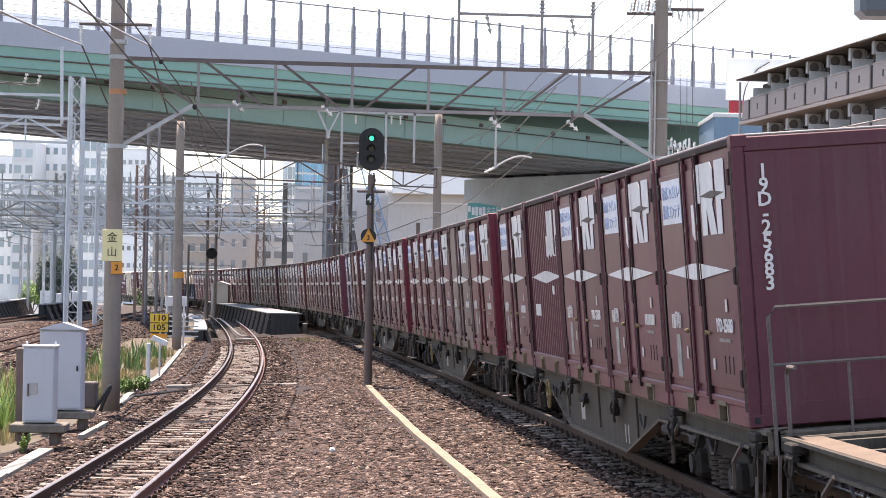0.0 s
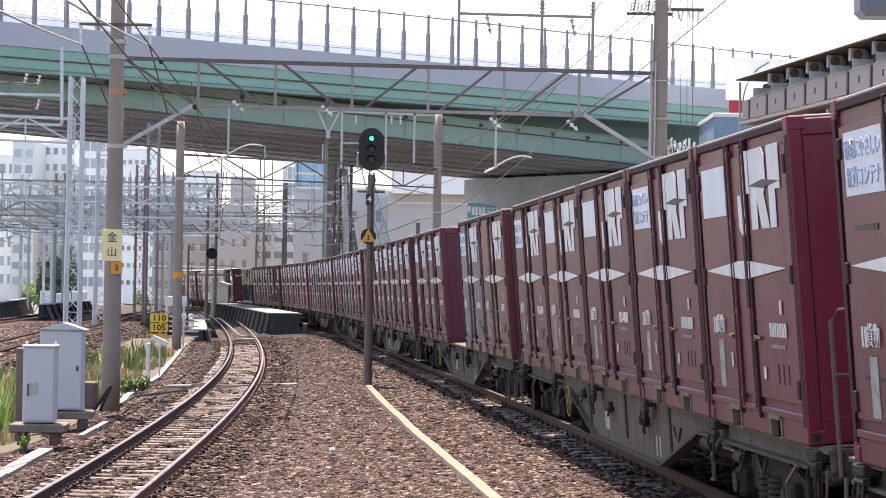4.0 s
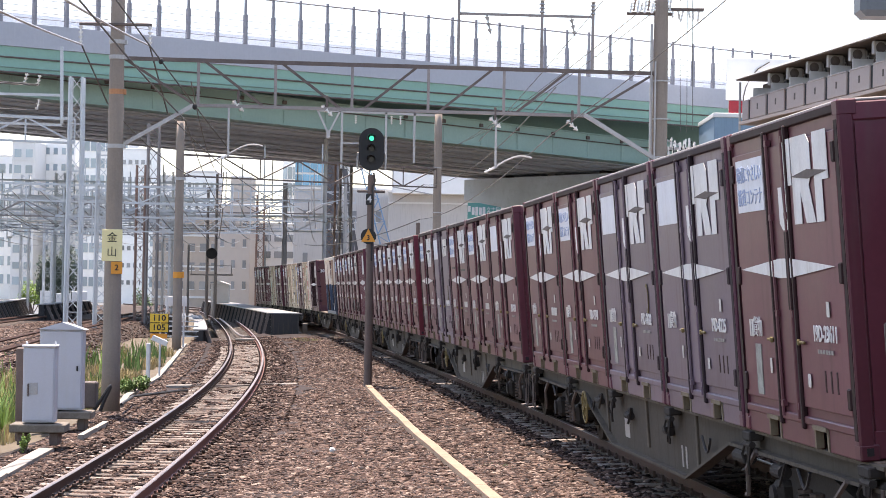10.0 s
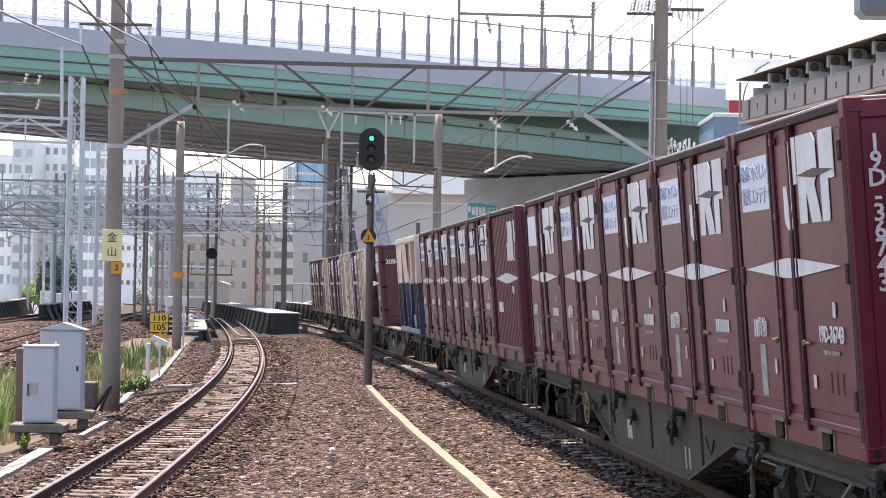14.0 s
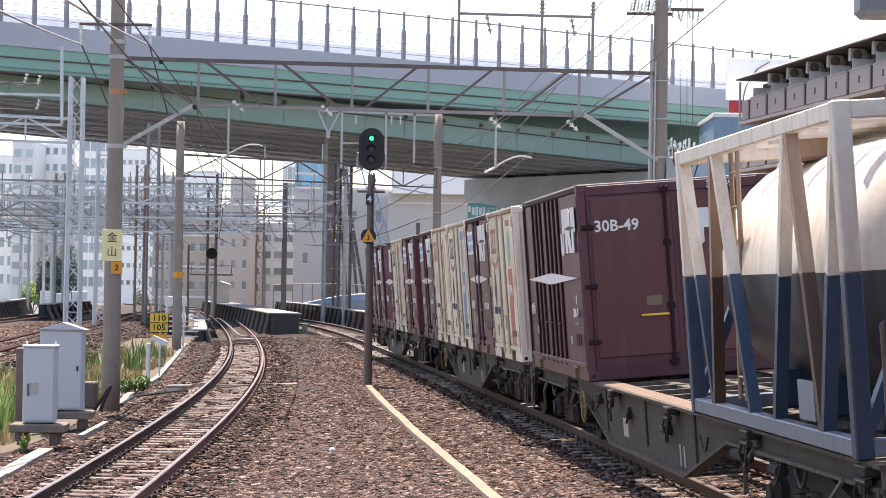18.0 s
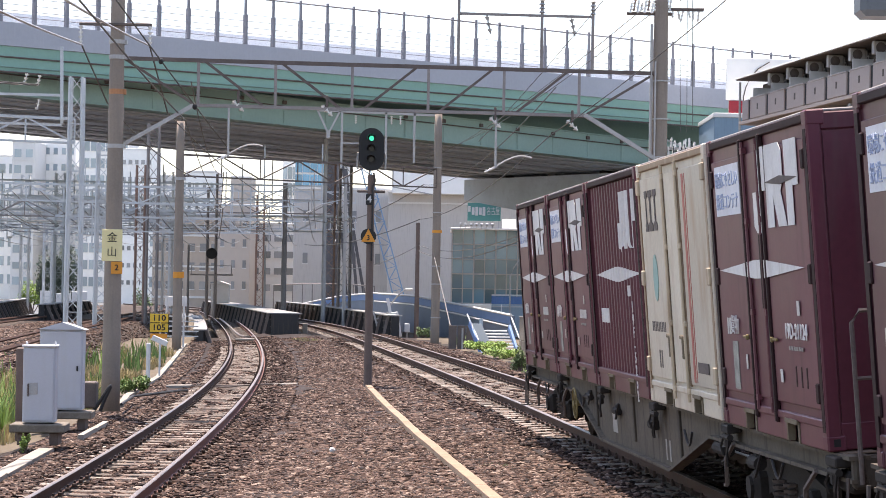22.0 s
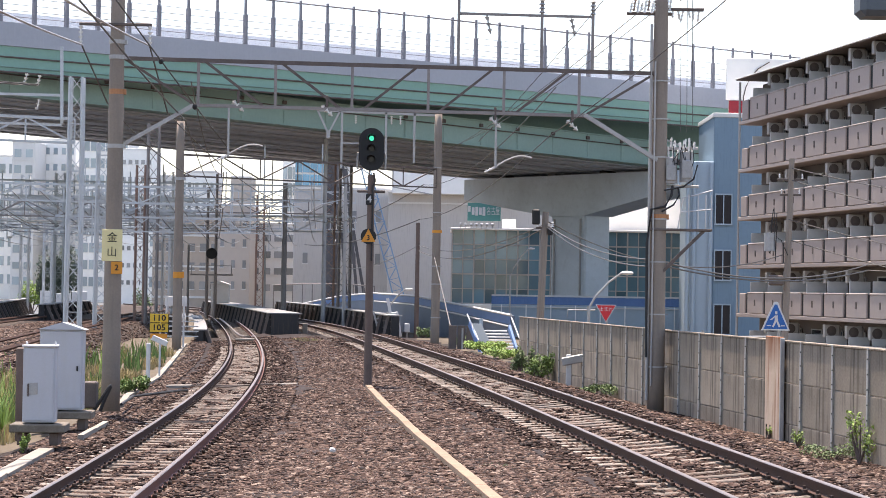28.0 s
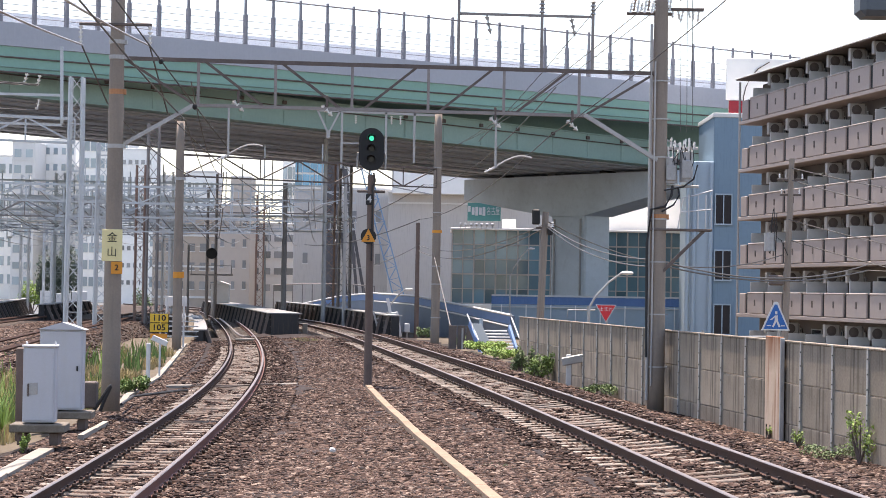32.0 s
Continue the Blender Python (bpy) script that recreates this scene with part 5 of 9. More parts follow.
def rail_container(color, wide_label=True, label=True, logo=True, poster=True, oval=False, code="", vents=False, small_logo=False, grooves=False):
    """A 12-foot side-door box with a label panel, the operator's mark and a diamond stripe."""
    pm, fm, word = PAINTS[color]
    root = empty("freight_container", Matrix(), f"{word} steel railway freight container with white markings", "container", "containers on the train")
    container_frame(root, CL, pm, fm)
    for sx in (-1, 1):
        for u0, u1 in ((0.16, 1.36), (2.16, CL - 0.16)):
            sh = Shape()
            sh.box((sx * (CW / 2 - 0.012), (su(u0) + su(u1)) / 2, 1.3), (0.022, u1 - u0, 2.0), None, 0.006)
            part("door_leaf", sh, pm, root)
        sh = Shape()
        sh.box((sx * (CW / 2 - 0.018), su(1.76), 1.3), (0.02, 0.68, 2.0), None, 0.006)
        part("door_leaf", sh, pm, root)
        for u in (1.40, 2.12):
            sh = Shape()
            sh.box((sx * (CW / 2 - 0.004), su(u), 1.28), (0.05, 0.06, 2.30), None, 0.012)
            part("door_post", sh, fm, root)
        for u in (1.50, 2.02):
            sh = Shape()
            sh.tube((sx * (CW / 2 + 0.010), su(u), 0.2), (sx * (CW / 2 + 0.010), su(u), 2.40), 0.016, n=6)
            for z in (0.3, 1.0, 1.75, 2.33):
                sh.box((sx * (CW / 2 + 0.002), su(u), z), (0.04, 0.07, 0.05))
            part("lock_bar", sh, pm, root)
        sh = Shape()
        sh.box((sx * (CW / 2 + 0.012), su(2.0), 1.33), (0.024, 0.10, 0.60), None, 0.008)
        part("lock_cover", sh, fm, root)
        for u in (1.22, 2.3):
            sh = Shape()
            sh.box((sx * (CW / 2 + 0.02), su(u), 0.79), (0.02, 0.15, 0.022), None, 0.006)
            sh.box((sx * (CW / 2 + 0.025), su(u + (0.08 if u < 1.7 else -0.08)), 0.79), (0.03, 0.035, 0.045), None, 0.008)
            part("door_handle", sh, M_BRASS, root, "dull yellow latch handle")
        for u in (0.17, CL - 0.17):
            for z in (0.42, 1.3, 2.15):
                if sx < 0:
                    part("hinge", Shape().box((sx * (CW / 2 + 0.0), su(u), z), (0.035, 0.09, 0.15), None, 0.01), fm, root)
    if label:
        sh = Shape()
        side_plate(sh, 0.30, 1.28, 1.82, 2.25, 0.006, 0.008)
        pl = part("label_panel", sh, M_LABEL, root, "white panel with blue writing")
        if label == "text":
            lettering("環境にやさしい", 0.150, side_pose(0.79, 2.12, 0.009), M_INK, pl, squeeze=0.88)
            lettering("鉄道コンテナ", 0.150, side_pose(0.79, 1.93, 0.009), M_INK, pl, squeeze=1.0)
    if logo:
        sh = Shape()
        for poly in logo_shapes(0.55 if small_logo else 1.0):
            sh.prism(poly, side_pose(1.80 if not small_logo else 2.45, 1.64 if not small_logo else 1.85, 0.006), 0.004)
        part("logo_block", sh, M_LOGO, root, "white block mark")
        sh = Shape()
        k = 0.55 if small_logo else 1.0
        sh.prism([(0.46 * k, 0.39 * k), (0.98 * k, 0.355 * k), (1.57 * k, 0.39 * k), (0.98 * k, 0.425 * k)], side_pose(1.80 if not small_logo else 2.45, 1.64 if not small_logo else 1.85, 0.011), 0.003)
        part("logo_lens", sh, M_STEEL_DARK, root)
    if not small_logo:
        band(root)
    small_marks(root, code, M_LOGO)
    if poster:
        sh = Shape()
        side_plate(sh, 0.60, 0.80, 0.33, 0.74, 0.006, 0.006)
        part("notice_sheet", sh, M_NOTICE, root, "weathered white notice sheet")
    if grooves:
        sh = Shape()
        side_plate(sh, 0.45, 1.05, 1.58, 1.62, 0.004, 0.006)
        side_plate(sh, 2.3, 3.1, 1.52, 1.56, 0.004, 0.006)
        side_plate(sh, 0.45, 1.05, 0.58, 0.61, 0.004, 0.006)
        part("vent_slot", sh, M_BLACK, root)
    if oval:
        sh = Shape()
        sh.prism([(0.085 * math.cos(a * math.pi / 10), 0.16 * math.sin(a * math.pi / 10)) for a in range(20)], side_pose(3.1, 1.08, 0.008), 0.004)
        ov = part("oval_badge", sh, M_BRASS, root, "yellow oval sticker")
        sh = Shape()
        sh.prism([(0.06 * math.cos(a * math.pi / 8), 0.125 * math.sin(a * math.pi / 8)) for a in range(16)], side_pose(3.1, 1.08, 0.0125), 0.002)
        part("badge_centre", sh, PAINTS["p"][0], ov)
    if vents:
        for u0, z0, z1 in ((2.3, 1.95, 2.3), (0.4, 1.95, 2.3), (0.4, 0.34, 0.66), (2.4, 0.34, 0.66)):
            sh = Shape()
            side_plate(sh, u0, u0 + 0.75, z0, z0 + 0.03, 0.02, 0.03)
            side_plate(sh, u0, u0 + 0.75, z1 - 0.03, z1, 0.02, 0.03)
            side_plate(sh, u0, u0 + 0.03, z0, z1, 0.02, 0.03)
            side_plate(sh, u0 + 0.72, u0 + 0.75, z0, z1, 0.02, 0.03)
            part("vent_frame", sh, M_BLACK, root)
    return root


def strip_cut(poly, lo, hi):
    """The part of an outline between x = lo and x = hi."""
    for side, keep in ((lo, lambda x: x >= lo), (hi, lambda x: x <= hi)):
        res = []
        for (x0, y0), (x1, y1) in zip(poly, poly[1:] + poly[:1]):
            if keep(x0):
                res.append((x0, y0))
            if keep(x0) != keep(x1):
                res.append((side, y0 + (y1 - y0) * (side - x0) / (x1 - x0)))
        poly = res
        if len(poly) < 3:
            return []
    return poly


def ribbed_mark(sh, poly, u, z):
    """Lays an outline over the corrugation, strip by strip, on the crests, in the troughs and on the flanks."""
    n = 17 * 4
    w = (CL - 0.2) / n
    crest, trough = -0.026, -0.088
    for i in range(n):
        a = 0.1 + w * i - u
        o0, o1 = ((crest, trough), (trough, trough), (trough, crest), (crest, crest))[i % 4]
        q = strip_cut(list(poly), a, a + w)
        if q:
            vs = [(SIDE - (o0 + (o1 - o0) * (x - a) / w), su(u + x), z + y) for x, y in q]
            sh.add(vs, [tuple(range(len(vs)))])


def corrugated_container(color, code=""):
    pm, fm, word = PAINTS[color]
    root = empty("freight_container", Matrix(), f"{word} corrugated steel railway freight container with white markings", "container", "containers on the train")
    container_frame(root, CL, pm, fm, corrugated=True)
    w0 = (CL - 0.5) / 2
    sh = Shape()
    for poly in logo_shapes(0.86):
        ribbed_mark(sh, [(x * 0.88, y * 1.15) for x, y in poly], 2.15, 1.60)
    part("logo_block", sh, M_LOGO, root, "white block mark")
    sh = Shape()
    ribbed_mark(sh, [(-w0, 0), (-0.16, -0.085), (0.16, -0.085), (w0, 0), (0.16, 0.085), (-0.16, 0.085)], CL / 2, 1.35)
    part("diamond_stripe", sh, M_LOGO, root)
    sh = Shape()
    for k in range(3):
        ribbed_mark(sh, [(0, 0), (0.12, 0), (0.12, 0.17), (0, 0.17)], 0.5 + k * 0.17, 0.78)
    ribbed_mark(sh, [(0, 0), (0.17, 0), (0.17, 0.12), (0, 0.12)], 2.55, 1.1)
    tagged(part("stencil_mark", sh, M_LOGO, root, "small white stencilled marks"), kind="stuff")
    if code:
        for i, ch in enumerate(code):
            lettering(ch, 0.17, side_pose(2.95, 0.98 - i * 0.14, -0.004), M_LOGO, root, "lettering")
    return root


def cream_container(style, code=""):
    """A pale box with two door leaves, lock bars and a round badge; style sets its patches."""
    word = {"plain": "with a curved mark", "blue": "with a blue side patch", "red": "with a red side patch", "narrow": "with twin red pinstripes"}[style]
    root = empty("freight_container", Matrix(), f"rust-streaked cream railway freight container {word}", "container", "containers on the train")
    bm = M_WHITEBOX if style == "narrow" else M_CREAMBOX
    container_frame(root, CL, bm, M_CREAMRUST)
    for sx in (-1, 1):
        for u0, u1 in ((0.14, 1.50), (1.56, 2.25), (2.31, CL - 0.14)):
            sh = Shape()
            sh.box((sx * (CW / 2 - 0.01), (su(u0) + su(u1)) / 2, 1.3), (0.022, u1 - u0, 2.06), None, 0.006)
            part("door_leaf", sh, bm, root)
        for u in (1.53, 2.28):
            sh = Shape()
            sh.tube((sx * (CW / 2 + 0.02), su(u), 0.1), (sx * (CW / 2 + 0.016), su(u), 2.42), 0.018, n=6)
            for z in (0.2, 0.85, 1.6, 2.3):
                sh.box((sx * (CW / 2 + 0.006), su(u), z), (0.045, 0.08, 0.06), None, 0.01)
            part("lock_bar", sh, M_CREAMFRAME, root)
        for u in (1.42, 2.14):
            sh = Shape()
            sh.box((sx * (CW / 2 + 0.02), su(u), 0.72), (0.03, 0.2, 0.04), None, 0.008)
            sh.box((sx * (CW / 2 + 0.02), su(u + 0.05), 0.62), (0.04, 0.05, 0.22), None, 0.008)
            part("door_handle", sh, M_POCKET, root, "rusty latch handle")
        for u in (0.1, CL - 0.1):
            for z in (0.4, 1.3, 2.25):
                if sx < 0:
                    part("hinge", Shape().box((sx * (CW / 2 + 0.004), su(u), z), (0.05, 0.13, 0.16), None, 0.01), M_CREAMFRAME, root)
    for u in (1.505, 2.255, 2.345):
        part("door_seam", Shape().box((SIDE - 0.001, su(u), 1.3), (0.016, 0.018, 2.1)), M_CREAMRUST, root)
    ink = M_NAVY if style == "blue" else M_REDPATCH
    # the operator's mark: three plain strokes over a curved bar
    sh = Shape()
    for k, (x, w) in enumerate(((0.0, 0.15), (0.2, 0.24), (0.5, 0.18))):
        sh.prism([(x, 0), (x + w, 0), (x + w, 0.07), (x + w * 0.62, 0.1), (x + w * 0.62, 0.34), (x + w, 0.36), (x + w, 0.42), (x, 0.42), (x, 0.36), (x + w * 0.3, 0.34), (x + w * 0.3, 0.1), (x, 0.08)], side_pose(0.42, 1.78, 0.004), 0.004)
    part("logo_block", sh, {"blue": M_NAVY, "narrow": M_STEEL_DARK}.get(style, M_REDPATCH), root)
    if style in ("blue", "red"):
        sh = Shape()
        q = [(0.42 + 0.46 * math.cos(a - 0.35), 0.12 - 0.26 * math.sin(a - 0.35)) for a in [i * math.pi / 10 for i in range(11)]]
        q += [(0.42 + 0.43 * math.cos(a - 0.35), 0.14 - 0.19 * math.sin(a - 0.35)) for a in [math.pi - i * math.pi / 10 for i in range(11)]]
        sh.prism(q, side_pose(0.42, 1.66, 0.004), 0.004)
        part("logo_arc", sh, ink, root)
        sh = Shape()
        sh.prism([(-0.18, 0), (0, -0.36), (0.18, 0), (0, 0.36)], side_pose(0.72, 1.16, 0.004), 0.004)
        part("diamond_mark", sh, M_STEEL_DARK, root)
        sh = Shape()
        side_plate(sh, 2.62, 3.12, 0.26, 1.5, 0.004, 0.006)
        part("colour_patch", sh, M_BLUEPATCH if style == "blue" else M_REDPATCH, root, "coloured panel")
        if style == "blue":
            sh = Shape()
            side_plate(sh, 2.62, 3.2, 2.12, 2.3, 0.004, 0.006)
            part("colour_patch", sh, M_BLUEPATCH, root)
        else:
            sh = Shape()
            side_plate(sh, 2.62, 3.12, 2.2, 2.3, 0.004, 0.006)
            part("colour_patch", sh, M_REDPATCH, root)
        lettering("19A", 0.24, side_pose(2.88, 1.15, 0.008), M_LABEL, root)
        sh = Shape()
        sh.prism([(0.17 * math.cos(a * math.pi / 10), 0.28 * math.sin(a * math.pi / 10)) for a in range(20)], side_pose(2.86, 1.82, 0.004), 0.004)
        part("round_badge", sh, M_TEALPATCH, root)
    else:
        sh = Shape()
        sh.prism([(0.14 * math.cos(a * math.pi / 10), 0.24 * math.sin(a * math.pi / 10)) for a in range(20)], side_pose(0.8, 1.3, 0.004), 0.004)
        part("round_badge", sh, M_TEALPATCH, root)
        for u in (2.52, 2.66):
            sh = Shape()
            side_plate(sh, u, u + (0.09 if u < 2.6 else 0.03), 0.3, 2.28, 0.004, 0.006)
            part("pinstripe", sh, M_REDPATCH, root)
    sh = Shape()
    number = {"blue": "UR19A-21672", "red": "UR19A-16067"}.get(style)
    if number:
        lettering(number, 0.17, side_pose(0.82, 0.80, 0.006), M_NAVY, root, squeeze=0.92)
    else:
        for k in range(9):
            side_plate(sh, 0.40 + k * 0.09, 0.45 + k * 0.09, 0.75, 0.85, 0.004, 0.004)
    for k in range(2):
        side_plate(sh, 0.7 + k * 0.12, 0.76 + k * 0.12, 0.38, 0.56, 0.004, 0.004)
    side_plate(sh, 2.8, 3.3, 0.4, 0.5, 0.012, 0.004)
    tagged(part("stencil_mark", sh, M_STEEL_DARK, root, "small dark stencilled marks"), kind="stuff")
    return root


def long_container():
    """The 20-foot box with ribbed doors at one half of its side."""
    L = 6.058
    pm, fm, word = PAINTS["d"]
    root = empty("freight_container", Matrix(), "dark maroon twenty-foot freight container with double end doors", "container", "containers on the train")
    container_frame(root, L, pm, fm)
    for sx in (-1, 1):
        for u in (1.1, 1.55, 2.0, 2.6, 3.05, 3.5, 3.95):
            sh = Shape()
            sh.box((sx * (CW / 2 - 0.012), su(u, L), 1.3), (0.035, 0.06, 2.3), None, 0.01)
            part("lock_bar", sh, fm, root)
        for u in (1.3, 2.3, 2.8, 3.7):
            sh = Shape()
            sh.box((sx * (CW / 2 + 0.02), su(u, L), 0.7), (0.03, 0.2, 0.03), None, 0.008)
            part("door_handle", sh, fm, root)
    sh = Shape()
    for poly in logo_shapes(0.9):
        sh.prism(poly, side_pose(4.32, 1.62, 0.006, L), 0.006)
    part("logo_block", sh, M_LOGO, root, "white block mark")
    sh = Shape()
    sh.prism([(0.42, 0.35), (0.86, 0.32), (1.4, 0.35), (0.86, 0.38)], side_pose(4.32, 1.62, 0.012, L), 0.003)
    part("logo_lens", sh, M_STEEL_DARK, root)
    band(root, L, 1.32)
    small_marks(root, "30B-49", M_LOGO, L)
    y = -L / 2
    for sx in (-1, 1):
        sh = Shape()
        sh.box((sx * 0.55, y + 0.005, 1.3), (1.04, 0.05, 2.02), None, 0.012)
        leaf = part("end_door", sh, M_ENDDOOR, root)
        for x in (0.12,):
            s2 = Shape()
            s2.tube((sx * x, y - 0.04, 0.14), (sx * x, y - 0.04, 2.42), 0.022, n=6)
            for z in (0.2, 0.9, 1.7, 2.38):
                s2.box((sx * x, y - 0.03, z), (0.1, 0.05, 0.08), None, 0.01)
            part("lock_bar", s2, fm, leaf)
        s2 = Shape()
        s2.box((sx * 0.33, y - 0.04, 0.8), (0.36, 0.03, 0.03), None, 0.008)
        part("door_handle", s2, M_YELLOW, leaf, "yellow door handle")
        for z in (0.5, 1.2, 1.95):
            part("hinge", Shape().box((sx * 1.12, y - 0.03, z), (0.16, 0.03, 0.06), None, 0.01), fm, leaf)
    sh = Shape()
    sh.box((-0.33, y - 0.025, 0.98), (0.2, 0.008, 0.12))
    part("notice_plate", sh, M_POCKET, root, "small tan plate")
    lettering("30B-49", 0.2, end_pose(-0.75, 1.95, 0.025, L), M_LOGO, root)
    lettering("30B-49", 0.12, end_pose(0.6, CH - 0.1, 0.01, L), M_LOGO, root)
    sh = Shape()
    for poly in logo_shapes(0.72):
        sh.prism(poly, end_pose(0.12, 1.62, 0.022, L) @ pose(0, 0, 0), 0.006)
    part("logo_block", sh, M_LOGO, root, "white block mark")
    return root


def tank_container():
    """A tank in an open frame, cream above and blue below."""
    L = 6.058
    root = empty("tank_container", Matrix(), "cream and blue tank container in an open steel frame", "tank", "containers on the train")
    x0, y0 = CW / 2 - 0.06, L / 2 - 0.06
    split = 1.3
    for sx in (-1, 1):
        for sy in (-1, 1):
            for z0, z1, mt in ((0.0, split, M_TANKBLUE), (split, CH, M_TANKWHITE)):
                sh = Shape()
                sh.box((sx * x0, sy * y0, (z0 + z1) / 2), (0.13, 0.13, z1 - z0), None, 0.012)
                # far right post: rust and its shade in one colour
                part("corner_post", sh, M_RUSTSHADE if sx > 0 and sy > 0 else mt, root)
            for z0, z1, mt in ((0.0, split, M_TANKBLUE), (split, CH, M_TANKWHITE)):
                a, b = Vector((sx * x0, sy * y0, 0.1)), Vector((sx * 0.15, sy * y0, 2.4))
                sh = Shape()
                sh.bar(a.lerp(b, max((z0 - 0.1) / 2.3, 0)), a.lerp(b, min((z1 - 0.1) / 2.3, 1)), 0.11, 0.08)
                part("brace", sh, mt, root)
    for sx in (-1, 1):
        for yt, yb in ((2.9, 2.02), (1.46, 1.98), (1.40, 0.45), (-1.40, -0.45), (-1.46, -1.98), (-2.9, -2.02)):
            a, b = Vector((sx * x0, yb, 0.12)), Vector((sx * x0, yt, 2.42))
            for z0, z1, mt in ((0.0, split, M_TANKBLUE), (split, CH, M_TANKWHITE)):
                p, q = a.lerp(b, max((z0 - 0.12) / 2.3, 0)), a.lerp(b, min((z1 - 0.12) / 2.3, 1))
                # brace on its shaded side: rusty above, shade painted dark below
                if abs(yt) == 1.46:
                    mt = M_RUSTTOP if mt is M_TANKWHITE else M_RUSTSHADE
                part("brace", Shape().bar(p, q, 0.10, 0.09), mt, root)
    for y in (-2.2, -0.4, 1.1):
        part("saddle", Shape().box((0, y, 0.28), (1.7, 0.16, 0.34), None, 0.03), M_TANKBLUE, root)
    for z, mt in ((0.08, M_TANKGREY), (CH - 0.07, M_TANKWHITE)):
        for sx in (-1, 1):
            sh = Shape()
            sh.box((sx * x0, 0, z), (0.11, L - 0.24, 0.13), None, 0.01)
            part("side_rail", sh, mt, root)
        for sy in (-1, 1):
            sh = Shape()
            sh.box((0, sy * y0, z), (CW - 0.24, 0.11, 0.13), None, 0.01)
            part("end_rail", sh, mt, root)
    for lo, hi, mt in ((math.pi, 2 * math.pi, M_TANKLOW), (0, math.pi, M_TANKWHITE)):
        sh = Shape()
        rings = []
        for y, r in ((-2.5, 0.02), (-2.48, 0.48), (-2.4, 0.77), (-2.26, 0.97), (-2.05, 1.06), (2.0, 1.06), (2.25, 1.0), (2.45, 0.86), (2.57, 0.54), (2.62, 0.02)):
            rings.append([(r * math.cos(lo + (hi - lo) * i / 16), y, split + r * math.sin(lo + (hi - lo) * i / 16)) for i in range(17)])
        sh.rows(rings)
        part("tank_shell", sh, mt, root, smooth=True)
    sh = Shape()
    for x in (-0.22, 0.1):
        sh.tube((x + 0.5, L / 2 - 0.3, 0.2), (x + 0.5, L / 2 - 0.3, 2.4), 0.02, n=6)
    for k in range(7):
        sh.tube((0.28, L / 2 - 0.3, 0.4 + k * 0.3), (0.6, L / 2 - 0.3, 0.4 + k * 0.3), 0.014, n=6)
    part("ladder", sh, M_CLIP, root)
    sh = Shape()
    for y in (1.15, 1.42):
        sh.tube((-1.08, y, 0.2), (-1.02, y, 2.42), 0.022, n=6)
    for k in range(7):
        sh.tube((-1.08 + 0.008 * k, 1.15, 0.4 + k * 0.3), (-1.08 + 0.008 * k, 1.42, 0.4 + k * 0.3), 0.014, n=6)
    part("ladder", sh, M_RUSTTOP, root, "rusty cream side ladder")
    part("hatch_box", Shape().box((-0.45, 0.6, CH - 0.16), (0.5, 0.6, 0.22), None, 0.03), M_RUSTTOP, root)
    wk = part("walkway", Shape().box((0, 0, CH - 0.01), (0.7, 4.6, 0.03)), M_TANKWHITE, root)
    for k in range(8):
        part("bearer", Shape().box((0, -2 + k * 0.57, CH - 0.06), (1.6, 0.06, 0.06)), M_TANKWHITE, wk)
    sh = Shape()
    sh.box((SIDE + 0.02, -1.6, 0.35), (0.02, 0.5, 0.3))
    part("name_plate", sh, M_TANKGREY, root, "dark grey maker plate")
    return root


def wheel_set():
    sh = Shape()
    for sx in (-1, 1):
        x = sx * 0.56
        for r0, a, b in ((0.43, x - 0.065, x + 0.065), (0.455, x - sx * 0.075, x - sx * 0.055)):
            sh.tube((a, 0, 0), (b, 0, 0), r0, n=24)
        sh.tube((x, 0, 0), (x + sx * 0.1, 0, 0), 0.13, n=10)
        for k in range(6):
            t = k * math.pi / 3
            sh.tube((x + sx * 0.06, 0.26 * math.cos(t), 0.26 * math.sin(t)), (x + sx * 0.075, 0.26 * math.cos(t), 0.26 * math.sin(t)), 0.05, n=6)
    sh.tube((-0.5, 0, 0), (0.5, 0, 0), 0.08, n=10)
    return sh.mesh("wheel_set", M_WHEEL)


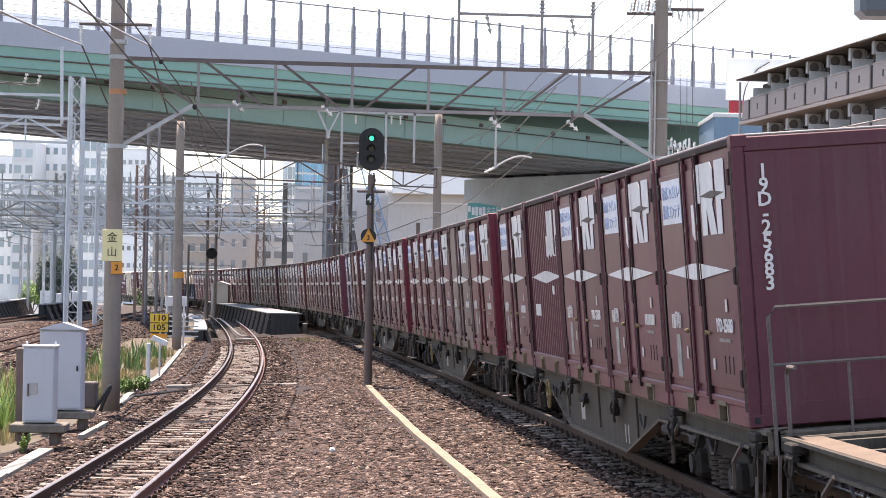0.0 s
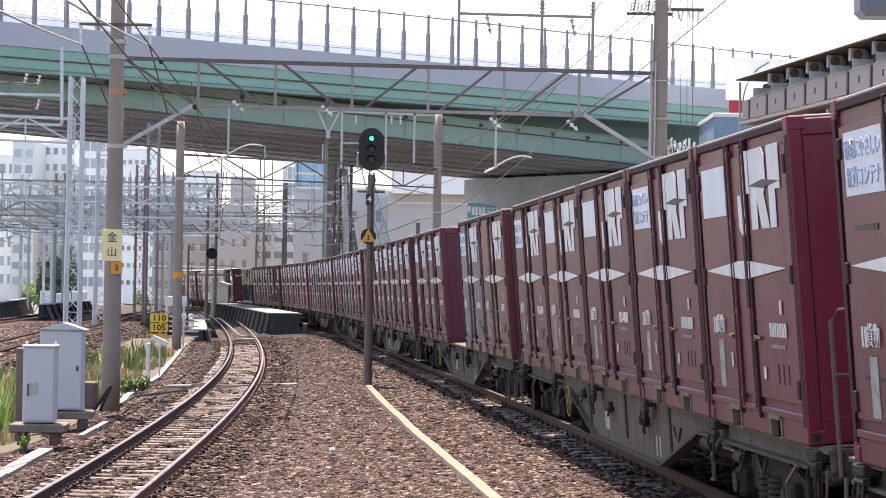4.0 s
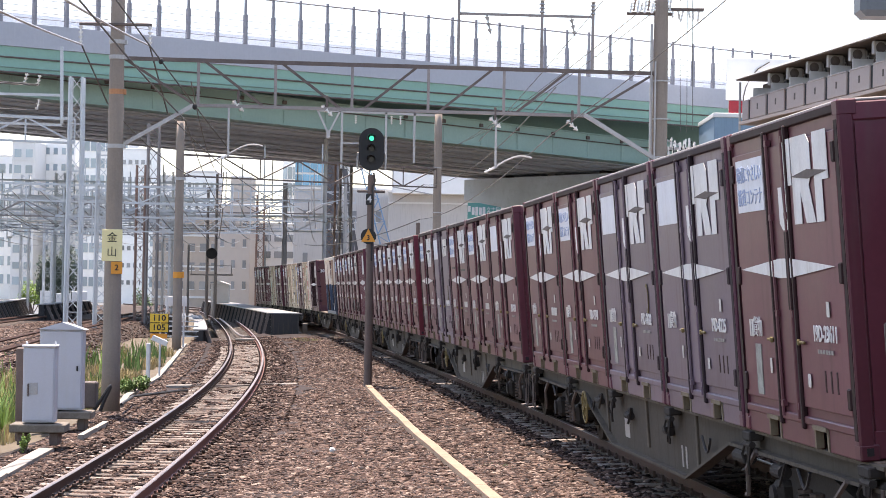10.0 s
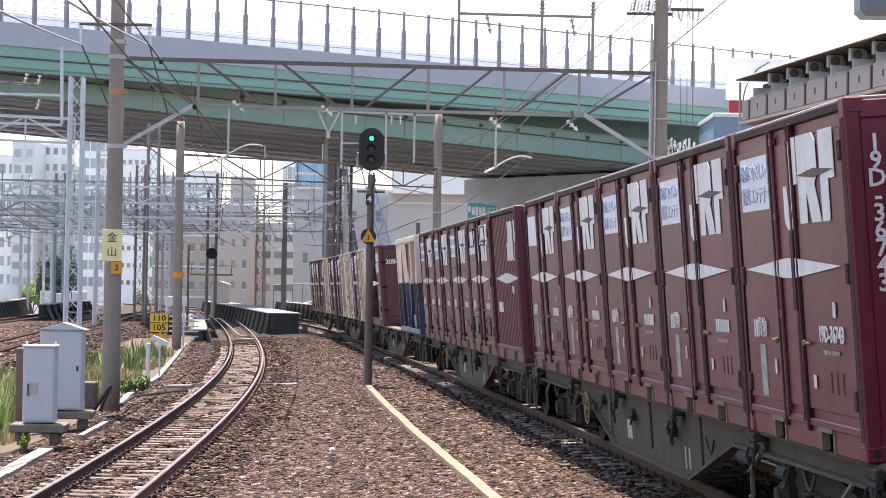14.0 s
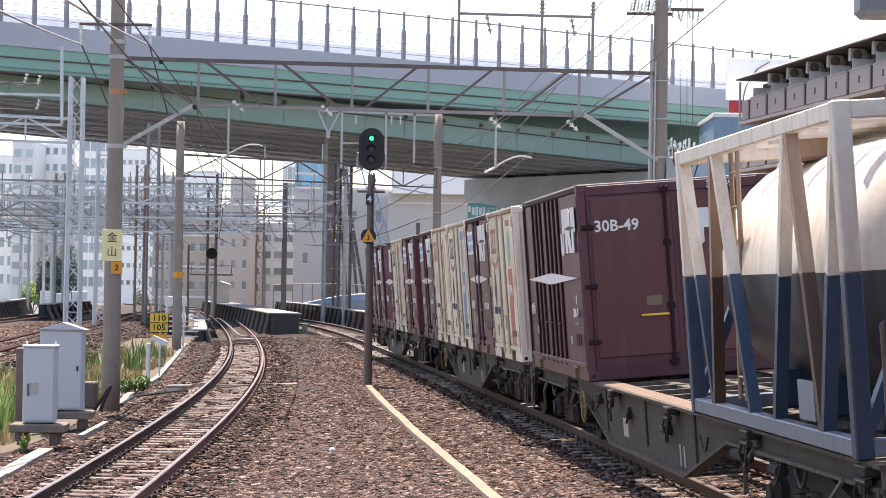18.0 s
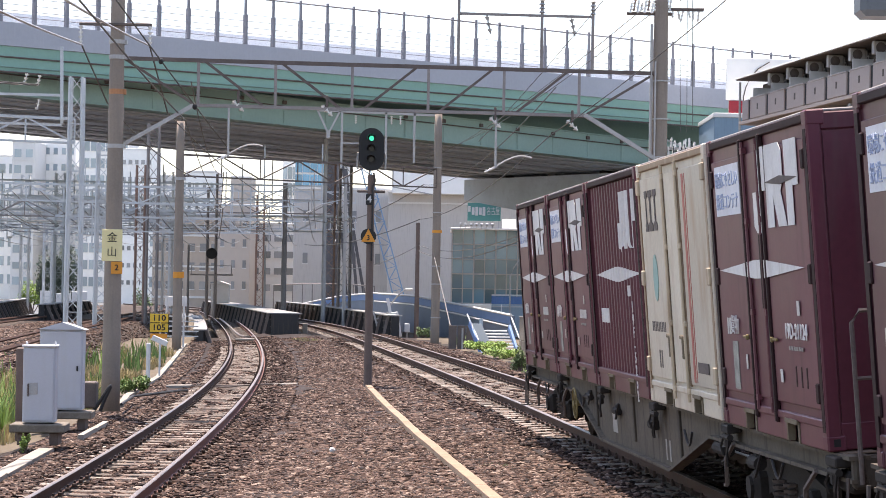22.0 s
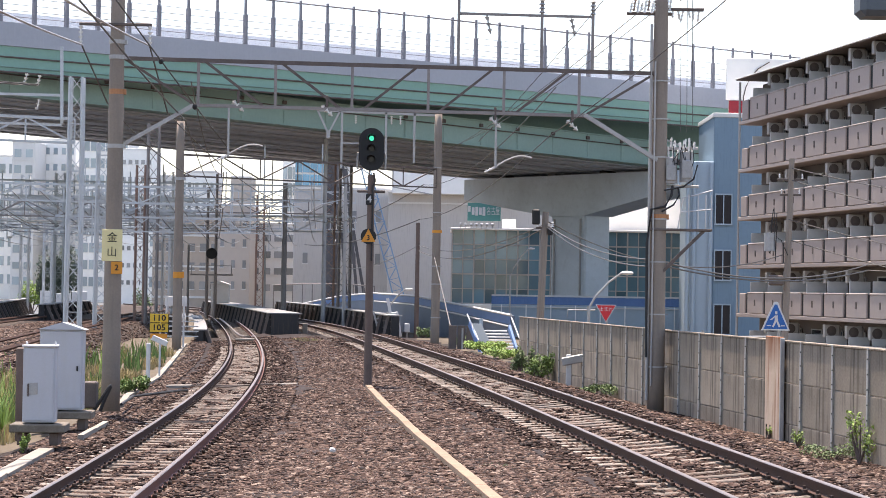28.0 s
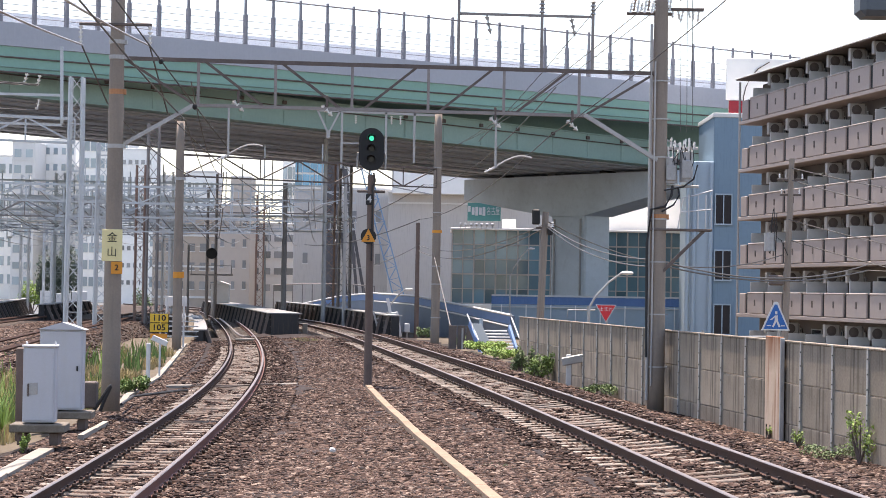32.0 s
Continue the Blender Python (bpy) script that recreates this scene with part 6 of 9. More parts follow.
def wagon(code=""):
    """A flat container wagon: fish-bellied frame, two bogies, end platforms with rails and steps."""
    root = empty("flat_wagon", Matrix(), "grimy grey container flat wagon with deep side sills", "rail wagon", "wagons of the train")
    for sx in (-1, 1):
        sh = Shape()
        prof = [(-9.9, 1.0), (-9.9, 0.82), (-4.7, 0.80), (-2.4, 0.30), (2.4, 0.30), (4.7, 0.80), (9.9, 0.82), (9.9, 1.0)]
        m = Matrix.Translation((sx * 1.08 - 0.02, 0, 0)) @ Matrix(((0, 0, 1, 0), (1, 0, 0, 0), (0, 1, 0, 0), (0, 0, 0, 1)))
        sh.prism(prof, m, 0.04)
        part("side_sill", sh, M_UNDER, root)
        part("bottom_flange", Shape().rows([[(sx * 1.04, y, z - 0.015), (sx * 1.04, y, z + 0.015), (sx * 1.17, y, z + 0.015), (sx * 1.17, y, z - 0.015)] for y, z in prof[1:7]], closed=True, caps=True), M_UNDER, root)
        part("top_flange", Shape().box((sx * 1.1, 0, 0.985), (0.16, 19.8, 0.03)), M_UNDER, root)
        for y, w, h, z in ((-5.2, 0.5, 0.3, 0.72), (1.1, 0.3, 0.22, 0.72), (3.4, 0.4, 0.2, 0.78), (-1.5, 0.22, 0.3, 0.72), (5.9, 0.26, 0.4, 0.68), (-6.6, 0.3, 0.3, 0.7)):
            part("gear_box", Shape().tube((sx * 1.14, y - w / 2, z), (sx * 1.14, y + w / 2, z), h * 0.20, n=10).box((sx * 1.11, y, z + h * 0.2), (0.08, w * 0.45, h * 0.4), None, 0.02).pipe([(sx * 1.16, y - w, z + 0.1), (sx * 1.18, y - w * 0.5, z - 0.08), (sx * 1.16, y, z - h * 0.4)], 0.014, 5), M_BOGIE, root)
        for y in (-8.6, -5.6, 5.5, 8.5):
            part("lever", Shape().pipe([(sx * 1.18, y - 0.3, 0.82), (sx * 1.2, y, 0.66), (sx * 1.18, y + 0.12, 0.42), (sx * 1.16, y + 0.3, 0.4)], 0.022, 5), M_STEEL_DARK, root)
        for y in (-2.9, 0.0, 2.9):
            sh = Shape()
            sh.box((sx * 1.11, y, 0.69), (0.03, 0.09, 0.52), None, 0.006)
            part("stiffener", sh, M_UNDER, root)
        for k in range(6):
            y = 9.5 - 0.06 - k * 3.82 * 0.995
            sh = Shape()
            sh.box((sx * 1.17, y, 0.945), (0.13, 0.30, 0.08), None, 0.012)
            sh.box((sx * 1.2, y + 0.05, 0.85), (0.05, 0.09, 0.16), None, 0.012)
            sh.tube((sx * 1.21, y - 0.14, 0.87), (sx * 1.21, y + 0.12, 0.87), 0.03, n=8)
            sh.pipe([(sx * 1.22, y - 0.1, 0.87), (sx * 1.25, y - 0.13, 0.74), (sx * 1.24, y - 0.1, 0.62)], 0.014, 5)
            sh.pipe([(sx * 1.22, y + 0.1, 0.87), (sx * 1.24, y + 0.16, 0.78), (sx * 1.22, y + 0.15, 0.70)], 0.012, 5)
            part("twist_lock", sh, M_BOGIE, root)
        for k in range(4):
            y = (-7.5, -3.6, 3.9, 7.6)[k]
            sh = Shape()
            sh.pipe([(sx * 1.16, y + i * 0.05 - 0.2, 0.78 - 0.14 * math.sin(i * math.pi / 8)) for i in range(9)], 0.014, 5)
            part("hose", sh, M_RUBBER, root)
        sh = Shape()
        sh.box((sx * 1.104, 1.5, 0.56), (0.006, 0.34, 0.24))
        for k in range(2):
            sh.box((sx * 1.104, -2.0 - k * 0.22, 0.48), (0.006, 0.07, 0.22))
        tagged(part("stencil_mark", sh, M_DULLWHITE, root, "faded white stencilled marks"), kind="stuff")
    sh = Shape()
    for k in range(-9, 10):
        sh.box((0, k * 1.05, 0.93), (2.12, 0.1, 0.1))
    for x in (-0.3, 0.3):
        sh.box((x, 0, 0.82), (0.14, 19.6, 0.3))
    tagged(part("cross_frame", sh, M_UNDER, root), kind="stuff")
    for sx in (-1, 1):
        sh = Shape()
        sh.box((sx * 1.02, 0, 0.999), (0.24, 19.3, 0.012), None, 0.003)
        part("deck_strip", sh, M_DECKTAN, root, "rusty tan deck strip")
    for sy in (-1, 1):
        sh = Shape()
        sh.box((0, sy * 9.85, 0.88), (2.3, 0.1, 0.24), None, 0.02)
        sh.box((0, sy * 9.98, 0.8), (0.5, 0.3, 0.3), None, 0.03)
        part("end_sill", sh, M_UNDER, root)
        sh = Shape()
        sh.box((0, sy * 10.15, 0.86), (0.22, 0.24, 0.28), None, 0.04)
        part("coupler", sh, M_BOGIE, root)
        for sx in (-1, 1):
            sh = Shape()
            sh.pipe([(sx * 1.1, sy * 9.92, 0.8), (sx * 1.1, sy * 9.92, 1.95), (sx * 1.04, sy * 9.92, 2.03), (sx * 0.05, sy * 9.92, 2.03)] if sy < 0 else
                    [(sx * 1.1, sy * 9.92, 0.8), (sx * 1.1, sy * 9.92, 1.5), (sx * 1.1, sy * 9.85, 1.56), (sx * 1.1, sy * 9.6, 1.56)], 0.018, 6)
            if sy < 0:
                sh.pipe([(sx * 1.1, sy * 9.92, 1.55), (sx * 0.05, sy * 9.92, 1.55)], 0.016, 6)
                sh.pipe([(sx * 0.45, sy * 9.92, 0.95), (sx * 0.45, sy * 9.92, 1.55)], 0.014, 6)
            part("hand_rail", sh, M_STEEL_DARK, root)
            sh = Shape()
            y = sy * 9.75
            sh.pipe([(sx * 1.2, y - 0.16, 0.85), (sx * 1.24, y - 0.13, 0.36), (sx * 1.24, y + 0.13, 0.36), (sx * 1.2, y + 0.16, 0.85)], 0.016, 5)
            sh.box((sx * 1.24, y, 0.365), (0.16, 0.26, 0.02))
            part("step", sh, M_STEEL_DARK, root, "hanging foot step")
            sh = Shape()
            sh.box((sx * 1.05, sy * 9.62, 0.8), (0.22, 0.34, 0.16), None, 0.03)
            part("step_box", sh, M_BOGIE, root)
    ws = wheel_set()
    for sy in (-1, 1):
        y0 = sy * 7.1
        bg = part("bogie", Shape().box((0, 0, 0.62), (1.9, 0.5, 0.16), None, 0.03).box((0, 0, 0.45), (0.4, 2.2, 0.14), None, 0.03), M_BOGIE, root, m=pose(0, y0, 0))
        for sx in (-1, 1):
            sh = Shape()
            prof = [(-1.25, 0.62), (-1.25, 0.42), (-1.0, 0.34), (-0.7, 0.42), (-0.45, 0.28), (0.45, 0.28), (0.7, 0.42), (1.0, 0.34), (1.25, 0.42), (1.25, 0.62), (0.6, 0.72), (-0.6, 0.72)]
            m = Matrix.Translation((sx * 0.92 - 0.06, 0, 0)) @ Matrix(((0, 0, 1, 0), (1, 0, 0, 0), (0, 1, 0, 0), (0, 0, 0, 1)))
            sh.prism(prof, m, 0.12)
            part("side_frame", sh, M_BOGIE, bg)
            sh = Shape()
            for y in (-0.2, 0.2):
                for k in range(6):
                    sh.tube((sx * 0.98, y, 0.3 + k * 0.05), (sx * 0.98, y, 0.325 + k * 0.05), 0.1, n=10)
            tagged(part("spring", sh, M_WHEEL, bg), kind="stuff")
            for y in (-0.95, 0.95):
                sh = Shape()
                sh.box((sx * 1.0, y, 0.45), (0.2, 0.28, 0.28), None, 0.05)
                sh.tube((sx * 1.1, y, 0.45), (sx * 1.13, y, 0.45), 0.1, n=12)
                part("axle_box", sh, M_BOGIE, bg)
                sh = Shape()
                sh.box((sx * 0.72, y + 0.5 * (1 if y < 0 else -1), 0.42), (0.09, 0.07, 0.36), None, 0.02)
                part("brake_block", sh, M_BOGIE, bg)
        for y in (-0.95, 0.95):
            part("wheel_set", ws, None, bg, m=pose(0, y, 0.43))
    # hand brake wheel
    sh = Shape()
    sh.pipe([(-1.22, 4.2 + 0.2 * math.cos(i * math.pi / 10), 0.66 + 0.2 * math.sin(i * math.pi / 10)) for i in range(21)], 0.014, 6)
    for k in range(3):
        t = k * math.pi / 3
        sh.bar((-1.22, 4.2 + 0.2 * math.cos(t), 0.66 + 0.2 * math.sin(t)), (-1.22, 4.2 - 0.2 * math.cos(t), 0.66 - 0.2 * math.sin(t)), 0.014, 0.014)
    sh.tube((-1.08, 4.2, 0.66), (-1.24, 4.2, 0.66), 0.04, n=8)
    part("brake_wheel", sh, M_BRASS, root, "yellow spoked hand-brake wheel")
    return root


# ---------- apartment block with balconies ----------
M_BALC = material("balcony_panel", (0.355, 0.295, 0.268), 0.85, var=0.07, scale=0.8, fine=8, bump=0.03, spread=0.05)
M_BALC_EDGE = material("balcony_edge", (0.42, 0.37, 0.345), 0.85, var=0.07, scale=0.8, bump=0.02)
# wall colour lowered to hold the shade of the balcony recesses
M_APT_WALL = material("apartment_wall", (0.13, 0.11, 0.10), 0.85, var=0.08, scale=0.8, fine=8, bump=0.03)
M_DOORPALE = material("pale_screen", (0.62, 0.60, 0.58), 0.6, var=0.08)
M_AC = material("aircon_grey", (0.36, 0.335, 0.31), 0.6, var=0.1)
M_BLUEGREY = material("blue_grey_render", (0.19, 0.275, 0.345), 0.8, var=0.06, scale=0.3, fine=5, bump=0.02, stain=(0.12, 0.18, 0.235), stain_amt=0.4, streak=True)
M_BLUEGREY_L = material("pale_blue_render", (0.36, 0.44, 0.50), 0.8, var=0.06, scale=0.3, fine=5, bump=0.02)
M_GLASSBLUE = glass("tinted_glass", (0.085, 0.175, 0.23), 0.08, 0.45)
M_GLASSCYAN = glass("cyan_glass", (0.10, 0.30, 0.44), 0.08, 0.3)
M_SOOT = material("soot_grey", (0.115, 0.112, 0.118), 0.85, var=0.25, scale=0.6, bump=0.05, stain=(0.07, 0.065, 0.065), stain_amt=0.6, streak=True)
M_GLASSDARK = glass("dark_window", (0.02, 0.024, 0.03), 0.08)
# town glass is lightened, with distance haze in its colour
M_GLASSTOWN = glass("town_window_hazed", (0.22, 0.225, 0.235), 0.15, 0.4)
M_GLASSPALE = glass("hazed_glass", (0.27, 0.33, 0.365), 0.1, 0.25)
M_BEIGE = material("beige_wall", (0.52, 0.49, 0.46), 0.9, var=0.05, scale=0.15, fine=2, bump=0.02, stain=(0.3, 0.28, 0.26), stain_amt=0.35, streak=True)
# white and grey raised to paint distance haze; nearer trim shares them
M_TOWNWHITE = material("town_white", (0.84, 0.825, 0.79), 0.85, var=0.06, scale=0.1, fine=1.5, bump=0.02)
M_TOWNGREY = material("town_grey", (0.68, 0.665, 0.64), 0.85, var=0.06, scale=0.1, fine=1.5, bump=0.02)
M_TOWNTAN = material("town_tan", (0.47, 0.395, 0.33), 0.85, var=0.08, scale=0.1, fine=1.5, bump=0.02)
M_TOWNPINK = material("town_pink", (0.52, 0.445, 0.385), 0.85, var=0.06, scale=0.1, fine=1.5, bump=0.02)
M_BLUEPAINT = material("blue_parapet", (0.10, 0.19, 0.38), 0.6, var=0.12, scale=0.5, fine=8, bump=0.03, stain=(0.16, 0.24, 0.42), stain_amt=0.5, streak=True)
M_RAMPGREY = material("ramp_blue_grey", (0.15, 0.19, 0.25), 0.7, var=0.15, scale=0.4, fine=6, bump=0.03, stain=(0.16, 0.19, 0.24), stain_amt=0.5, streak=True)
M_RED = material("sign_red", (0.55, 0.03, 0.04), 0.45, var=0.06)
M_DARKRED = material("billboard_red", (0.26, 0.02, 0.03), 0.5, var=0.1)
M_SIGNBLUE = material("sign_blue", (0.022, 0.12, 0.37), 0.45, var=0.06)
M_TEALSIGN = material("teal_sign", (0.085, 0.26, 0.235), 0.6, var=0.1, scale=0.4, bump=0.02)


def build_apartment():
    a, d = Vector((18.6, 132.2, 0)), Vector((0.156, -0.988, 0)).normalized()
    m = Matrix.Translation(a) @ Matrix.Rotation(math.atan2(d.y, d.x), 4, "Z")     # x runs towards the camera, -y faces the line
    root = empty("apartment_block", m, "brown-grey apartment block with rows of balconies and air conditioners", "building")
    L, unit, pitch = 39.6, 3.42, 2.8
    out = -1.35
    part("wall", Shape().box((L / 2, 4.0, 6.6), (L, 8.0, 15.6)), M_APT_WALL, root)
    # dark tone puts the shade of the overhang into the roof's underside
    part("roof", Shape().box((L / 2, 3.3, 14.66), (L + 0.8, 9.6, 0.08), None, 0.02), M_STEEL_DARK, root)
    part("roof_edge", Shape().box((L / 2, -1.53, 14.70), (L + 0.82, 0.05, 0.07), None, 0.015), M_TOWNWHITE, root)
    part("roof_box", Shape().box((L - 7, 3.0, 15.8), (8, 5, 2.4), None, 0.03), M_APT_WALL, root)
    panel = Shape().box((unit / 2, out, 0.58), (unit - 0.5, 0.12, 1.16), None, 0.03).mesh("balcony_panel", M_BALC)
    cap = Shape().box((unit / 2, out, 1.19), (unit - 0.48, 0.18, 0.07), None, 0.02).mesh("panel_cap", M_BALC_EDGE)
    slot = Shape().box((unit / 2, out - 0.07, 0.62), (0.18, 0.03, 0.34)).mesh("drain_slot", M_STEEL_DARK)
    # black sheet that paints the shade in the gap between two panels
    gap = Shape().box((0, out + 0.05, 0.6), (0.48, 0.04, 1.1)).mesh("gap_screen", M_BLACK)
    screen = Shape().box((0, -0.62, 0.95), (0.05, 1.1, 1.74), None, 0.01).mesh("partition", M_DOORPALE)
    door = Shape().box((1.9, -0.03, 1.05), (1.6, 0.05, 1.95), None, 0.01).mesh("window_pane", M_GLASSDARK)
    frame_ = Shape().box((1.9, -0.07, 2.05), (1.7, 0.05, 0.06)).box((1.07, -0.07, 1.05), (0.06, 0.05, 2.0)).box((2.73, -0.07, 1.05), (0.06, 0.05, 2.0)).mesh("window_frame", M_STEEL_GREY)
    ac = Shape().box((3.0, -0.78, 2.06), (0.34, 0.82, 0.66), None, 0.03).box((3.0, -0.3, 1.85), (0.2, 0.07, 0.9), None, 0.01).mesh("air_conditioner", M_AC)
    fan = Shape().tube((3.165, -0.82, 2.06), (3.185, -0.82, 2.06), 0.26, n=16).mesh("fan_grille", M_STEEL_DARK)
    for f in range(7):
        top = 13.44 - f * pitch
        z = top - 1.24
        part("balcony_panel", Shape().box((1.15, out, 0.58), (1.1, 0.12, 1.16), None, 0.03), M_BALC, root, m=Matrix.Translation((0, 0, z)))
        part("balcony_slab", Shape().box((L / 2, -0.7, z - 0.12), (L, 1.42, 0.2), None, 0.02), M_BALC, root)
        for u in range(11):
            mu = Matrix.Translation((1.93 + u * unit, 0, z))
            p = part("balcony_panel", panel, None, root, m=mu)
            part("panel_cap", cap, None, p)
            part("drain_slot", slot, None, p)
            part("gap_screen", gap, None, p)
            if f < 6 and u < 10:
                part("partition", screen, None, root, m=mu)
                w = part("window_pane", door, None, root, m=mu)
                part("window_frame", frame_, None, w)
                if (u * 7 + f * 3) % 9 != 2:
                    q = part("air_conditioner", ac, None, root, m=mu)
                    part("fan_grille", fan, None, q)
    part("down_pipe", Shape().tube((-0.1, out, -2), (-0.1, out, 14.5), 0.07, n=8), M_STEEL_GREY, root)
    return root


build_apartment()


# ---------- other buildings ----------
def block(name, x0, x1, y, z1, depth, mat, label, cols=0, rows=0, glass_mat=None, z0=-1.5, wz0=None, fill=(0.6, 0.5), turn=0.0, bands=0):
    m = Matrix.Translation(((x0 + x1) / 2, y, 0)) @ Matrix.Rotation(turn, 4, "Z")
    root = empty(name, m, label, "building", "town buildings" if name == "town_building" else "")
    W = x1 - x0
    part("wall", Shape().box((0, depth / 2, (z0 + z1) / 2), (W, depth, z1 - z0), None, 0.06), mat, root)
    part("roof", Shape().box((0, depth / 2, z1 + 0.1), (W + 0.15, depth + 0.15, 0.3), None, 0.04), M_TOWNGREY, root)
    if cols:
        lo = wz0 if wz0 is not None else z0 + 2.5
        cw, rh = W / cols, (z1 - 0.6 - lo) / rows
        pane = Shape().box((0, 0, 0), (cw * fill[0], 0.12, rh * fill[1])).mesh("window_pane", glass_mat or M_GLASSDARK)
        sill = Shape().box((0, -0.03, -rh * fill[1] / 2 - 0.06), (cw * fill[0] + 0.12, 0.16, 0.1)).mesh("window_sill", M_TOWNGREY)
        for r in range(rows):
            for c in range(cols):
                w = part("window_pane", pane, None, root, m=Matrix.Translation((-W / 2 + (c + 0.5) * cw, -0.02, lo + (r + 0.5) * rh)))
                part("window_sill", sill, None, w)
    for k in range(bands):
        z = z0 + (z1 - z0) * (k + 0.6) / (bands + 0.3)
        part("floor_band", Shape().box((0, -0.05, z), (W + 0.1, 0.2, 0.25)), M_TOWNGREY, root)
    return root


bl = block("blue_house", 17.9, 24.0, 150, 13.9, 9, M_BLUEGREY, "blue-grey rendered building with narrow windows")
for _z in (7.72, 4.0, 0.4):
    _w = part("window_pane", Shape().box((-2.35, -0.02, _z), (1.05, 0.1, 1.95)), M_GLASSDARK, bl)
    part("window_frame", Shape().box((-2.35, -0.08, _z + 1.0), (1.15, 0.08, 0.1)).box((-2.35, -0.08, _z - 1.0), (1.2, 0.12, 0.1)).box((-2.35, -0.08, _z), (0.07, 0.06, 2.0)).box((-2.9, -0.08, _z), (0.07, 0.06, 2.0)).box((-1.8, -0.08, _z), (0.07, 0.06, 2.0)), M_BLUEGREY_L, bl)
part("side_wing", Shape().box((-3.8, 3.0, 4.7), (1.6, 6.0, 12.4), None, 0.05), M_BLUEGREY_L, bl)
for _x in (-4.75, -4.3, -3.2):
    part("down_pipe", Shape().tube((_x, -0.12, -1), (_x, -0.12, 10.8), 0.12, n=8), M_BLUEGREY_L, bl)
_root = empty("roof_billboard", Matrix.Translation((20.2, 156, 0)), "white rooftop billboard with a dark arc and a red lower field", "billboard")
part("board", Shape().box((2.35, 0, 16.98), (6.3, 0.25, 2.9), None, 0.03), M_TOWNWHITE, _root)
part("red_field", Shape().box((-0.1, 0, 15.07), (0.95, 0.27, 0.84), None, 0.03), M_DARKRED, _root)
part("dark_arc", Shape().pipe([(0.40, -0.2, 15.03), (0.39, -0.2, 15.73), (0.54, -0.2, 16.40), (0.84, -0.2, 17.07), (1.38, -0.2, 17.71), (2.16, -0.2, 18.19)], 0.04, 6), M_STEEL_DARK, _root)
part("frame", Shape().bar((-0.5, 0.4, 13.9), (-0.5, 0.4, 18.2), 0.15, 0.15).bar((1.2, 0.4, 13.9), (1.2, 0.4, 18.2), 0.15, 0.15), M_STEEL_GREY, _root)


def build_glass_office():
    root = empty("glass_office", Matrix.Translation((0, 200, 0)), "low office with a dark blue-green glass curtain wall", "building")
    x0, x1, z0, z1 = 0.8, 22.2, -1.5, 7.45
    part("wall", Shape().box(((x0 + x1) / 2, 6, (z0 + z1) / 2), (x1 - x0 - 0.2, 11.4, z1 - z0 - 0.1)), M_TOWNGREY, root)
    part("roof", Shape().box(((x0 + x1) / 2, 6, z1 + 0.08), (x1 - x0 + 0.3, 12.3, 0.2), None, 0.03), M_TOWNWHITE, root)
    cols, rows = 22, 5
    cw, rh = (x1 - x0) / cols, (z1 - 0.9) / rows
    pane = Shape().box((0, 0, 0), (cw - 0.07, 0.05, rh - 0.07)).mesh("glass_pane", M_GLASSBLUE)
    for r in range(rows):
        for c in range(cols):
            rnd = math.sin(c * 12.9 + r * 78.2) * 0.004
            part("glass_pane", pane, None, root, m=Matrix.Translation((x0 + (c + 0.5) * cw, 0.24, 0.9 + (r + 0.5) * rh)) @ Matrix.Rotation(rnd, 4, "Z") @ Matrix.Rotation(rnd, 4, "X"))
    for c in range(0, cols + 1):
        part("mullion", Shape().box((x0 + c * cw, 0.2, (0.9 + z1) / 2), (0.09 if c % 2 else 0.14, 0.12, z1 - 0.9)), M_STEEL_GREY, root)
    for r in range(rows + 1):
        part("transom", Shape().box(((x0 + x1) / 2, 0.2, 0.9 + r * rh), (x1 - x0, 0.1, 0.07 if r % 2 else 0.12)), M_STEEL_GREY, root)
    part("plinth", Shape().box(((x0 + x1) / 2, 0.1, -0.3), (x1 - x0, 0.4, 2.3), None, 0.03), M_TOWNWHITE, root)
    part("blue_band", Shape().box((17.5, -0.15, 1.0), (9.0, 0.3, 0.7), None, 0.03), M_BLUEPAINT, root)
    part("penthouse", Shape().box((18.5, 8, 9.6), (7.6, 6, 4.4), None, 0.05), M_TOWNWHITE, root)
    part("roof_box", Shape().box((5.9, 3, 8.0), (1.2, 1.2, 1.0), None, 0.03), M_TOWNWHITE, root)
    return root


build_glass_office()
_root = empty("roof_sign", Matrix.Translation((3.6, 200.5, 0)), "teal rooftop sign board with white bars of lettering", "sign")
part("board", Shape().box((0, 0, 9.05), (2.95, 0.2, 1.6), None, 0.02), M_TEALSIGN, _root)
for _k in range(4):
    _x = -0.98 + _k * 0.32
    part("bar", Shape().box((_x, -0.12, 9.1), (0.25, 0.03, 0.78 if _k % 2 else 0.66), None, 0.01), M_WHITE, _root)
lettering("名古屋", 0.78, pose(0.80, -0.135, 9.08, 90), M_WHITE, _root, squeeze=0.5)
part("bar", Shape().box((-1.32, -0.12, 9.3), (0.22, 0.03, 0.5), None, 0.01), M_WHITE, _root)
for _k in range(6):
    part("strut", Shape().bar((-1.3 + _k * 0.52, 0.1, 7.5), (-1.3 + _k * 0.52, 0.1, 8.4), 0.06, 0.06), M_STEEL_GREY, _root)
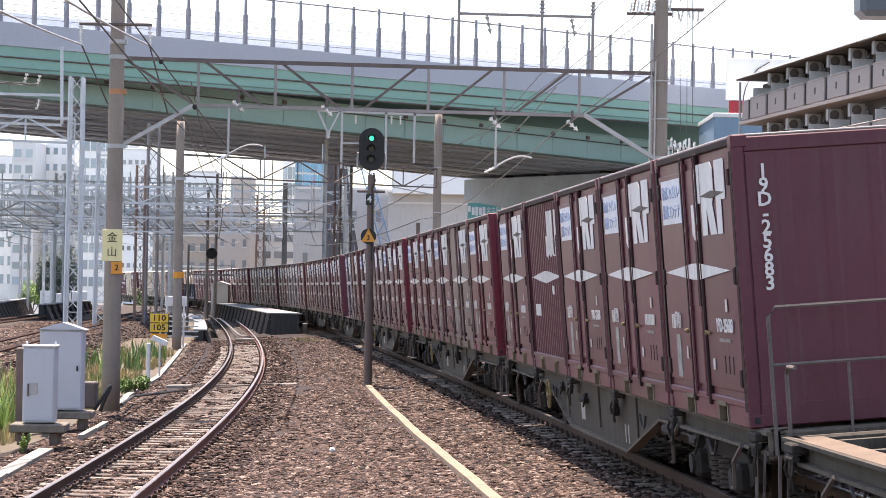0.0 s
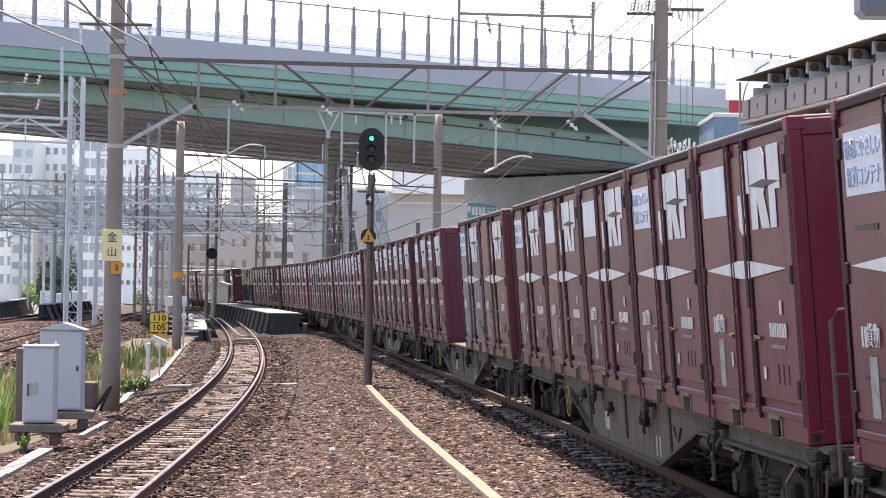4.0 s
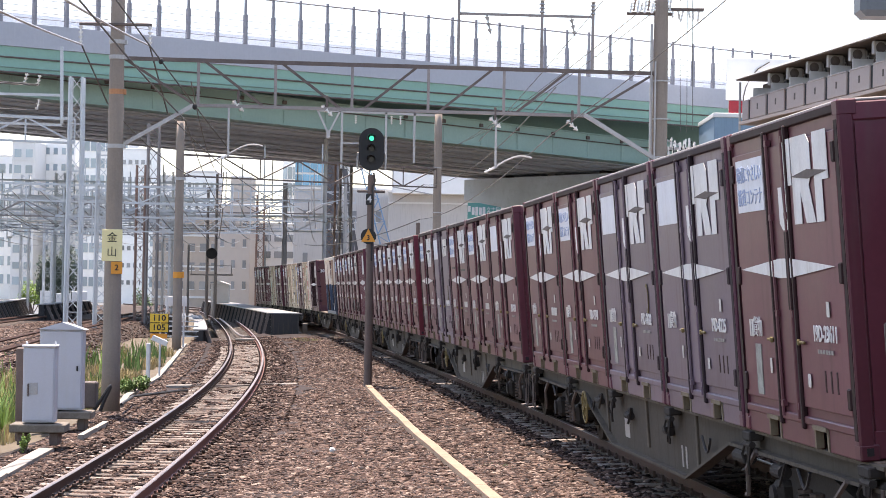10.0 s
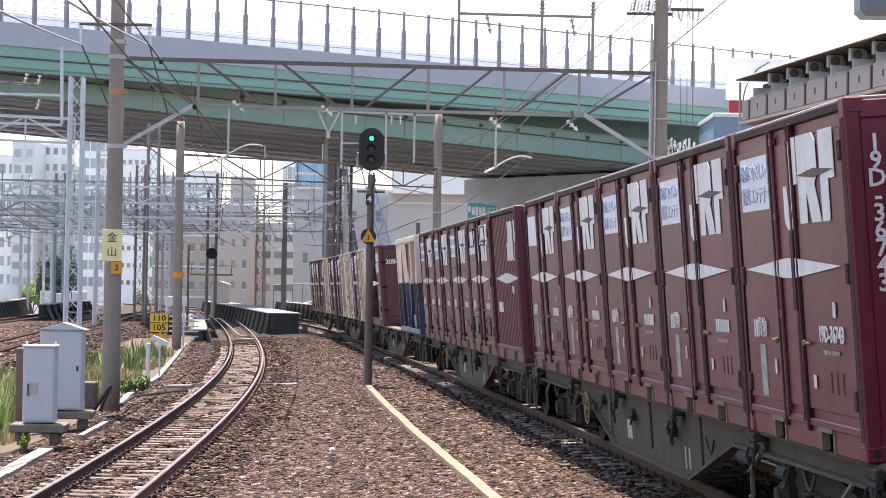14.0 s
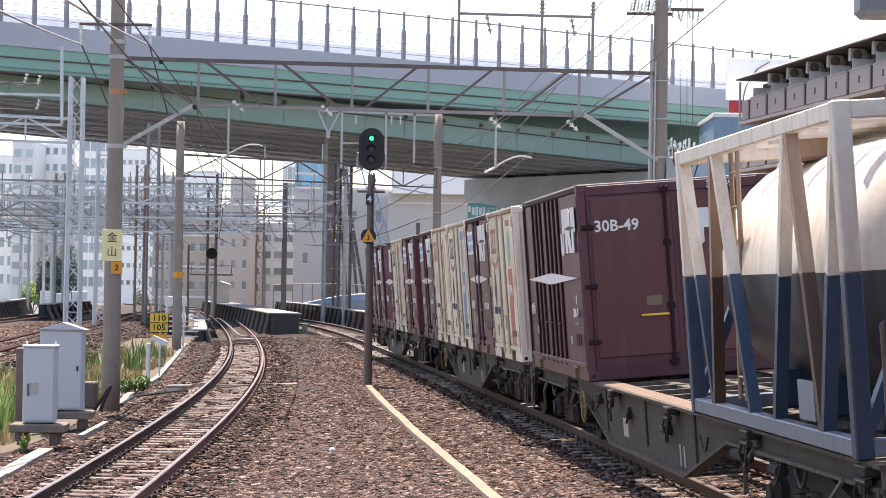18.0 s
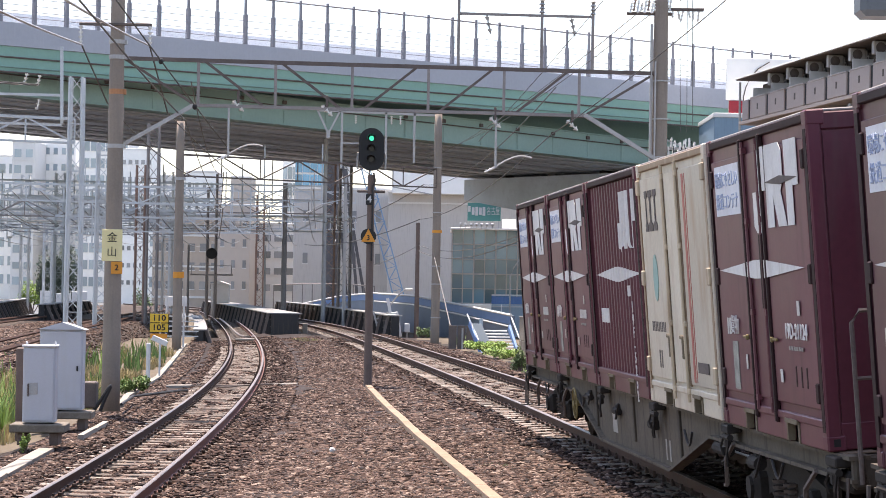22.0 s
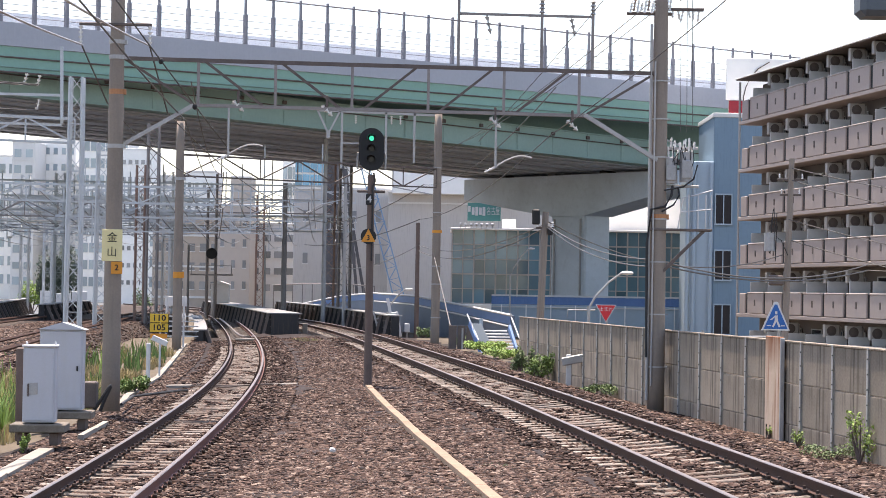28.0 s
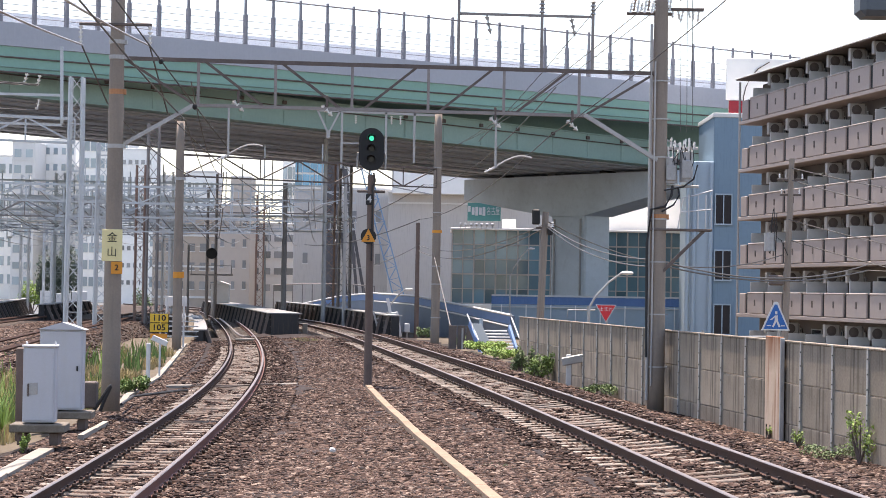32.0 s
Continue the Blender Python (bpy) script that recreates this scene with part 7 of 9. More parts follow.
for _k in range(7):
    _r2 = empty("flood_lamp", Matrix.Translation((1.5 + _k * 0.47, 199.6, 7.55)), "small white rooftop floodlight", "lamp", "floodlights under the roof sign")
    part("stem", Shape().tube((0, 0, 0), (0, 0, 0.25), 0.03, n=6), M_STEEL_GREY, _r2)
    part("head", Shape().box((0, -0.05, 0.36), (0.26, 0.3, 0.24), None, 0.05), M_WHITE, _r2)

hall = block("plain_hall", -5.8, 14.0, 236, 12.2, 16, M_BEIGE, "large plain beige hall with a pale upper band")
part("upper_band", Shape().box((-2.5, -0.3, 13.2), (14.0, 3.0, 2.4), None, 0.05), M_TOWNWHITE, hall)
part("floor_band", Shape().box((0, -0.08, 11.1), (19.8, 0.2, 0.18)), M_TOWNGREY, hall)
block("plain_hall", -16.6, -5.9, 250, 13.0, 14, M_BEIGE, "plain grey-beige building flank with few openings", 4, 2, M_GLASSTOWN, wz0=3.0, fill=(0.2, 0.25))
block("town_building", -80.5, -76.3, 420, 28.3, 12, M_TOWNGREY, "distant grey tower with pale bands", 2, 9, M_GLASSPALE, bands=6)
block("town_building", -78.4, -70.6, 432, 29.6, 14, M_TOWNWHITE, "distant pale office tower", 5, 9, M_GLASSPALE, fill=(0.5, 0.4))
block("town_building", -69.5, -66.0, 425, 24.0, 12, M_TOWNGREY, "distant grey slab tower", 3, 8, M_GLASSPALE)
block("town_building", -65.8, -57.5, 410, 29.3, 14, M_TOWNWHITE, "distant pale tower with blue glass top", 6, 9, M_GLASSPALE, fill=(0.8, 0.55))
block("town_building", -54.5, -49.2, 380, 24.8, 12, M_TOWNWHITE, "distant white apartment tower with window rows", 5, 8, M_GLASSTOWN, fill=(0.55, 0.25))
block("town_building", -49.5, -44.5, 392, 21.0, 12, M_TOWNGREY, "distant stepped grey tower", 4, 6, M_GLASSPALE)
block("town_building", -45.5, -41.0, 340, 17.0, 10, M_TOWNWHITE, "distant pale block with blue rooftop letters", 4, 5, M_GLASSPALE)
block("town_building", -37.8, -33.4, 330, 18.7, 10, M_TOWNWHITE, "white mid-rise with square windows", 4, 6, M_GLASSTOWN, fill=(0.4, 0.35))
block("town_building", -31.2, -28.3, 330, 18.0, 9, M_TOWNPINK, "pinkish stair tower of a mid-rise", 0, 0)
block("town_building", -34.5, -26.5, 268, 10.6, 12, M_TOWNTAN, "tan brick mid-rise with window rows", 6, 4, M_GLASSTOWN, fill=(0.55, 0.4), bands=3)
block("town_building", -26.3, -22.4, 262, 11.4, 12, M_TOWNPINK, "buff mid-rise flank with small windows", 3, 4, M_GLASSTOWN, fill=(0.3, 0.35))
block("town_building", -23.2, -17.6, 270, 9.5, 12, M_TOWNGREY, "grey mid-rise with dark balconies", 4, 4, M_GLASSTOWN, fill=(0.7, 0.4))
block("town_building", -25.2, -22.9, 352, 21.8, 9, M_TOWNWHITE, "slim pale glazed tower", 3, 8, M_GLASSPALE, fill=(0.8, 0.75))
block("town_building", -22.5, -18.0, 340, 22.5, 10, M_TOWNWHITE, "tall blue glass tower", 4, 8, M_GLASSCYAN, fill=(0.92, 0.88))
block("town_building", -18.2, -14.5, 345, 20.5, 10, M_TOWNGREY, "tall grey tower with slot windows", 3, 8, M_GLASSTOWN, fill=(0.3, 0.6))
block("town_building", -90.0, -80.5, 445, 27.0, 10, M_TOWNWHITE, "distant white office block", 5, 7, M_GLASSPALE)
_root = empty("dark_chimney", Matrix.Translation((-11.95, 240, 0)), "dark grey round chimney stack", "chimney")
part("stack", Shape().tube((0, 0, -1.5), (0, 0, 15.6), 0.8, 0.75, n=16), M_SOOT, _root)
for _a, _b in (((-9.6, 231, -1), (-10.8, 231, 12.4)), ((-7.5, 230, -1), (-10.4, 230, 14.6)), ((-8.4, 229, -1), (-10.0, 229, 14.2))):
    part("stay_tube", Shape().bar(_a, _b, 0.3, 0.3), M_SOOT, _root, m=Matrix.Translation((11.95, -240, 0)))


def leaning_boom():
    """A pale blue lattice boom leaning against the sky behind the lines."""
    root = empty("lattice_boom", Matrix(), "pale blue lattice boom of a construction crane", "crane")
    a, b = Vector((-3.6, 226, -1.4)), Vector((-8.9, 226, 17.7))
    d = (b - a).normalized()
    side = Vector((d.z, 0, -d.x)) * 0.55
    for e in (-1, 1):
        for f in (0, 1.1):
            part("chord", Shape().bar(a + side * e + Vector((0, f, 0)), b + side * e * 0.7 + Vector((0, f, 0)), 0.11, 0.11), M_BOOM, root)
    n = 17
    sh = Shape()
    for i in range(n):
        p, q = a.lerp(b, i / n), a.lerp(b, (i + 1) / n)
        e = 1 if i % 2 else -1
        for f in (0, 1.1):
            sh.bar(p + side * e + Vector((0, f, 0)), q - side * e + Vector((0, f, 0)), 0.07, 0.07)
        sh.bar(p + side, p - side, 0.06, 0.06)
    tagged(part("lacing", sh, M_BOOM, root), kind="stuff")


M_BOOM = material("boom_blue", (0.17, 0.29, 0.44), 0.6, var=0.15, scale=1, bump=0.02)
leaning_boom()


# ---------- blue ramp wall, stairs and street things beyond the fence ----------
def build_blue_wall():
    root = empty("blue_ramp", Matrix(), "blue painted steel ramp parapet with white rails", "ramp wall")
    pts = [(-13.2, 215, 0.5), (-9.1, 205, 1.36), (-5.7, 190, 1.65), (-2.25, 170, 1.55), (1.17, 150, 1.06), (3.97, 130, 0.62)]
    sh = Shape()
    sh.rows([[(x, y, -2.0), (x, y, z), (x + 0.25, y + 0.2, z), (x + 0.25, y + 0.2, -2.0)] for x, y, z in pts], closed=True, caps=True)
    part("wall", sh, M_RAMPGREY, root)
    part("blue_band", Shape().rows([[(x - 0.03, y - 0.06, z - 0.5), (x - 0.03, y - 0.06, z), (x, y - 0.02, z), (x, y - 0.02, z - 0.5)] for x, y, z in pts], closed=True, caps=True), M_BLUEPAINT, root)
    part("cap_rail", Shape().pipe([(x, y - 0.1, z + 0.04) for x, y, z in pts], 0.08, 6), M_WHITE, root)
    part("cap_rail", Shape().pipe([(x, y - 0.15, z - 0.62) for x, y, z in pts[2:]], 0.06, 6), M_WHITE, root)
    for i in range(11):
        u = i / 10
        part("fence_post", Shape().bar((-16.0 + 10.0 * u, 214 - 14 * u, -0.6), (-16.0 + 10.0 * u, 214 - 14 * u, 2.3 + 0.2 * math.sin(u * 3)), 0.09, 0.09), M_FAR_STEEL, root)
    part("fence_rail", Shape().pipe([(-16.0 + i, 214 - 1.4 * i, 2.25 + 0.2 * math.sin(i / 10 * 3)) for i in range(11)], 0.05, 5), M_FAR_STEEL, root)
    return root


build_blue_wall()
_root = empty("blue_ramp", Matrix(), "far blue ramp parapet along the street", "ramp wall")
part("wall", Shape().box((10.5, 160, 1.4), (14.0, 0.3, 0.55), None, 0.03), M_BLUEPAINT, _root)
part("cap_rail", Shape().box((10.5, 159.9, 1.75), (14.0, 0.16, 0.12)), M_WHITE, _root)
part("lower_wall", Shape().box((10.5, 160, -0.2), (14.0, 0.26, 2.6), None, 0.03), M_BLUEGREY_L, _root)
for _k in range(8):
    part("fence_post", Shape().bar((4.2 + _k * 1.75, 159.75, -1.5), (4.2 + _k * 1.75, 159.75, 1.1), 0.08, 0.08), M_TOWNWHITE, _root)
part("cap_rail", Shape().box((10.5, 159.8, 0.95), (14.0, 0.12, 0.1)), M_WHITE, _root)


def build_stairs():
    root = empty("stairway", Matrix.Translation((1.95, 88, 0)), "white steel stairway with blue stringers", "stairs")
    for k in range(9):
        part("step", Shape().box((0.15 + 0.06 * k, 1.2 - 0.16 * k, 0.46 - 0.12 * k), (0.95, 0.26, 0.05), None, 0.01), M_WHITE, root)
    part("side_plate", Shape().prism([(0, 0.75), (0.35, 0.75), (1.0, -0.6), (0.4, -0.6)], Matrix.Translation((-0.75, 0.5, 0)) @ pose(0, 0, 0, 90), 0.06), M_WHITE, root)
    part("stringer", Shape().bar((-0.85, 1.3, 0.72), (-0.35, -0.3, -0.5), 0.09, 0.22), M_BLUEPAINT, root)
    part("stringer", Shape().bar((0.72, 1.3, 0.62), (1.05, -0.3, -0.5), 0.09, 0.22), M_BLUEPAINT, root)
    for a, b in (((-0.95, 1.3, 1.1), (-0.5, -0.2, 0.1)), ((0.8, 1.3, 1.0), (1.15, -0.2, 0.05))):
        part("hand_rail", Shape().pipe([a, b], 0.03, 6), M_WHITE, root)
    return root


build_stairs()
_root = empty("dark_hoarding", Matrix.Translation((1.0, 92, 0)), "dark steel sheet hoarding with pale posts", "hoarding")
for _k in range(4):
    part("sheet", Shape().box((-0.55 + _k * 0.36, 0, 0.1), (0.33, 0.05, 1.0), None, 0.008), M_STEEL_DARK, _root)
part("post", Shape().tube((-0.15, -0.06, -0.6), (-0.15, -0.06, 0.5), 0.04, n=6), M_STEEL_GREY, _root)
part("post", Shape().box((0.6, -0.06, 0.3), (0.14, 0.1, 1.2), None, 0.01), M_BLUEGREY_L, _root)


def street_lamp(x, y, z0, z1, reach, name="street_lamp", lean=0.25):
    root = empty(name, Matrix.Translation((x, y, z0)), "grey curved-arm street lamp", "street lamp", "street lamps")
    h = z1 - z0
    part("pole", Shape().tube((0, 0, 0), (0, 0, h * 0.72), 0.065, 0.05, n=8), M_STEEL_GREY, root)
    part("arm", Shape().pipe([(0, 0, h * 0.70), (reach * 0.2, 0, h * 0.8), (reach * 0.6, 0, h * 0.92), (reach, 0, h)], 0.045, 6), M_STEEL_GREY, root)
    sh = Shape()
    sh.rows([[(reach + u * 0.42, 0.12 * w * math.cos(k * math.pi / 4), h + 0.075 * w * math.sin(k * math.pi / 4)) for k in range(8)] for u, w in ((-0.1, 0.3), (0.1, 0.9), (0.5, 1.0), (0.9, 0.7), (1.0, 0.1))], closed=True, caps=True)
    part("head", sh, M_WHITE, root, "white lamp head")
    return root


street_lamp(5.2, 80, -1.5, 2.75, 1.15)
street_lamp(-2.95, 126, -1.5, 2.05, 0.9)
street_lamp(4.5, 150, -1.5, 4.9, 1.2)
_root = empty("leaning_lamp", Matrix.Translation((-2.5, 124, 0)), "white leaning post with a lamp arm and a pale box", "post")
part("post", Shape().bar((0.0, 0, -0.9), (-0.5, 0, 1.55), 0.16, 0.16), M_WHITE, _root)
part("box", Shape().box((0.0, 0, 0.1), (0.45, 0.3, 1.4), pose(0, 0, 0, 0, -10, 0), 0.04), M_WHITE, _root)
_root = empty("ladder_stand", Matrix.Translation((-3.0, 117, 0)), "grey leaning steel ladder stand beside the girder", "ladder")
for _x in (-0.35, 0.35):
    part("rail", Shape().bar((_x + 0.2, 0, -0.6), (_x - 0.2, 0.3, 0.85), 0.07, 0.07), M_STEEL_GREY, _root)
for _k in range(6):
    part("rung", Shape().bar((-0.17 - _k * 0.065, _k * 0.05, -0.4 + _k * 0.23), (0.53 - _k * 0.065, _k * 0.05, -0.4 + _k * 0.23), 0.05, 0.05), M_STEEL_GREY, _root)
_root = empty("small_box", Matrix.Translation((-1.8, 117, -0.7)), "small white meter box on a post", "box")
part("post", Shape().tube((0, 0, -0.5), (0, 0, 0.5), 0.05, n=6), M_STEEL_GREY, _root)
part("box", Shape().box((0, 0, 0.75), (0.28, 0.2, 0.45), None, 0.03), M_WHITE, _root)


def utility_pole(x, y, z0, z1, lean, label, arms, transformer=False, r=0.13):
    root = empty("utility_pole", Matrix.Translation((x, y, z0)), label, "pole", "street poles")
    h = z1 - z0
    part("shaft", Shape().tube((0, 0, 0), (lean, 0, h), r, r * 0.75, n=10), M_CONC_POLE, root)
    for z, w in arms:
        part("cross_arm", Shape().box((lean * z / h, 0, z), (w, 0.07, 0.07), None, 0.008), M_STEEL_DARK, root)
        for k in (-1, 0, 1):
            part("insulator", insulator(Shape(), (lean * z / h + k * w * 0.42, 0, z + 0.03), (lean * z / h + k * w * 0.42, 0, z + 0.2), 3, 0.035), M_INSUL, root)
    if transformer:
        part("transformer", Shape().tube((-0.5, 0, h * 0.62), (-0.5, 0, h * 0.62 + 0.6), 0.18, n=14).box((-0.25, 0, h * 0.66), (0.4, 0.1, 0.1)), M_AGED_TANK, root)
        sh = Shape()
        rnd = random.Random(8)
        for k in range(5):
            sh.pipe([(rnd.uniform(-0.55, 0.1), -0.1, h * rnd.uniform(0.55, 0.8)) for _ in range(3)], 0.015, 5)
        part("cable_loops", sh, M_RUBBER, root)
        part("junction_box", Shape().box((-0.28, -0.1, h * 0.5), (0.5, 0.25, 0.35), None, 0.05), M_STEEL_DARK, root)
    return root


utility_pole(11.35, 75, -1.5, 6.6, 0.2, "grey street pole with transformer and tangled cables", [(7.4, 0.9), (6.9, 0.7)], True)
_p = utility_pole(2.66, 62.5, -0.4, 4.25, 0.17, "leaning brown-grey pole with wires at its head", [(4.2, 0.5)], False, 0.12)
part("switch_box", Shape().box((-0.1, -0.12, 4.5), (0.22, 0.14, 0.42), None, 0.03).box((0.3, -0.1, 4.1), (0.14, 0.12, 0.2), None, 0.02), M_BLACK, _p)

# road signs
_root = empty("stop_sign", Matrix.Translation((6.9, 95, 0)), "red inverted triangular stop sign with white writing", "road sign")
part("plate", Shape().prism([(-0.44, 0.36), (0.44, 0.36), (0.0, -0.40)], pose(0, 0, 1.18, 90), 0.02), M_WHITE, _root)
part("face", Shape().prism([(-0.39, 0.33), (0.39, 0.33), (0.0, -0.35)], pose(0, -0.022, 1.18, 90), 0.008), M_RED, _root)
lettering("止まれ", 0.2, pose(0, -0.034, 1.34, 90), M_WHITE, _root)
part("pole", Shape().tube((0.05, 0.06, -1.5), (0.05, 0.06, 1.5), 0.035, n=8), M_STEEL_GREY, _root)
part("arm", Shape().pipe([(-0.45, 0.05, 1.3), (-1.6, 0.05, 1.3), (-1.7, 0.05, 0.2)], 0.035, 6), M_STEEL_GREY, _root)
_root = empty("crossing_sign", Matrix.Translation((8.87, 60, 0)), "blue triangular crossing sign with a white border", "road sign")
part("plate", Shape().prism([(-0.38, -0.34), (0.38, -0.34), (0.05, 0.42), (-0.05, 0.42)], pose(0, 0, 1.45, 90), 0.02), M_WHITE, _root)
part("face", Shape().prism([(-0.32, -0.30), (0.32, -0.30), (0.03, 0.35), (-0.03, 0.35)], pose(0, -0.022, 1.45, 90), 0.006), M_SIGNBLUE, _root)
for _poly in ([(-0.03, 0.06), (0.05, 0.06), (0.06, -0.08), (0.13, -0.24), (0.08, -0.25), (0.015, -0.11), (-0.05, -0.25), (-0.1, -0.24), (-0.03, -0.08)], [(-0.02, 0.17), (0.04, 0.17), (0.04, 0.09), (-0.02, 0.09)],
              [(-0.16, -0.06), (-0.1, -0.06), (0.0, 0.04), (-0.02, 0.06)], [(-0.24, -0.2), (-0.13, -0.2), (-0.13, -0.225), (-0.24, -0.225)], [(0.14, -0.2), (0.24, -0.2), (0.24, -0.225), (0.14, -0.225)]):
    part("white_mark", Shape().prism(_poly, pose(0, -0.03, 1.45, 90), 0.004), M_WHITE, _root)
part("pole", Shape().tube((0.1, 0.06, -1.5), (0.1, 0.06, 1.5), 0.04, n=8), M_STEEL_GREY, _root)
part("guard_rail", Shape().pipe([(-1.7, 2, 1.05), (-1.7, 2, 0.75), (-1.65, 2, 0.85), (0.2, 2, 0.9)], 0.045, 6), M_STEEL_GREY, _root)

# ---------- plate girders carrying the lines over the street ----------
def girder_wall(name, xs, y0, y1, top, label, stiff_side, width=0.3, base=-1.6, step=4.2):
    root = empty(name, Matrix(), label, "bridge girder", "plate girders")
    n = 18
    ys = [y0 + (y1 - y0) * i / (n - 1) for i in range(n)]
    X = [xs(y) for y in ys]
    part("web", Shape().rows([[(x - width / 2, y, base), (x - width / 2, y, top), (x + width / 2, y, top), (x + width / 2, y, base)] for x, y in zip(X, ys)], closed=True, caps=True), M_GIRDER, root)
    part("top_flange", Shape().rows([[(x - width / 2 - 0.16, y, top), (x - width / 2 - 0.16, y, top + 0.05), (x + width / 2 + 0.16, y, top + 0.05), (x + width / 2 + 0.16, y, top)] for x, y in zip(X, ys)], closed=True, caps=True), M_GIRDER_TOP, root)
    y = y0 + 0.5
    while y < y1:
        x = xs(y) + stiff_side * width / 2
        part("stiffener", Shape().prism([(0, base + 0.3), (0, top - 0.02), (stiff_side * 0.12, top - 0.02), (stiff_side * 0.6, base + 0.3)], Matrix.Translation((x, y, 0)) @ pose(0, 0, 0, 90), 0.03), M_GIRDER, root)
        part("rib_edge", Shape().bar((x + stiff_side * 0.6, y, base + 0.3), (x + stiff_side * 0.12, y, top - 0.02), 0.09, 0.14), M_STIFF, root)
        y += step
    for u in (0.25, 0.6):
        part("rivet_strip", Shape().rows([[(x + stiff_side * (width / 2 + 0.02), y, top - u), (x + stiff_side * (width / 2 + 0.02), y, top - u - 0.06)] for x, y in zip(X, ys)]), M_STIFF, root)
    return root


M_STIFF = material("girder_rib", (0.15, 0.125, 0.115), 0.6, var=0.3, scale=1, fine=12, bump=0.05, stain=(0.16, 0.09, 0.065), stain_amt=0.5, streak=True)
M_GIRDER = material("girder_black", (0.030, 0.028, 0.029), 0.6, var=0.25, scale=1, fine=12, bump=0.05, stain=(0.12, 0.08, 0.06), stain_amt=0.4, streak=True)
M_GIRDER_TOP = material("girder_top", (0.24, 0.235, 0.235), 0.6, metal=0.2, var=0.15, scale=1, bump=0.05)
girder_wall("plate_girder", lambda y: float(np.interp(y, (112, 147, 197), (-8.45, -13.3, -20.7))) + 0.68, 112, 198, 0.72, "black riveted box girder with a grey top beside the curving line", -1, 1.36)
girder_wall("plate_girder", lambda y: float(np.interp(y, (108, 113, 173, 223), (-2.1, -2.6, -9.6, -16.9))) + 0.2, 112, 215, 0.70, "black riveted plate girder beside the goods line", -1, 0.4)
girder_wall("plate_girder", lambda y: float(left_x(y)) - 1.9, 101, 150, 0.05, "low black plate girder on the outer side of the curve", 1)
_r = lambda y: float(np.interp(y, (40, 60, 69, 91, 124, 171, 230), (-12.0, -12.6, -13.4, -15.5, -18.1, -21.5, -30)))
girder_wall("plate_girder", lambda y: float(np.interp(y, (129, 166), (-22.9, -26.0))), 129, 164, 0.8, "dark green plate girder of another line", 1, base=-0.5)
girder_wall("plate_girder", lambda y: float(np.interp(y, (115, 135, 179), (-23.5, -26.5, -32.8))) - 0.2, 120, 179, 0.8, "black plate girder of another line", 1, base=-0.5)
M_BANK = material("ballast_bank", (0.055, 0.038, 0.03), 0.95, var=0.6, scale=2.5, fine=14, bump=1.0)
other_line = empty("track_3", Matrix(), "distant railway track on dark ballast", "railway track", kind="structure")
for _o in (-0.55, 0.55, -4.2, -5.3):
    part("rail", Shape().pipe([(_r(y) + _o, y, 0.14) for y in np.linspace(60, 230, 35)], 0.06, 5), M_RAILSIDE, other_line)
part("bed", Shape().rows([[(_r(y) - 8.0, y, -1.4), (_r(y) - 6.5, y, -0.05), (_r(y) + 1.2, y, -0.05), (_r(y) + 2.6, y, -1.2)] for y in np.linspace(40, 230, 40)], caps=False), M_BANK, other_line)
scatter("bank_stones", 26000, 56, 135, lambda y: np.interp(y, (40, 60, 69, 91, 124, 171), (-12.0, -12.6, -13.4, -15.5, -18.1, -21.5)) - 3.9, lambda y: np.interp(y, (40, 60, 69, 91, 124, 171), (-12.0, -12.6, -13.4, -15.5, -18.1, -21.5)) + 2.3, 0.065, 12, M_STONE,
        "broken brown ballast stones on the bank", level=lambda x, y: -0.07 - 0.82 * np.clip(x - np.interp(y, (40, 60, 69, 91, 124, 171), (-12.0, -12.6, -13.4, -15.5, -18.1, -21.5)) - 1.2, 0, 2))
_root = empty("low_hut", Matrix.Translation((-16.9, 172, -1.2)), "small white trackside hut", "hut")
part("wall", Shape().box((0, 0, 1.7), (1.3, 1.4, 3.4), None, 0.03), M_WHITE, _root)
part("roof", Shape().prism([(-0.75, 0), (0.75, 0), (0, 0.25)], pose(0, 0.8, 3.4, 90), 1.6), M_WHITE, _root)
_root = empty("white_barrier", Matrix.Translation((-10.75, 91, 0)), "white ladder-like steel barrier by the bridge", "barrier")
for _x in (-0.35, 0.35):
    part("post", Shape().bar((_x, 0, -0.5), (_x, 0, 1.62), 0.07, 0.07), M_WHITE, _root)
for _k in range(5):
    part("rung", Shape().bar((-0.35, 0, 0.0 + _k * 0.2), (0.95, 0, 0.0 + _k * 0.2), 0.05, 0.05), M_WHITE, _root)
part("sheet", Shape().box((0.0, 0.2, 1.4), (0.9, 0.04, 0.4), None, 0.01), M_WHITE, _root)

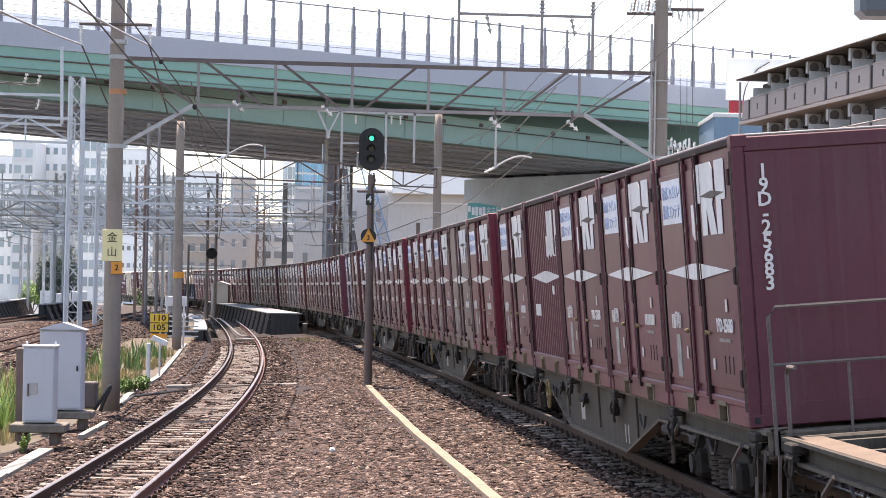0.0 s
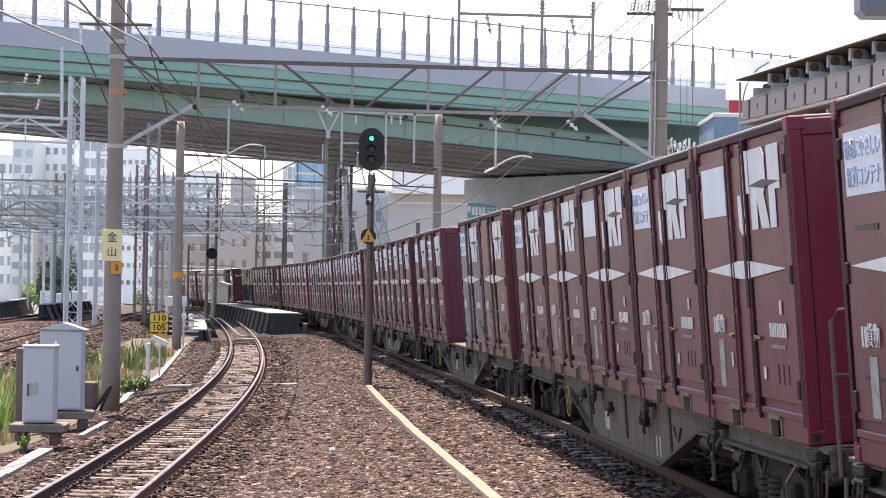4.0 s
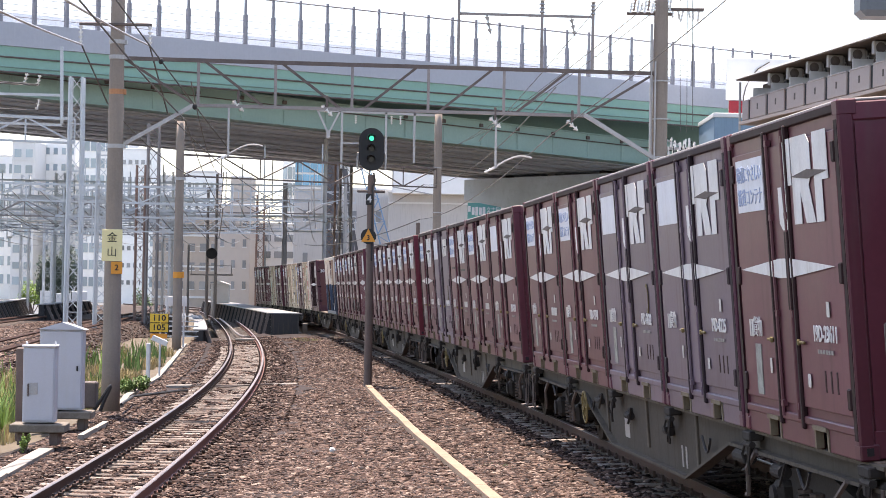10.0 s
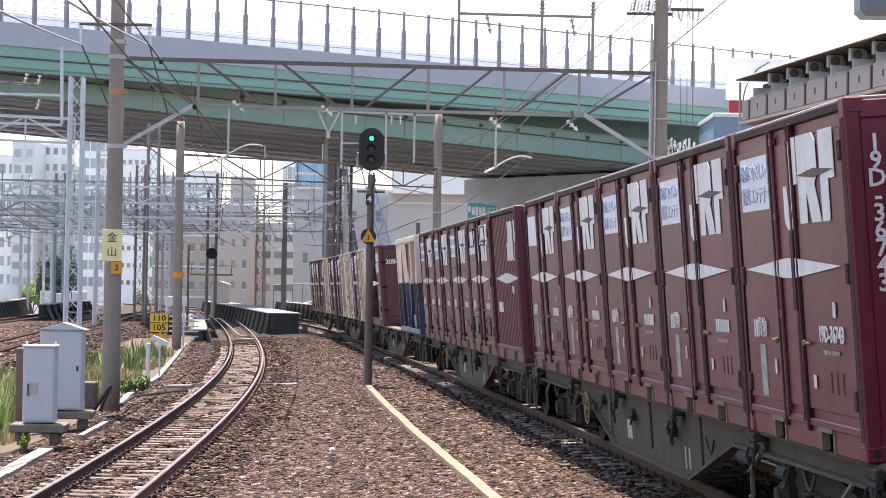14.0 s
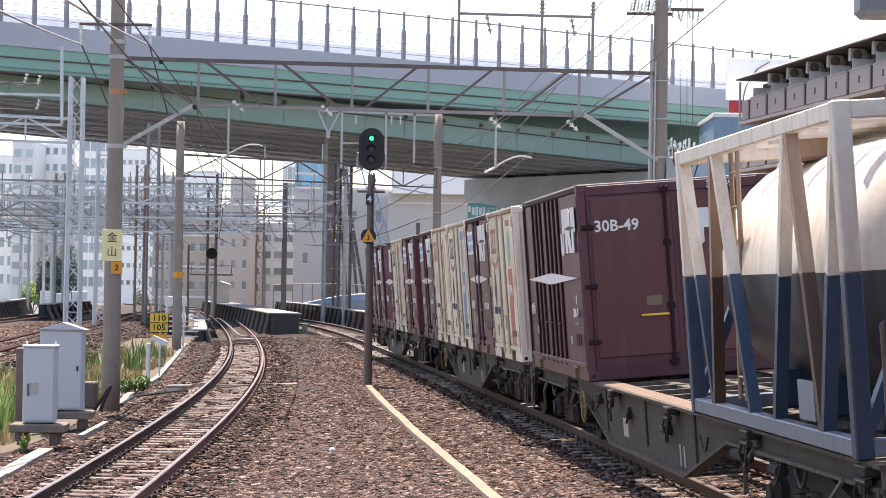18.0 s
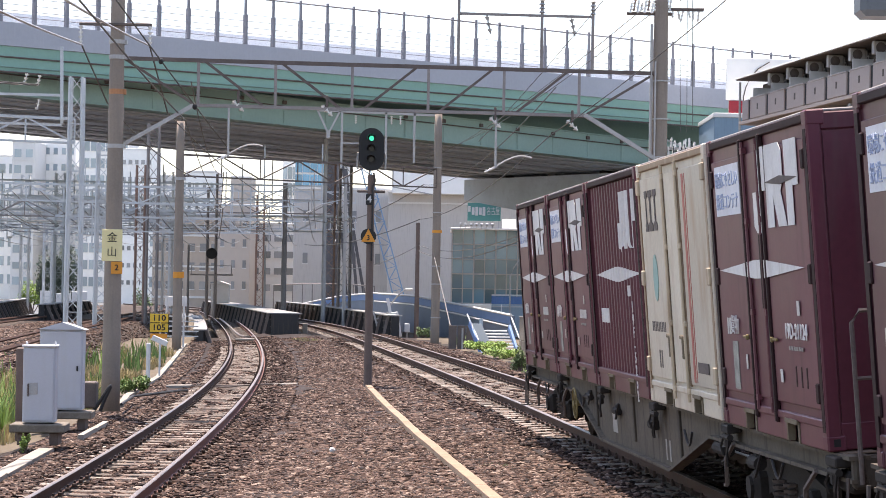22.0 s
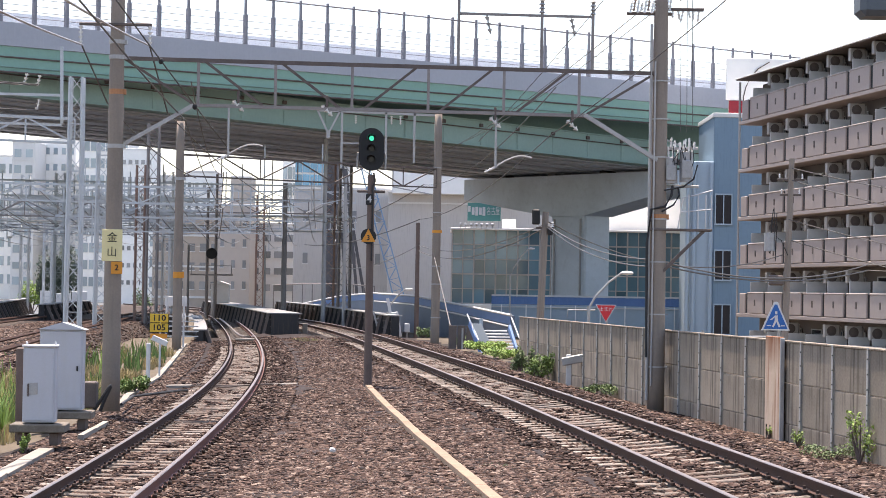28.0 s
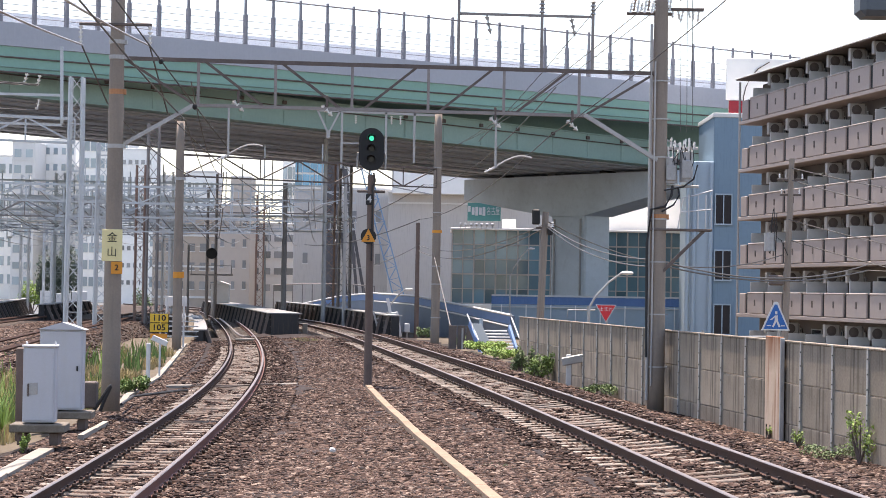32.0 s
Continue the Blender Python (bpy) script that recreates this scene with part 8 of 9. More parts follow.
# ---------- things beside the curving line ----------
M_SLABDARK = material("weathered_slab", (0.17, 0.145, 0.12), 0.9, var=0.35, scale=3, fine=30, bump=0.2, stain=(0.08, 0.06, 0.045), stain_amt=0.6)
def cabinet(x, y, z0, w, d, h, label, gable=False):
    root = empty("relay_cabinet", Matrix.Translation((x, y, z0)) @ Matrix.Rotation(0.06, 4, "Z"), label, "cabinet")
    part("plinth", Shape().box((0, 0, 0.075), (w + 0.36, d + 0.3, 0.13), None, 0.015), M_SLABDARK, root)
    for sx in (-0.5, 0.5):
        part("bearer", Shape().box((sx * w, 0, -0.09), (0.14, d + 0.1, 0.2), None, 0.015), M_POLE_BROWN, root)
    part("body", Shape().box((0, 0, 0.16 + h / 2), (w, d, h), None, 0.012), M_CABINET, root)
    if gable:
        part("lid", Shape().prism([(-w / 2 - 0.05, 0), (w / 2 + 0.05, 0), (0.02, 0.13)], pose(0, d / 2 + 0.06, 0.16 + h, 90), d + 0.12), M_CABINET, root)
    else:
        part("lid", Shape().box((0, 0, 0.17 + h), (w + 0.04, d + 0.06, 0.04), None, 0.01), M_CABINET, root)
    dr = part("door", Shape().box((0, -d / 2 - 0.012, 0.16 + h / 2), (w - 0.05, 0.02, h - 0.06), None, 0.006), M_CABINET, root)
    if gable:
        part("lock", Shape().box((w / 2 - 0.09, -d / 2 - 0.035, 0.16 + h * 0.52), (0.03, 0.03, 0.09), None, 0.006), M_BLACK, dr)
    else:
        part("lock_plate", Shape().box((-w / 2 + 0.16, -d / 2 - 0.028, 0.16 + h * 0.45), (0.15, 0.012, 0.18), None, 0.004), M_STEEL_GREY, dr)
        part("handle", Shape().box((-w / 2 + 0.09, -d / 2 - 0.04, 0.16 + h * 0.43), (0.025, 0.03, 0.2), None, 0.006), M_STEEL_DARK, dr)
        for sx in (-0.5, 0.5):
            part("lug", Shape().box((sx * w * 0.9, 0, 0.2 + h), (0.03, 0.03, 0.08), None, 0.006), M_WHITE, root)
    return root


cabinet(-6.27, 35.4, -0.30, 0.50, 0.42, 1.18, "white steel relay cabinet on a concrete plinth")
cabinet(-6.72, 40.1, -0.36, 0.76, 0.5, 1.42, "taller white steel relay cabinet with a gabled lid", True)
_root = empty("junction_box", Matrix.Translation((-6.42, 42.6, -0.3)), "dark cable box with a looped hose", "box")
part("box", Shape().box((-0.2, 0, 0.25), (0.3, 0.3, 0.5), None, 0.03), M_STEEL_DARK, _root)
part("hose", Shape().pipe([(-0.1 + 0.02 * i + 0.22 * math.sin(i * 0.35), -0.1, -0.05 + 0.48 * math.sin(i * math.pi / 10)) for i in range(11)], 0.035, 7), M_RUBBER, _root)
_root = empty("timber_post", Matrix.Translation((-6.72, 36.2, -0.5)), "weathered dark timber post", "post")
part("post", Shape().box((0, 0, 0.75), (0.16, 0.14, 1.5), None, 0.02), M_POLE_BROWN, _root)

_root = empty("speed_sign", Matrix.Translation((-7.76, 62, -0.45)), "yellow on black speed limit plates on a slim post", "sign")
part("post", Shape().tube((0.03, 0.03, 0), (0.03, 0.03, 1.7), 0.028, n=8), M_WHITE, _root)
for _k, _t in enumerate(("110", "105")):
    _z = 1.58 - _k * 0.26
    part("plate", Shape().box((0, 0, _z), (0.50, 0.02, 0.235), None, 0.004), M_YELLOW, _root)
    part("border", Shape().box((0, 0.012, _z), (0.54, 0.012, 0.27), None, 0.004), M_BLACK, _root)
    lettering(_t, 0.23, pose(0, -0.014, _z, 90), M_BLACK, _root, squeeze=1.1)
part("plate", Shape().box((0, 0, 1.09), (0.46, 0.02, 0.13), None, 0.004), M_ORANGE, _root)
_root = empty("marker_post", Matrix.Translation((-7.52, 58, -0.45)), "white post with a tilted white plate", "post")
part("post", Shape().box((0, 0, 0.5), (0.1, 0.1, 1.0), None, 0.015), M_WHITE, _root)
part("plate", Shape().box((-0.12, -0.05, 0.98), (0.42, 0.08, 0.14), pose(0, 0, 0.12, 0, 24, 0), 0.01), M_WHITE, _root)
_root = empty("marker_post", Matrix.Translation((3.13, 55.4, -0.42)), "white post carrying a tilted lamp box", "post")
part("post", Shape().box((0, 0, 0.45), (0.13, 0.13, 0.95), None, 0.015), M_WHITE, _root)
part("plate", Shape().box((0.27, -0.03, 0.76), (0.56, 0.2, 0.2), pose(0, 0, 0, 0, -12, 0), 0.02), M_STEEL_GREY, _root)
_root = empty("marker_post", Matrix.Translation((2.53, 27.0, -0.55)), "short pale concrete marker post", "post")
part("post", Shape().box((0, 0, 0.1), (0.17, 0.17, 0.42), None, 0.02), M_KERB, _root)
_root = empty("marker_post", Matrix.Translation((2.05, 25.7, -0.5)), "low white concrete marker", "post")
part("post", Shape().box((0, 0, 0.0), (0.6, 0.2, 0.22), None, 0.03), M_KERB, _root)
_root = empty("marker_post", Matrix.Translation((-6.9, 114, -0.6)), "short pale concrete marker post", "post")
part("post", Shape().box((0, 0, 0.3), (0.25, 0.25, 1.1), None, 0.02), M_KERB, _root)
_root = empty("white_stone", Matrix.Translation((-1.53, 32.3, -0.28)), "single white stone on the ballast", "stone")
part("stone", Shape().box((0, 0, 0), (0.08, 0.08, 0.07), pose(0, 0, 0, 12, 20, 30), 0.02), M_WHITE, _root)


M_SLAT = material("weathered_slat", (0.25, 0.22, 0.195), 0.9, var=0.25, scale=4, fine=30, bump=0.15)
# ---------- cable troughs and kerbs ----------
def strip_line(name, pts, w, h, step, mat, label, piece, seed=2):
    """A row of concrete lids laid end to end along the points (x, y)."""
    root = empty(name, Matrix(), label, "cable trough", kind="structure")
    P = [Vector(q) for q in pts]
    rnd = random.Random(seed)
    me = Shape().box((0, 0, 0), (w, step - 0.006, h), None, 0.006).mesh(piece, mat)
    for a, b in zip(P[:-1], P[1:]):
        n = max(1, int((b - a).length / step))
        h_ = math.atan2(-(b.x - a.x), b.y - a.y)
        for i in range(n):
            c = a.lerp(b, (i + 0.5) / n)
            z = ground_at(c.x, c.y)
            part(piece, me, None, root, m=Matrix.Translation((c.x, c.y, z + h * 0.22 + rnd.uniform(-0.004, 0.005))) @ Matrix.Rotation(h_ + rnd.uniform(-0.004, 0.004), 4, "Z") @ Matrix.Rotation(rnd.uniform(-0.015, 0.015), 4, "Y") @ Matrix.Diagonal((1, (b - a).length / n / step, 1, 1)))
    return root


strip_line("trough_1", [(-1.69, 52.85), (-1.11, 45.05), (-0.70, 40.11), (-0.35, 35.59), (-0.05, 32.33), (0.20, 29.43), (0.38, 27.39), (0.60, 24.8), (0.74, 23.3)], 0.145, 0.12, 1.25, M_TROUGH, "cream concrete cable trough lids in the ballast", "trough_lid")
strip_line("kerb_1", [(-5.6, 26.0), (-5.85, 30.1), (-6.05, 34.8)], 0.22, 0.12, 2.3, M_KERB, "pale concrete kerb along the line", "kerb_stone")
strip_line("kerb_2", [(-5.98, 37.6), (-6.15, 41.6)], 0.10, 0.12, 1.5, M_KERB, "pale concrete kerb along the line", "kerb_stone")
strip_line("kerb_3", [(-6.75, 47.5), (-7.22, 52.0), (-7.86, 62.8), (-9.57, 81.6), (-11.0, 97)], 0.15, 0.12, 1.6, M_KERB, "pale concrete kerb along the line", "kerb_stone")
_root = empty("cable_duct", Matrix(), "dark cable lying across the kerb", "cable")
part("cable", Shape().pipe([(-6.3, 44.6, -0.33), (-6.6, 48.5, -0.36), (-6.0, 52, -0.38), (-5.9, 52.6, -0.4)], 0.03, 6), M_RUBBER, _root)
_root = empty("bent_rail_end", Matrix(), "short hooked guard rail between the rails", "guard rail")
part("hook", Shape().pipe([(float(left_x(y)) + o, y, float(left_z(y)) + 0.03) for y, o in ((150, -0.3), (130, -0.25), (112, -0.2), (104, -0.1), (101, 0.1), (100.3, 0.35), (102, 0.5))], 0.05, 6), M_RAILTOP, _root)
part("foot", Shape().box((float(left_x(99)) + 0.1, 99.0, float(left_z(99)) - 0.03), (0.8, 0.5, 0.1), None, 0.02), M_KERB, _root)


for _side, _o in (("left", -1.35), ("right", 1.3)):
    _root = empty("joint_timber", left_pose(56.6) @ pose(_o, 0, -0.14), "pair of pale weathered timbers beside the rail joint", "timber")
    for _k in range(2):
        part("board", Shape().box((0, 0.35 * _k, 0), (0.62, 0.14, 0.08), pose(0, 0, 0, 0, 0, 2 - 4 * _k), 0.012), M_SLAT, _root)
_root = empty("joint_rod", left_pose(56.6), "thin grey steel rods across the track at the rail joint", "rod")
part("rod", Shape().pipe([(-1.0, 0.1, -0.12), (-0.2, 0.0, -0.17), (0.3, 0.05, -0.13), (1.05, 0.2, -0.11)], 0.022, 6), M_STEEL_DARK, _root)
part("rod", Shape().pipe([(-0.9, 0.55, -0.13), (0.0, 0.45, -0.16), (0.95, 0.6, -0.12)], 0.018, 6), M_STEEL_DARK, _root)

# ---------- plants ----------
def leaf_mat(name, c, var=0.35):
    mt = material(name, c, 0.65, var=var, scale=3, fine=20, bump=0.05)
    nd, ln = mt.node_tree.nodes, mt.node_tree.links
    geo = nd.new("ShaderNodeNewGeometry")
    hs = nd.new("ShaderNodeHueSaturation")
    r = nd.new("ShaderNodeMapRange")
    r.inputs["To Min"].default_value, r.inputs["To Max"].default_value = 0.55, 1.5
    ln.new(geo.outputs["Random Per Island"], r.inputs["Value"])
    ln.new(r.outputs[0], hs.inputs["Value"])
    src = nd["Principled BSDF"].inputs["Base Color"].links[0].from_socket
    ln.new(src, hs.inputs["Color"])
    ln.new(hs.outputs[0], nd["Principled BSDF"].inputs["Base Color"])
    nd["Principled BSDF"].inputs["Subsurface Weight"].default_value = 0.0
    return mt


M_LEAF = leaf_mat("weed_green", (0.13, 0.20, 0.06))
M_LEAF_B = leaf_mat("bright_green", (0.24, 0.33, 0.09))
M_LEAF_D = leaf_mat("dull_green", (0.13, 0.18, 0.08))
# green greyed to carry the haze before the far tree
M_LEAF_FAR = leaf_mat("far_green", (0.085, 0.11, 0.08))
M_STRAW = leaf_mat("dry_straw", (0.40, 0.31, 0.15))


def grass_patch(name, spots, n, h, mat, label, seed, w=0.018, category="grass"):
    """Blades round the spots (x, y, radius), one mesh."""
    rs = np.random.RandomState(seed)
    vs, fs = [], []
    for x0, y0, rad in spots:
        for _ in range(n):
            a, r = rs.uniform(0, 6.283), rad * math.sqrt(rs.uniform())
            x, y = x0 + r * math.cos(a), y0 + 2.0 * r * math.sin(a)
            z = ground_at(x, y) - 0.02
            hh = h * rs.uniform(0.45, 1.15)
            b = rs.uniform(0, 6.283)
            lx, ly = hh * rs.uniform(0.05, 0.45) * math.cos(b), hh * rs.uniform(0.05, 0.45) * math.sin(b)
            c = rs.uniform(0, 3.14)
            ux, uy = w * math.cos(c), w * math.sin(c)
            k = len(vs)
            vs += [(x - ux, y - uy, z), (x + ux, y + uy, z), (x + lx * 0.35 + ux * 0.8, y + ly * 0.35 + uy * 0.8, z + hh * 0.6), (x + lx * 0.35 - ux * 0.8, y + ly * 0.35 - uy * 0.8, z + hh * 0.6), (x + lx, y + ly, z + hh)]
            fs += [(k, k + 1, k + 2, k + 3), (k + 3, k + 2, k + 4)]
    me = bpy.data.meshes.new(name)
    me.from_pydata(vs, [], fs)
    me.materials.append(mat)
    return tagged(new(name, me), label, category, kind="stuff")


def bush(x, y, rx, rz, n, leaf, mat, label, seed, z=None, name="bush"):
    """Twigs with many small leaves in an uneven outline."""
    z0 = ground_at(x, y) if z is None else z
    root = empty(name, Matrix.Translation((x, y, z0)), label, "bush" if name == "bush" else "tree")
    rs = np.random.RandomState(seed)
    tw = Shape()
    vs, fs = [], []
    lobes = [(rs.uniform(-0.7, 0.7) * rx, rs.uniform(-0.7, 0.7) * rx, rs.uniform(0.35, 0.9) * rz, rs.uniform(0.3, 0.6)) for _ in range(9)]
    for lx, ly, lz, lr in lobes:
        tw.tube((0, 0, 0), (lx, ly, lz), 0.02 * rz + 0.008, 0.006, n=5)
    for _ in range(int(n * 1.9)):
        lx, ly, lz, lr = lobes[rs.randint(len(lobes))]
        d = rs.normal(size=3)
        d = d / np.linalg.norm(d) * (rs.uniform() ** 0.4) * lr
        c = Vector((lx + d[0] * rx, ly + d[1] * rx, max(lz + d[2] * rz * 0.7, 0.03)))
        q = Euler((rs.uniform(-1.1, 1.1), rs.uniform(-1.1, 1.1), rs.uniform(0, 6.28))).to_matrix()
        s = leaf * rs.uniform(0.35, 0.85)
        k = len(vs)
        vs += [tuple(c + q @ Vector(p)) for p in ((-s, 0, 0), (0, -s * 0.5, 0.1 * s), (s, 0, 0), (0, s * 0.5, 0.1 * s))]
        fs.append((k, k + 1, k + 2, k + 3))
    me = bpy.data.meshes.new("leaves")
    me.from_pydata(vs, [], fs)
    me.materials.append(mat)
    part("twigs", tw, M_POLE_BROWN, root)
    part("leaves", me, None, root)
    return root


_rs = random.Random(21)
_spots = []
for _k in range(80):
    _y = _rs.uniform(36, 95)
    _spots.append((float(left_x(_y)) - 2.6 - _rs.uniform(0.2, 4.5) * (0.4 + _y / 80), _y, _rs.uniform(0.2, 0.5)))
grass_patch("dry_grass", _spots, 110, 0.36, M_STRAW, "dry straw-coloured grass on the bank", 31)
grass_patch("green_weeds", [s for i, s in enumerate(_spots) if i % 3 == 0], 35, 0.5, M_LEAF, "green weeds on the bank", 32, 0.022)
grass_patch("tall_weeds", [(-10.9, 71, 0.4), (-9.9, 73, 0.5), (-9.6, 76, 0.4), (-10.5, 81, 0.6), (-9.0, 66, 0.3), (-7.75, 41.0, 0.3), (-8.1, 43, 0.4), (-12.0, 65, 0.6)], 34, 0.85, M_LEAF, "tall green weeds on the bank", 33, 0.03)
grass_patch("dry_grass", [(-7.7, 45.5, 0.5), (-8.2, 48, 0.6), (-8.6, 52, 0.6), (-9.0, 57, 0.7), (-8.9, 63, 0.6), (-7.6, 39.5, 0.35), (-7.9, 36.5, 0.4), (-7.3, 34.2, 0.3), (-8.6, 46, 0.4)], 420, 0.30, M_STRAW, "dry straw-coloured grass beside the cabinets", 36, 0.014)
grass_patch("tall_weeds", [(-7.5, 38.2, 0.14), (-7.35, 35.6, 0.16), (-7.6, 34.4, 0.2), (-8.3, 50.0, 0.25), (-8.8, 60, 0.3)], 46, 0.95, M_LEAF_B, "tall bright green weeds behind the cabinets", 37, 0.022)
grass_patch("dry_grass", [(-8.15, 41.5, 0.45), (-8.7, 44.5, 0.5), (-9.3, 48.0, 0.6), (-9.9, 51.5, 0.7), (-10.6, 55.5, 0.8), (-11.4, 60.5, 0.9)], 380, 0.62, M_STRAW, "tall dry straw-coloured grass at the edge of the bank", 38, 0.016)
grass_patch("green_weeds", [(-7.95, 40.6, 0.3), (-8.9, 45.2, 0.4), (-9.8, 50.0, 0.5), (-10.9, 56.5, 0.6)], 90, 0.8, M_LEAF_B, "bright green weeds at the edge of the bank", 39, 0.022)
bush(-7.35, 53.6, 0.45, 0.5, 900, 0.06, M_LEAF, "low green bush beside the kerb", 1)
bush(-6.38, 34.8, 0.10, 0.32, 150, 0.04, M_LEAF_B, "small bright green plant by the plinth", 2)
bush(2.12, 60.5, 0.25, 0.7, 500, 0.06, M_LEAF_D, "tall dull green shrub by the fence", 3)
bush(2.62, 59.3, 0.4, 0.6, 800, 0.06, M_LEAF, "leafy green shrub by the fence", 4)
bush(2.42, 60.0, 0.2, 0.8, 350, 0.05, M_LEAF_D, "slender green shrub by the fence", 5)
bush(1.75, 86.5, 0.9, 0.4, 900, 0.09, M_LEAF_B, "bright green ground cover by the stairs", 6)
bush(2.25, 79.5, 0.8, 0.4, 900, 0.09, M_LEAF_B, "bright green ground cover by the stairs", 7)
bush(1.2, 96, 0.7, 0.5, 500, 0.1, M_LEAF_D, "dull green weeds by the hoarding", 8)
bush(3.55, 51.0, 0.4, 0.25, 500, 0.055, M_LEAF_D, "low grey-green weed on the ballast", 9)
bush(5.6, 35.3, 0.12, 0.28, 120, 0.03, M_LEAF_B, "pale green weed at the fence foot", 10)
bush(5.98, 32.2, 0.2, 0.75, 260, 0.045, M_LEAF_B, "tall green weed at the fence foot", 12)
bush(5.75, 33.0, 0.45, 0.22, 500, 0.035, M_LEAF_D, "low weeds at the fence foot", 13)
bush(5.45, 37.4, 0.1, 0.2, 60, 0.03, M_LEAF_B, "small weed at the fence foot", 14)
bush(-0.9, 112, 0.4, 0.5, 250, 0.09, M_LEAF_D, "weeds by the girder end", 15)
grass_patch("moss_tuft", [(-5.7, 98, 0.5), (-6.3, 101, 0.4)], 90, 0.12, M_STRAW, "yellowish dry tuft between the lines", 34)
grass_patch("moss_tuft", [(0.75, 29.6, 0.25)], 70, 0.06, M_LEAF_D, "small green tuft in the ballast", 35, 0.01)
bush(-40.2, 236, 2.3, 6.3, 4200, 0.24, M_LEAF_FAR, "distant rounded dark green tree", 40, -1.5, "tree")
bush(-43.6, 240, 1.8, 3.4, 1100, 0.22, M_LEAF_B, "distant bright green tree", 41, -1.5, "tree")
bush(-30.5, 232, 1.3, 2.6, 800, 0.2, M_LEAF_D, "distant dull green shrub", 42, -1.5, "tree")
bush(-16.3, 178, 0.6, 1.0, 300, 0.14, M_LEAF_D, "green shrub behind the hut", 43, -0.9, "bush")
_root = empty("street_wall", Matrix.Translation((-39.5, 226, -1)), "sunlit white wall at the foot of the junction", "wall")
for _k in range(3):
    part("panel", Shape().box((_k * 1.6, 0, 1.2), (1.5, 0.2, 2.2 - 0.4 * (_k % 2)), None, 0.03), M_WHITE, _root)

# ---------- overhead wires ----------
def wires():
    spans = [
        # (from, to, sag, radius) along and across the lines
        ((-7.14, 44.15, 6.7), (-7.05, 47, 5.82), 0.0, 0.016), ((-7.05, 47, 5.82), (-6.6, 60, 4.9), 0.2, 0.014),
        ((-5.81, 44.15, 6.7), (-5.79, 47, 5.63), 0.0, 0.016), ((-5.79, 47, 5.63), (-4.6, 62, 4.4), 0.2, 0.013),
        ((-5.9, 38, 7.25), (-4.28, 45.2, 4.72), 0.03, 0.014),
        ((5.0, 20, 9.5), (0.9, 60, 6.0), 0.3, 0.008), ((4.9, 20, 6.9), (2.2, 47, 5.3), 0.2, 0.009), ((2.2, 47, 5.3), (-1.0, 95, 5.0), 0.4, 0.012), ((2.3, 47, 6.3), (-0.9, 98, 6.6), 0.6, 0.012),
        ((-4.8, 20, 6.4), (-5.3, 46, 5.4), 0.1, 0.016), ((-5.3, 46, 5.4), (-9.0, 92, 5.2), 0.3, 0.012), ((-5.2, 46, 6.2), (-9.0, 92, 6.7), 0.7, 0.012),
        ((-9.0, 92, 5.2), (-15, 150, 5.2), 0.4, 0.022), ((-9.0, 92, 6.7), (-15, 150, 6.9), 0.8, 0.022), ((-1.0, 95, 5.0), (-9.5, 155, 5.0), 0.4, 0.022), ((-0.9, 98, 6.6), (-9.5, 155, 6.8), 0.8, 0.022),
        ((4.7, 45.5, 7.95), (9.0, 20, 10.0), 0.3, 0.007), ((4.45, 45.5, 7.95), (-2, 150, 11.0), 0.8, 0.010), ((4.1, 45.5, 7.9), (-3, 150, 10.4), 0.8, 0.010),
        ((2.85, 62.5, 4.0), (11.3, 75, 3.4), 0.8, 0.018), ((2.85, 62.5, 3.9), (4.43, 45.5, 2.72), 0.25, 0.016), ((2.85, 62.5, 3.85), (4.43, 45.5, 2.58), 0.3, 0.016),
        ((4.43, 45.5, 2.68), (11.3, 60, 2.9), 0.35, 0.018), ((11.3, 60, 2.9), (16, 55, 4.0), 0.3, 0.018), ((4.43, 45.5, 2.6), (11.3, 60, 2.75), 0.3, 0.018), ((11.3, 60, 2.75), (17, 58, 3.6), 0.3, 0.015),
        ((11.5, 75, 6.3), (20, 60, 4.2), 0.3, 0.018), ((11.5, 75, 5.9), (20, 62, 3.5), 0.3, 0.018), ((11.5, 75, 3.9), (20, 66, 1.6), 0.2, 0.018), ((11.4, 75, 4.6), (20, 64, 2.6), 0.3, 0.016),
        ((2.8, 62.5, 3.9), (-1.3, 120, 4.4), 0.5, 0.016), ((-1.3, 120, 4.4), (-7.5, 150, 3.4), 0.5, 0.022), ((2.8, 62.5, 3.8), (-1.3, 120, 4.1), 0.6, 0.016),
        ((4.75, 45.5, 5.3), (4.70, 45.5, 8.15), 0.0, 0.007), ((4.88, 45.5, 5.3), (4.85, 45.5, 8.15), 0.0, 0.007), ((5.0, 45.5, 5.35), (4.95, 45.5, 8.15), 0.0, 0.007),
        ((0.35, 92, 0.6), (-0.4, 101, 3.6), 0.0, 0.03),
        ((-14.2, 70, 8.3), (-12.6, 70, 8.2), 0.05, 0.02), ((-20, 60, 9.0), (-12.65, 70, 8.2), 0.3, 0.022), ((-20, 62, 8.2), (-13.05, 70, 8.25), 0.25, 0.022), ((-20, 60, 7.6), (-12.65, 70, 7.4), 0.2, 0.025),
    ]
    for i in range(9):
        z, y = 5.2 + 0.42 * i, 128 + 9 * i
        spans.append(((-0.22 * y, y, z), (-9 - 0.02 * y, y + 12, z + 0.3), 0.35, 0.024))
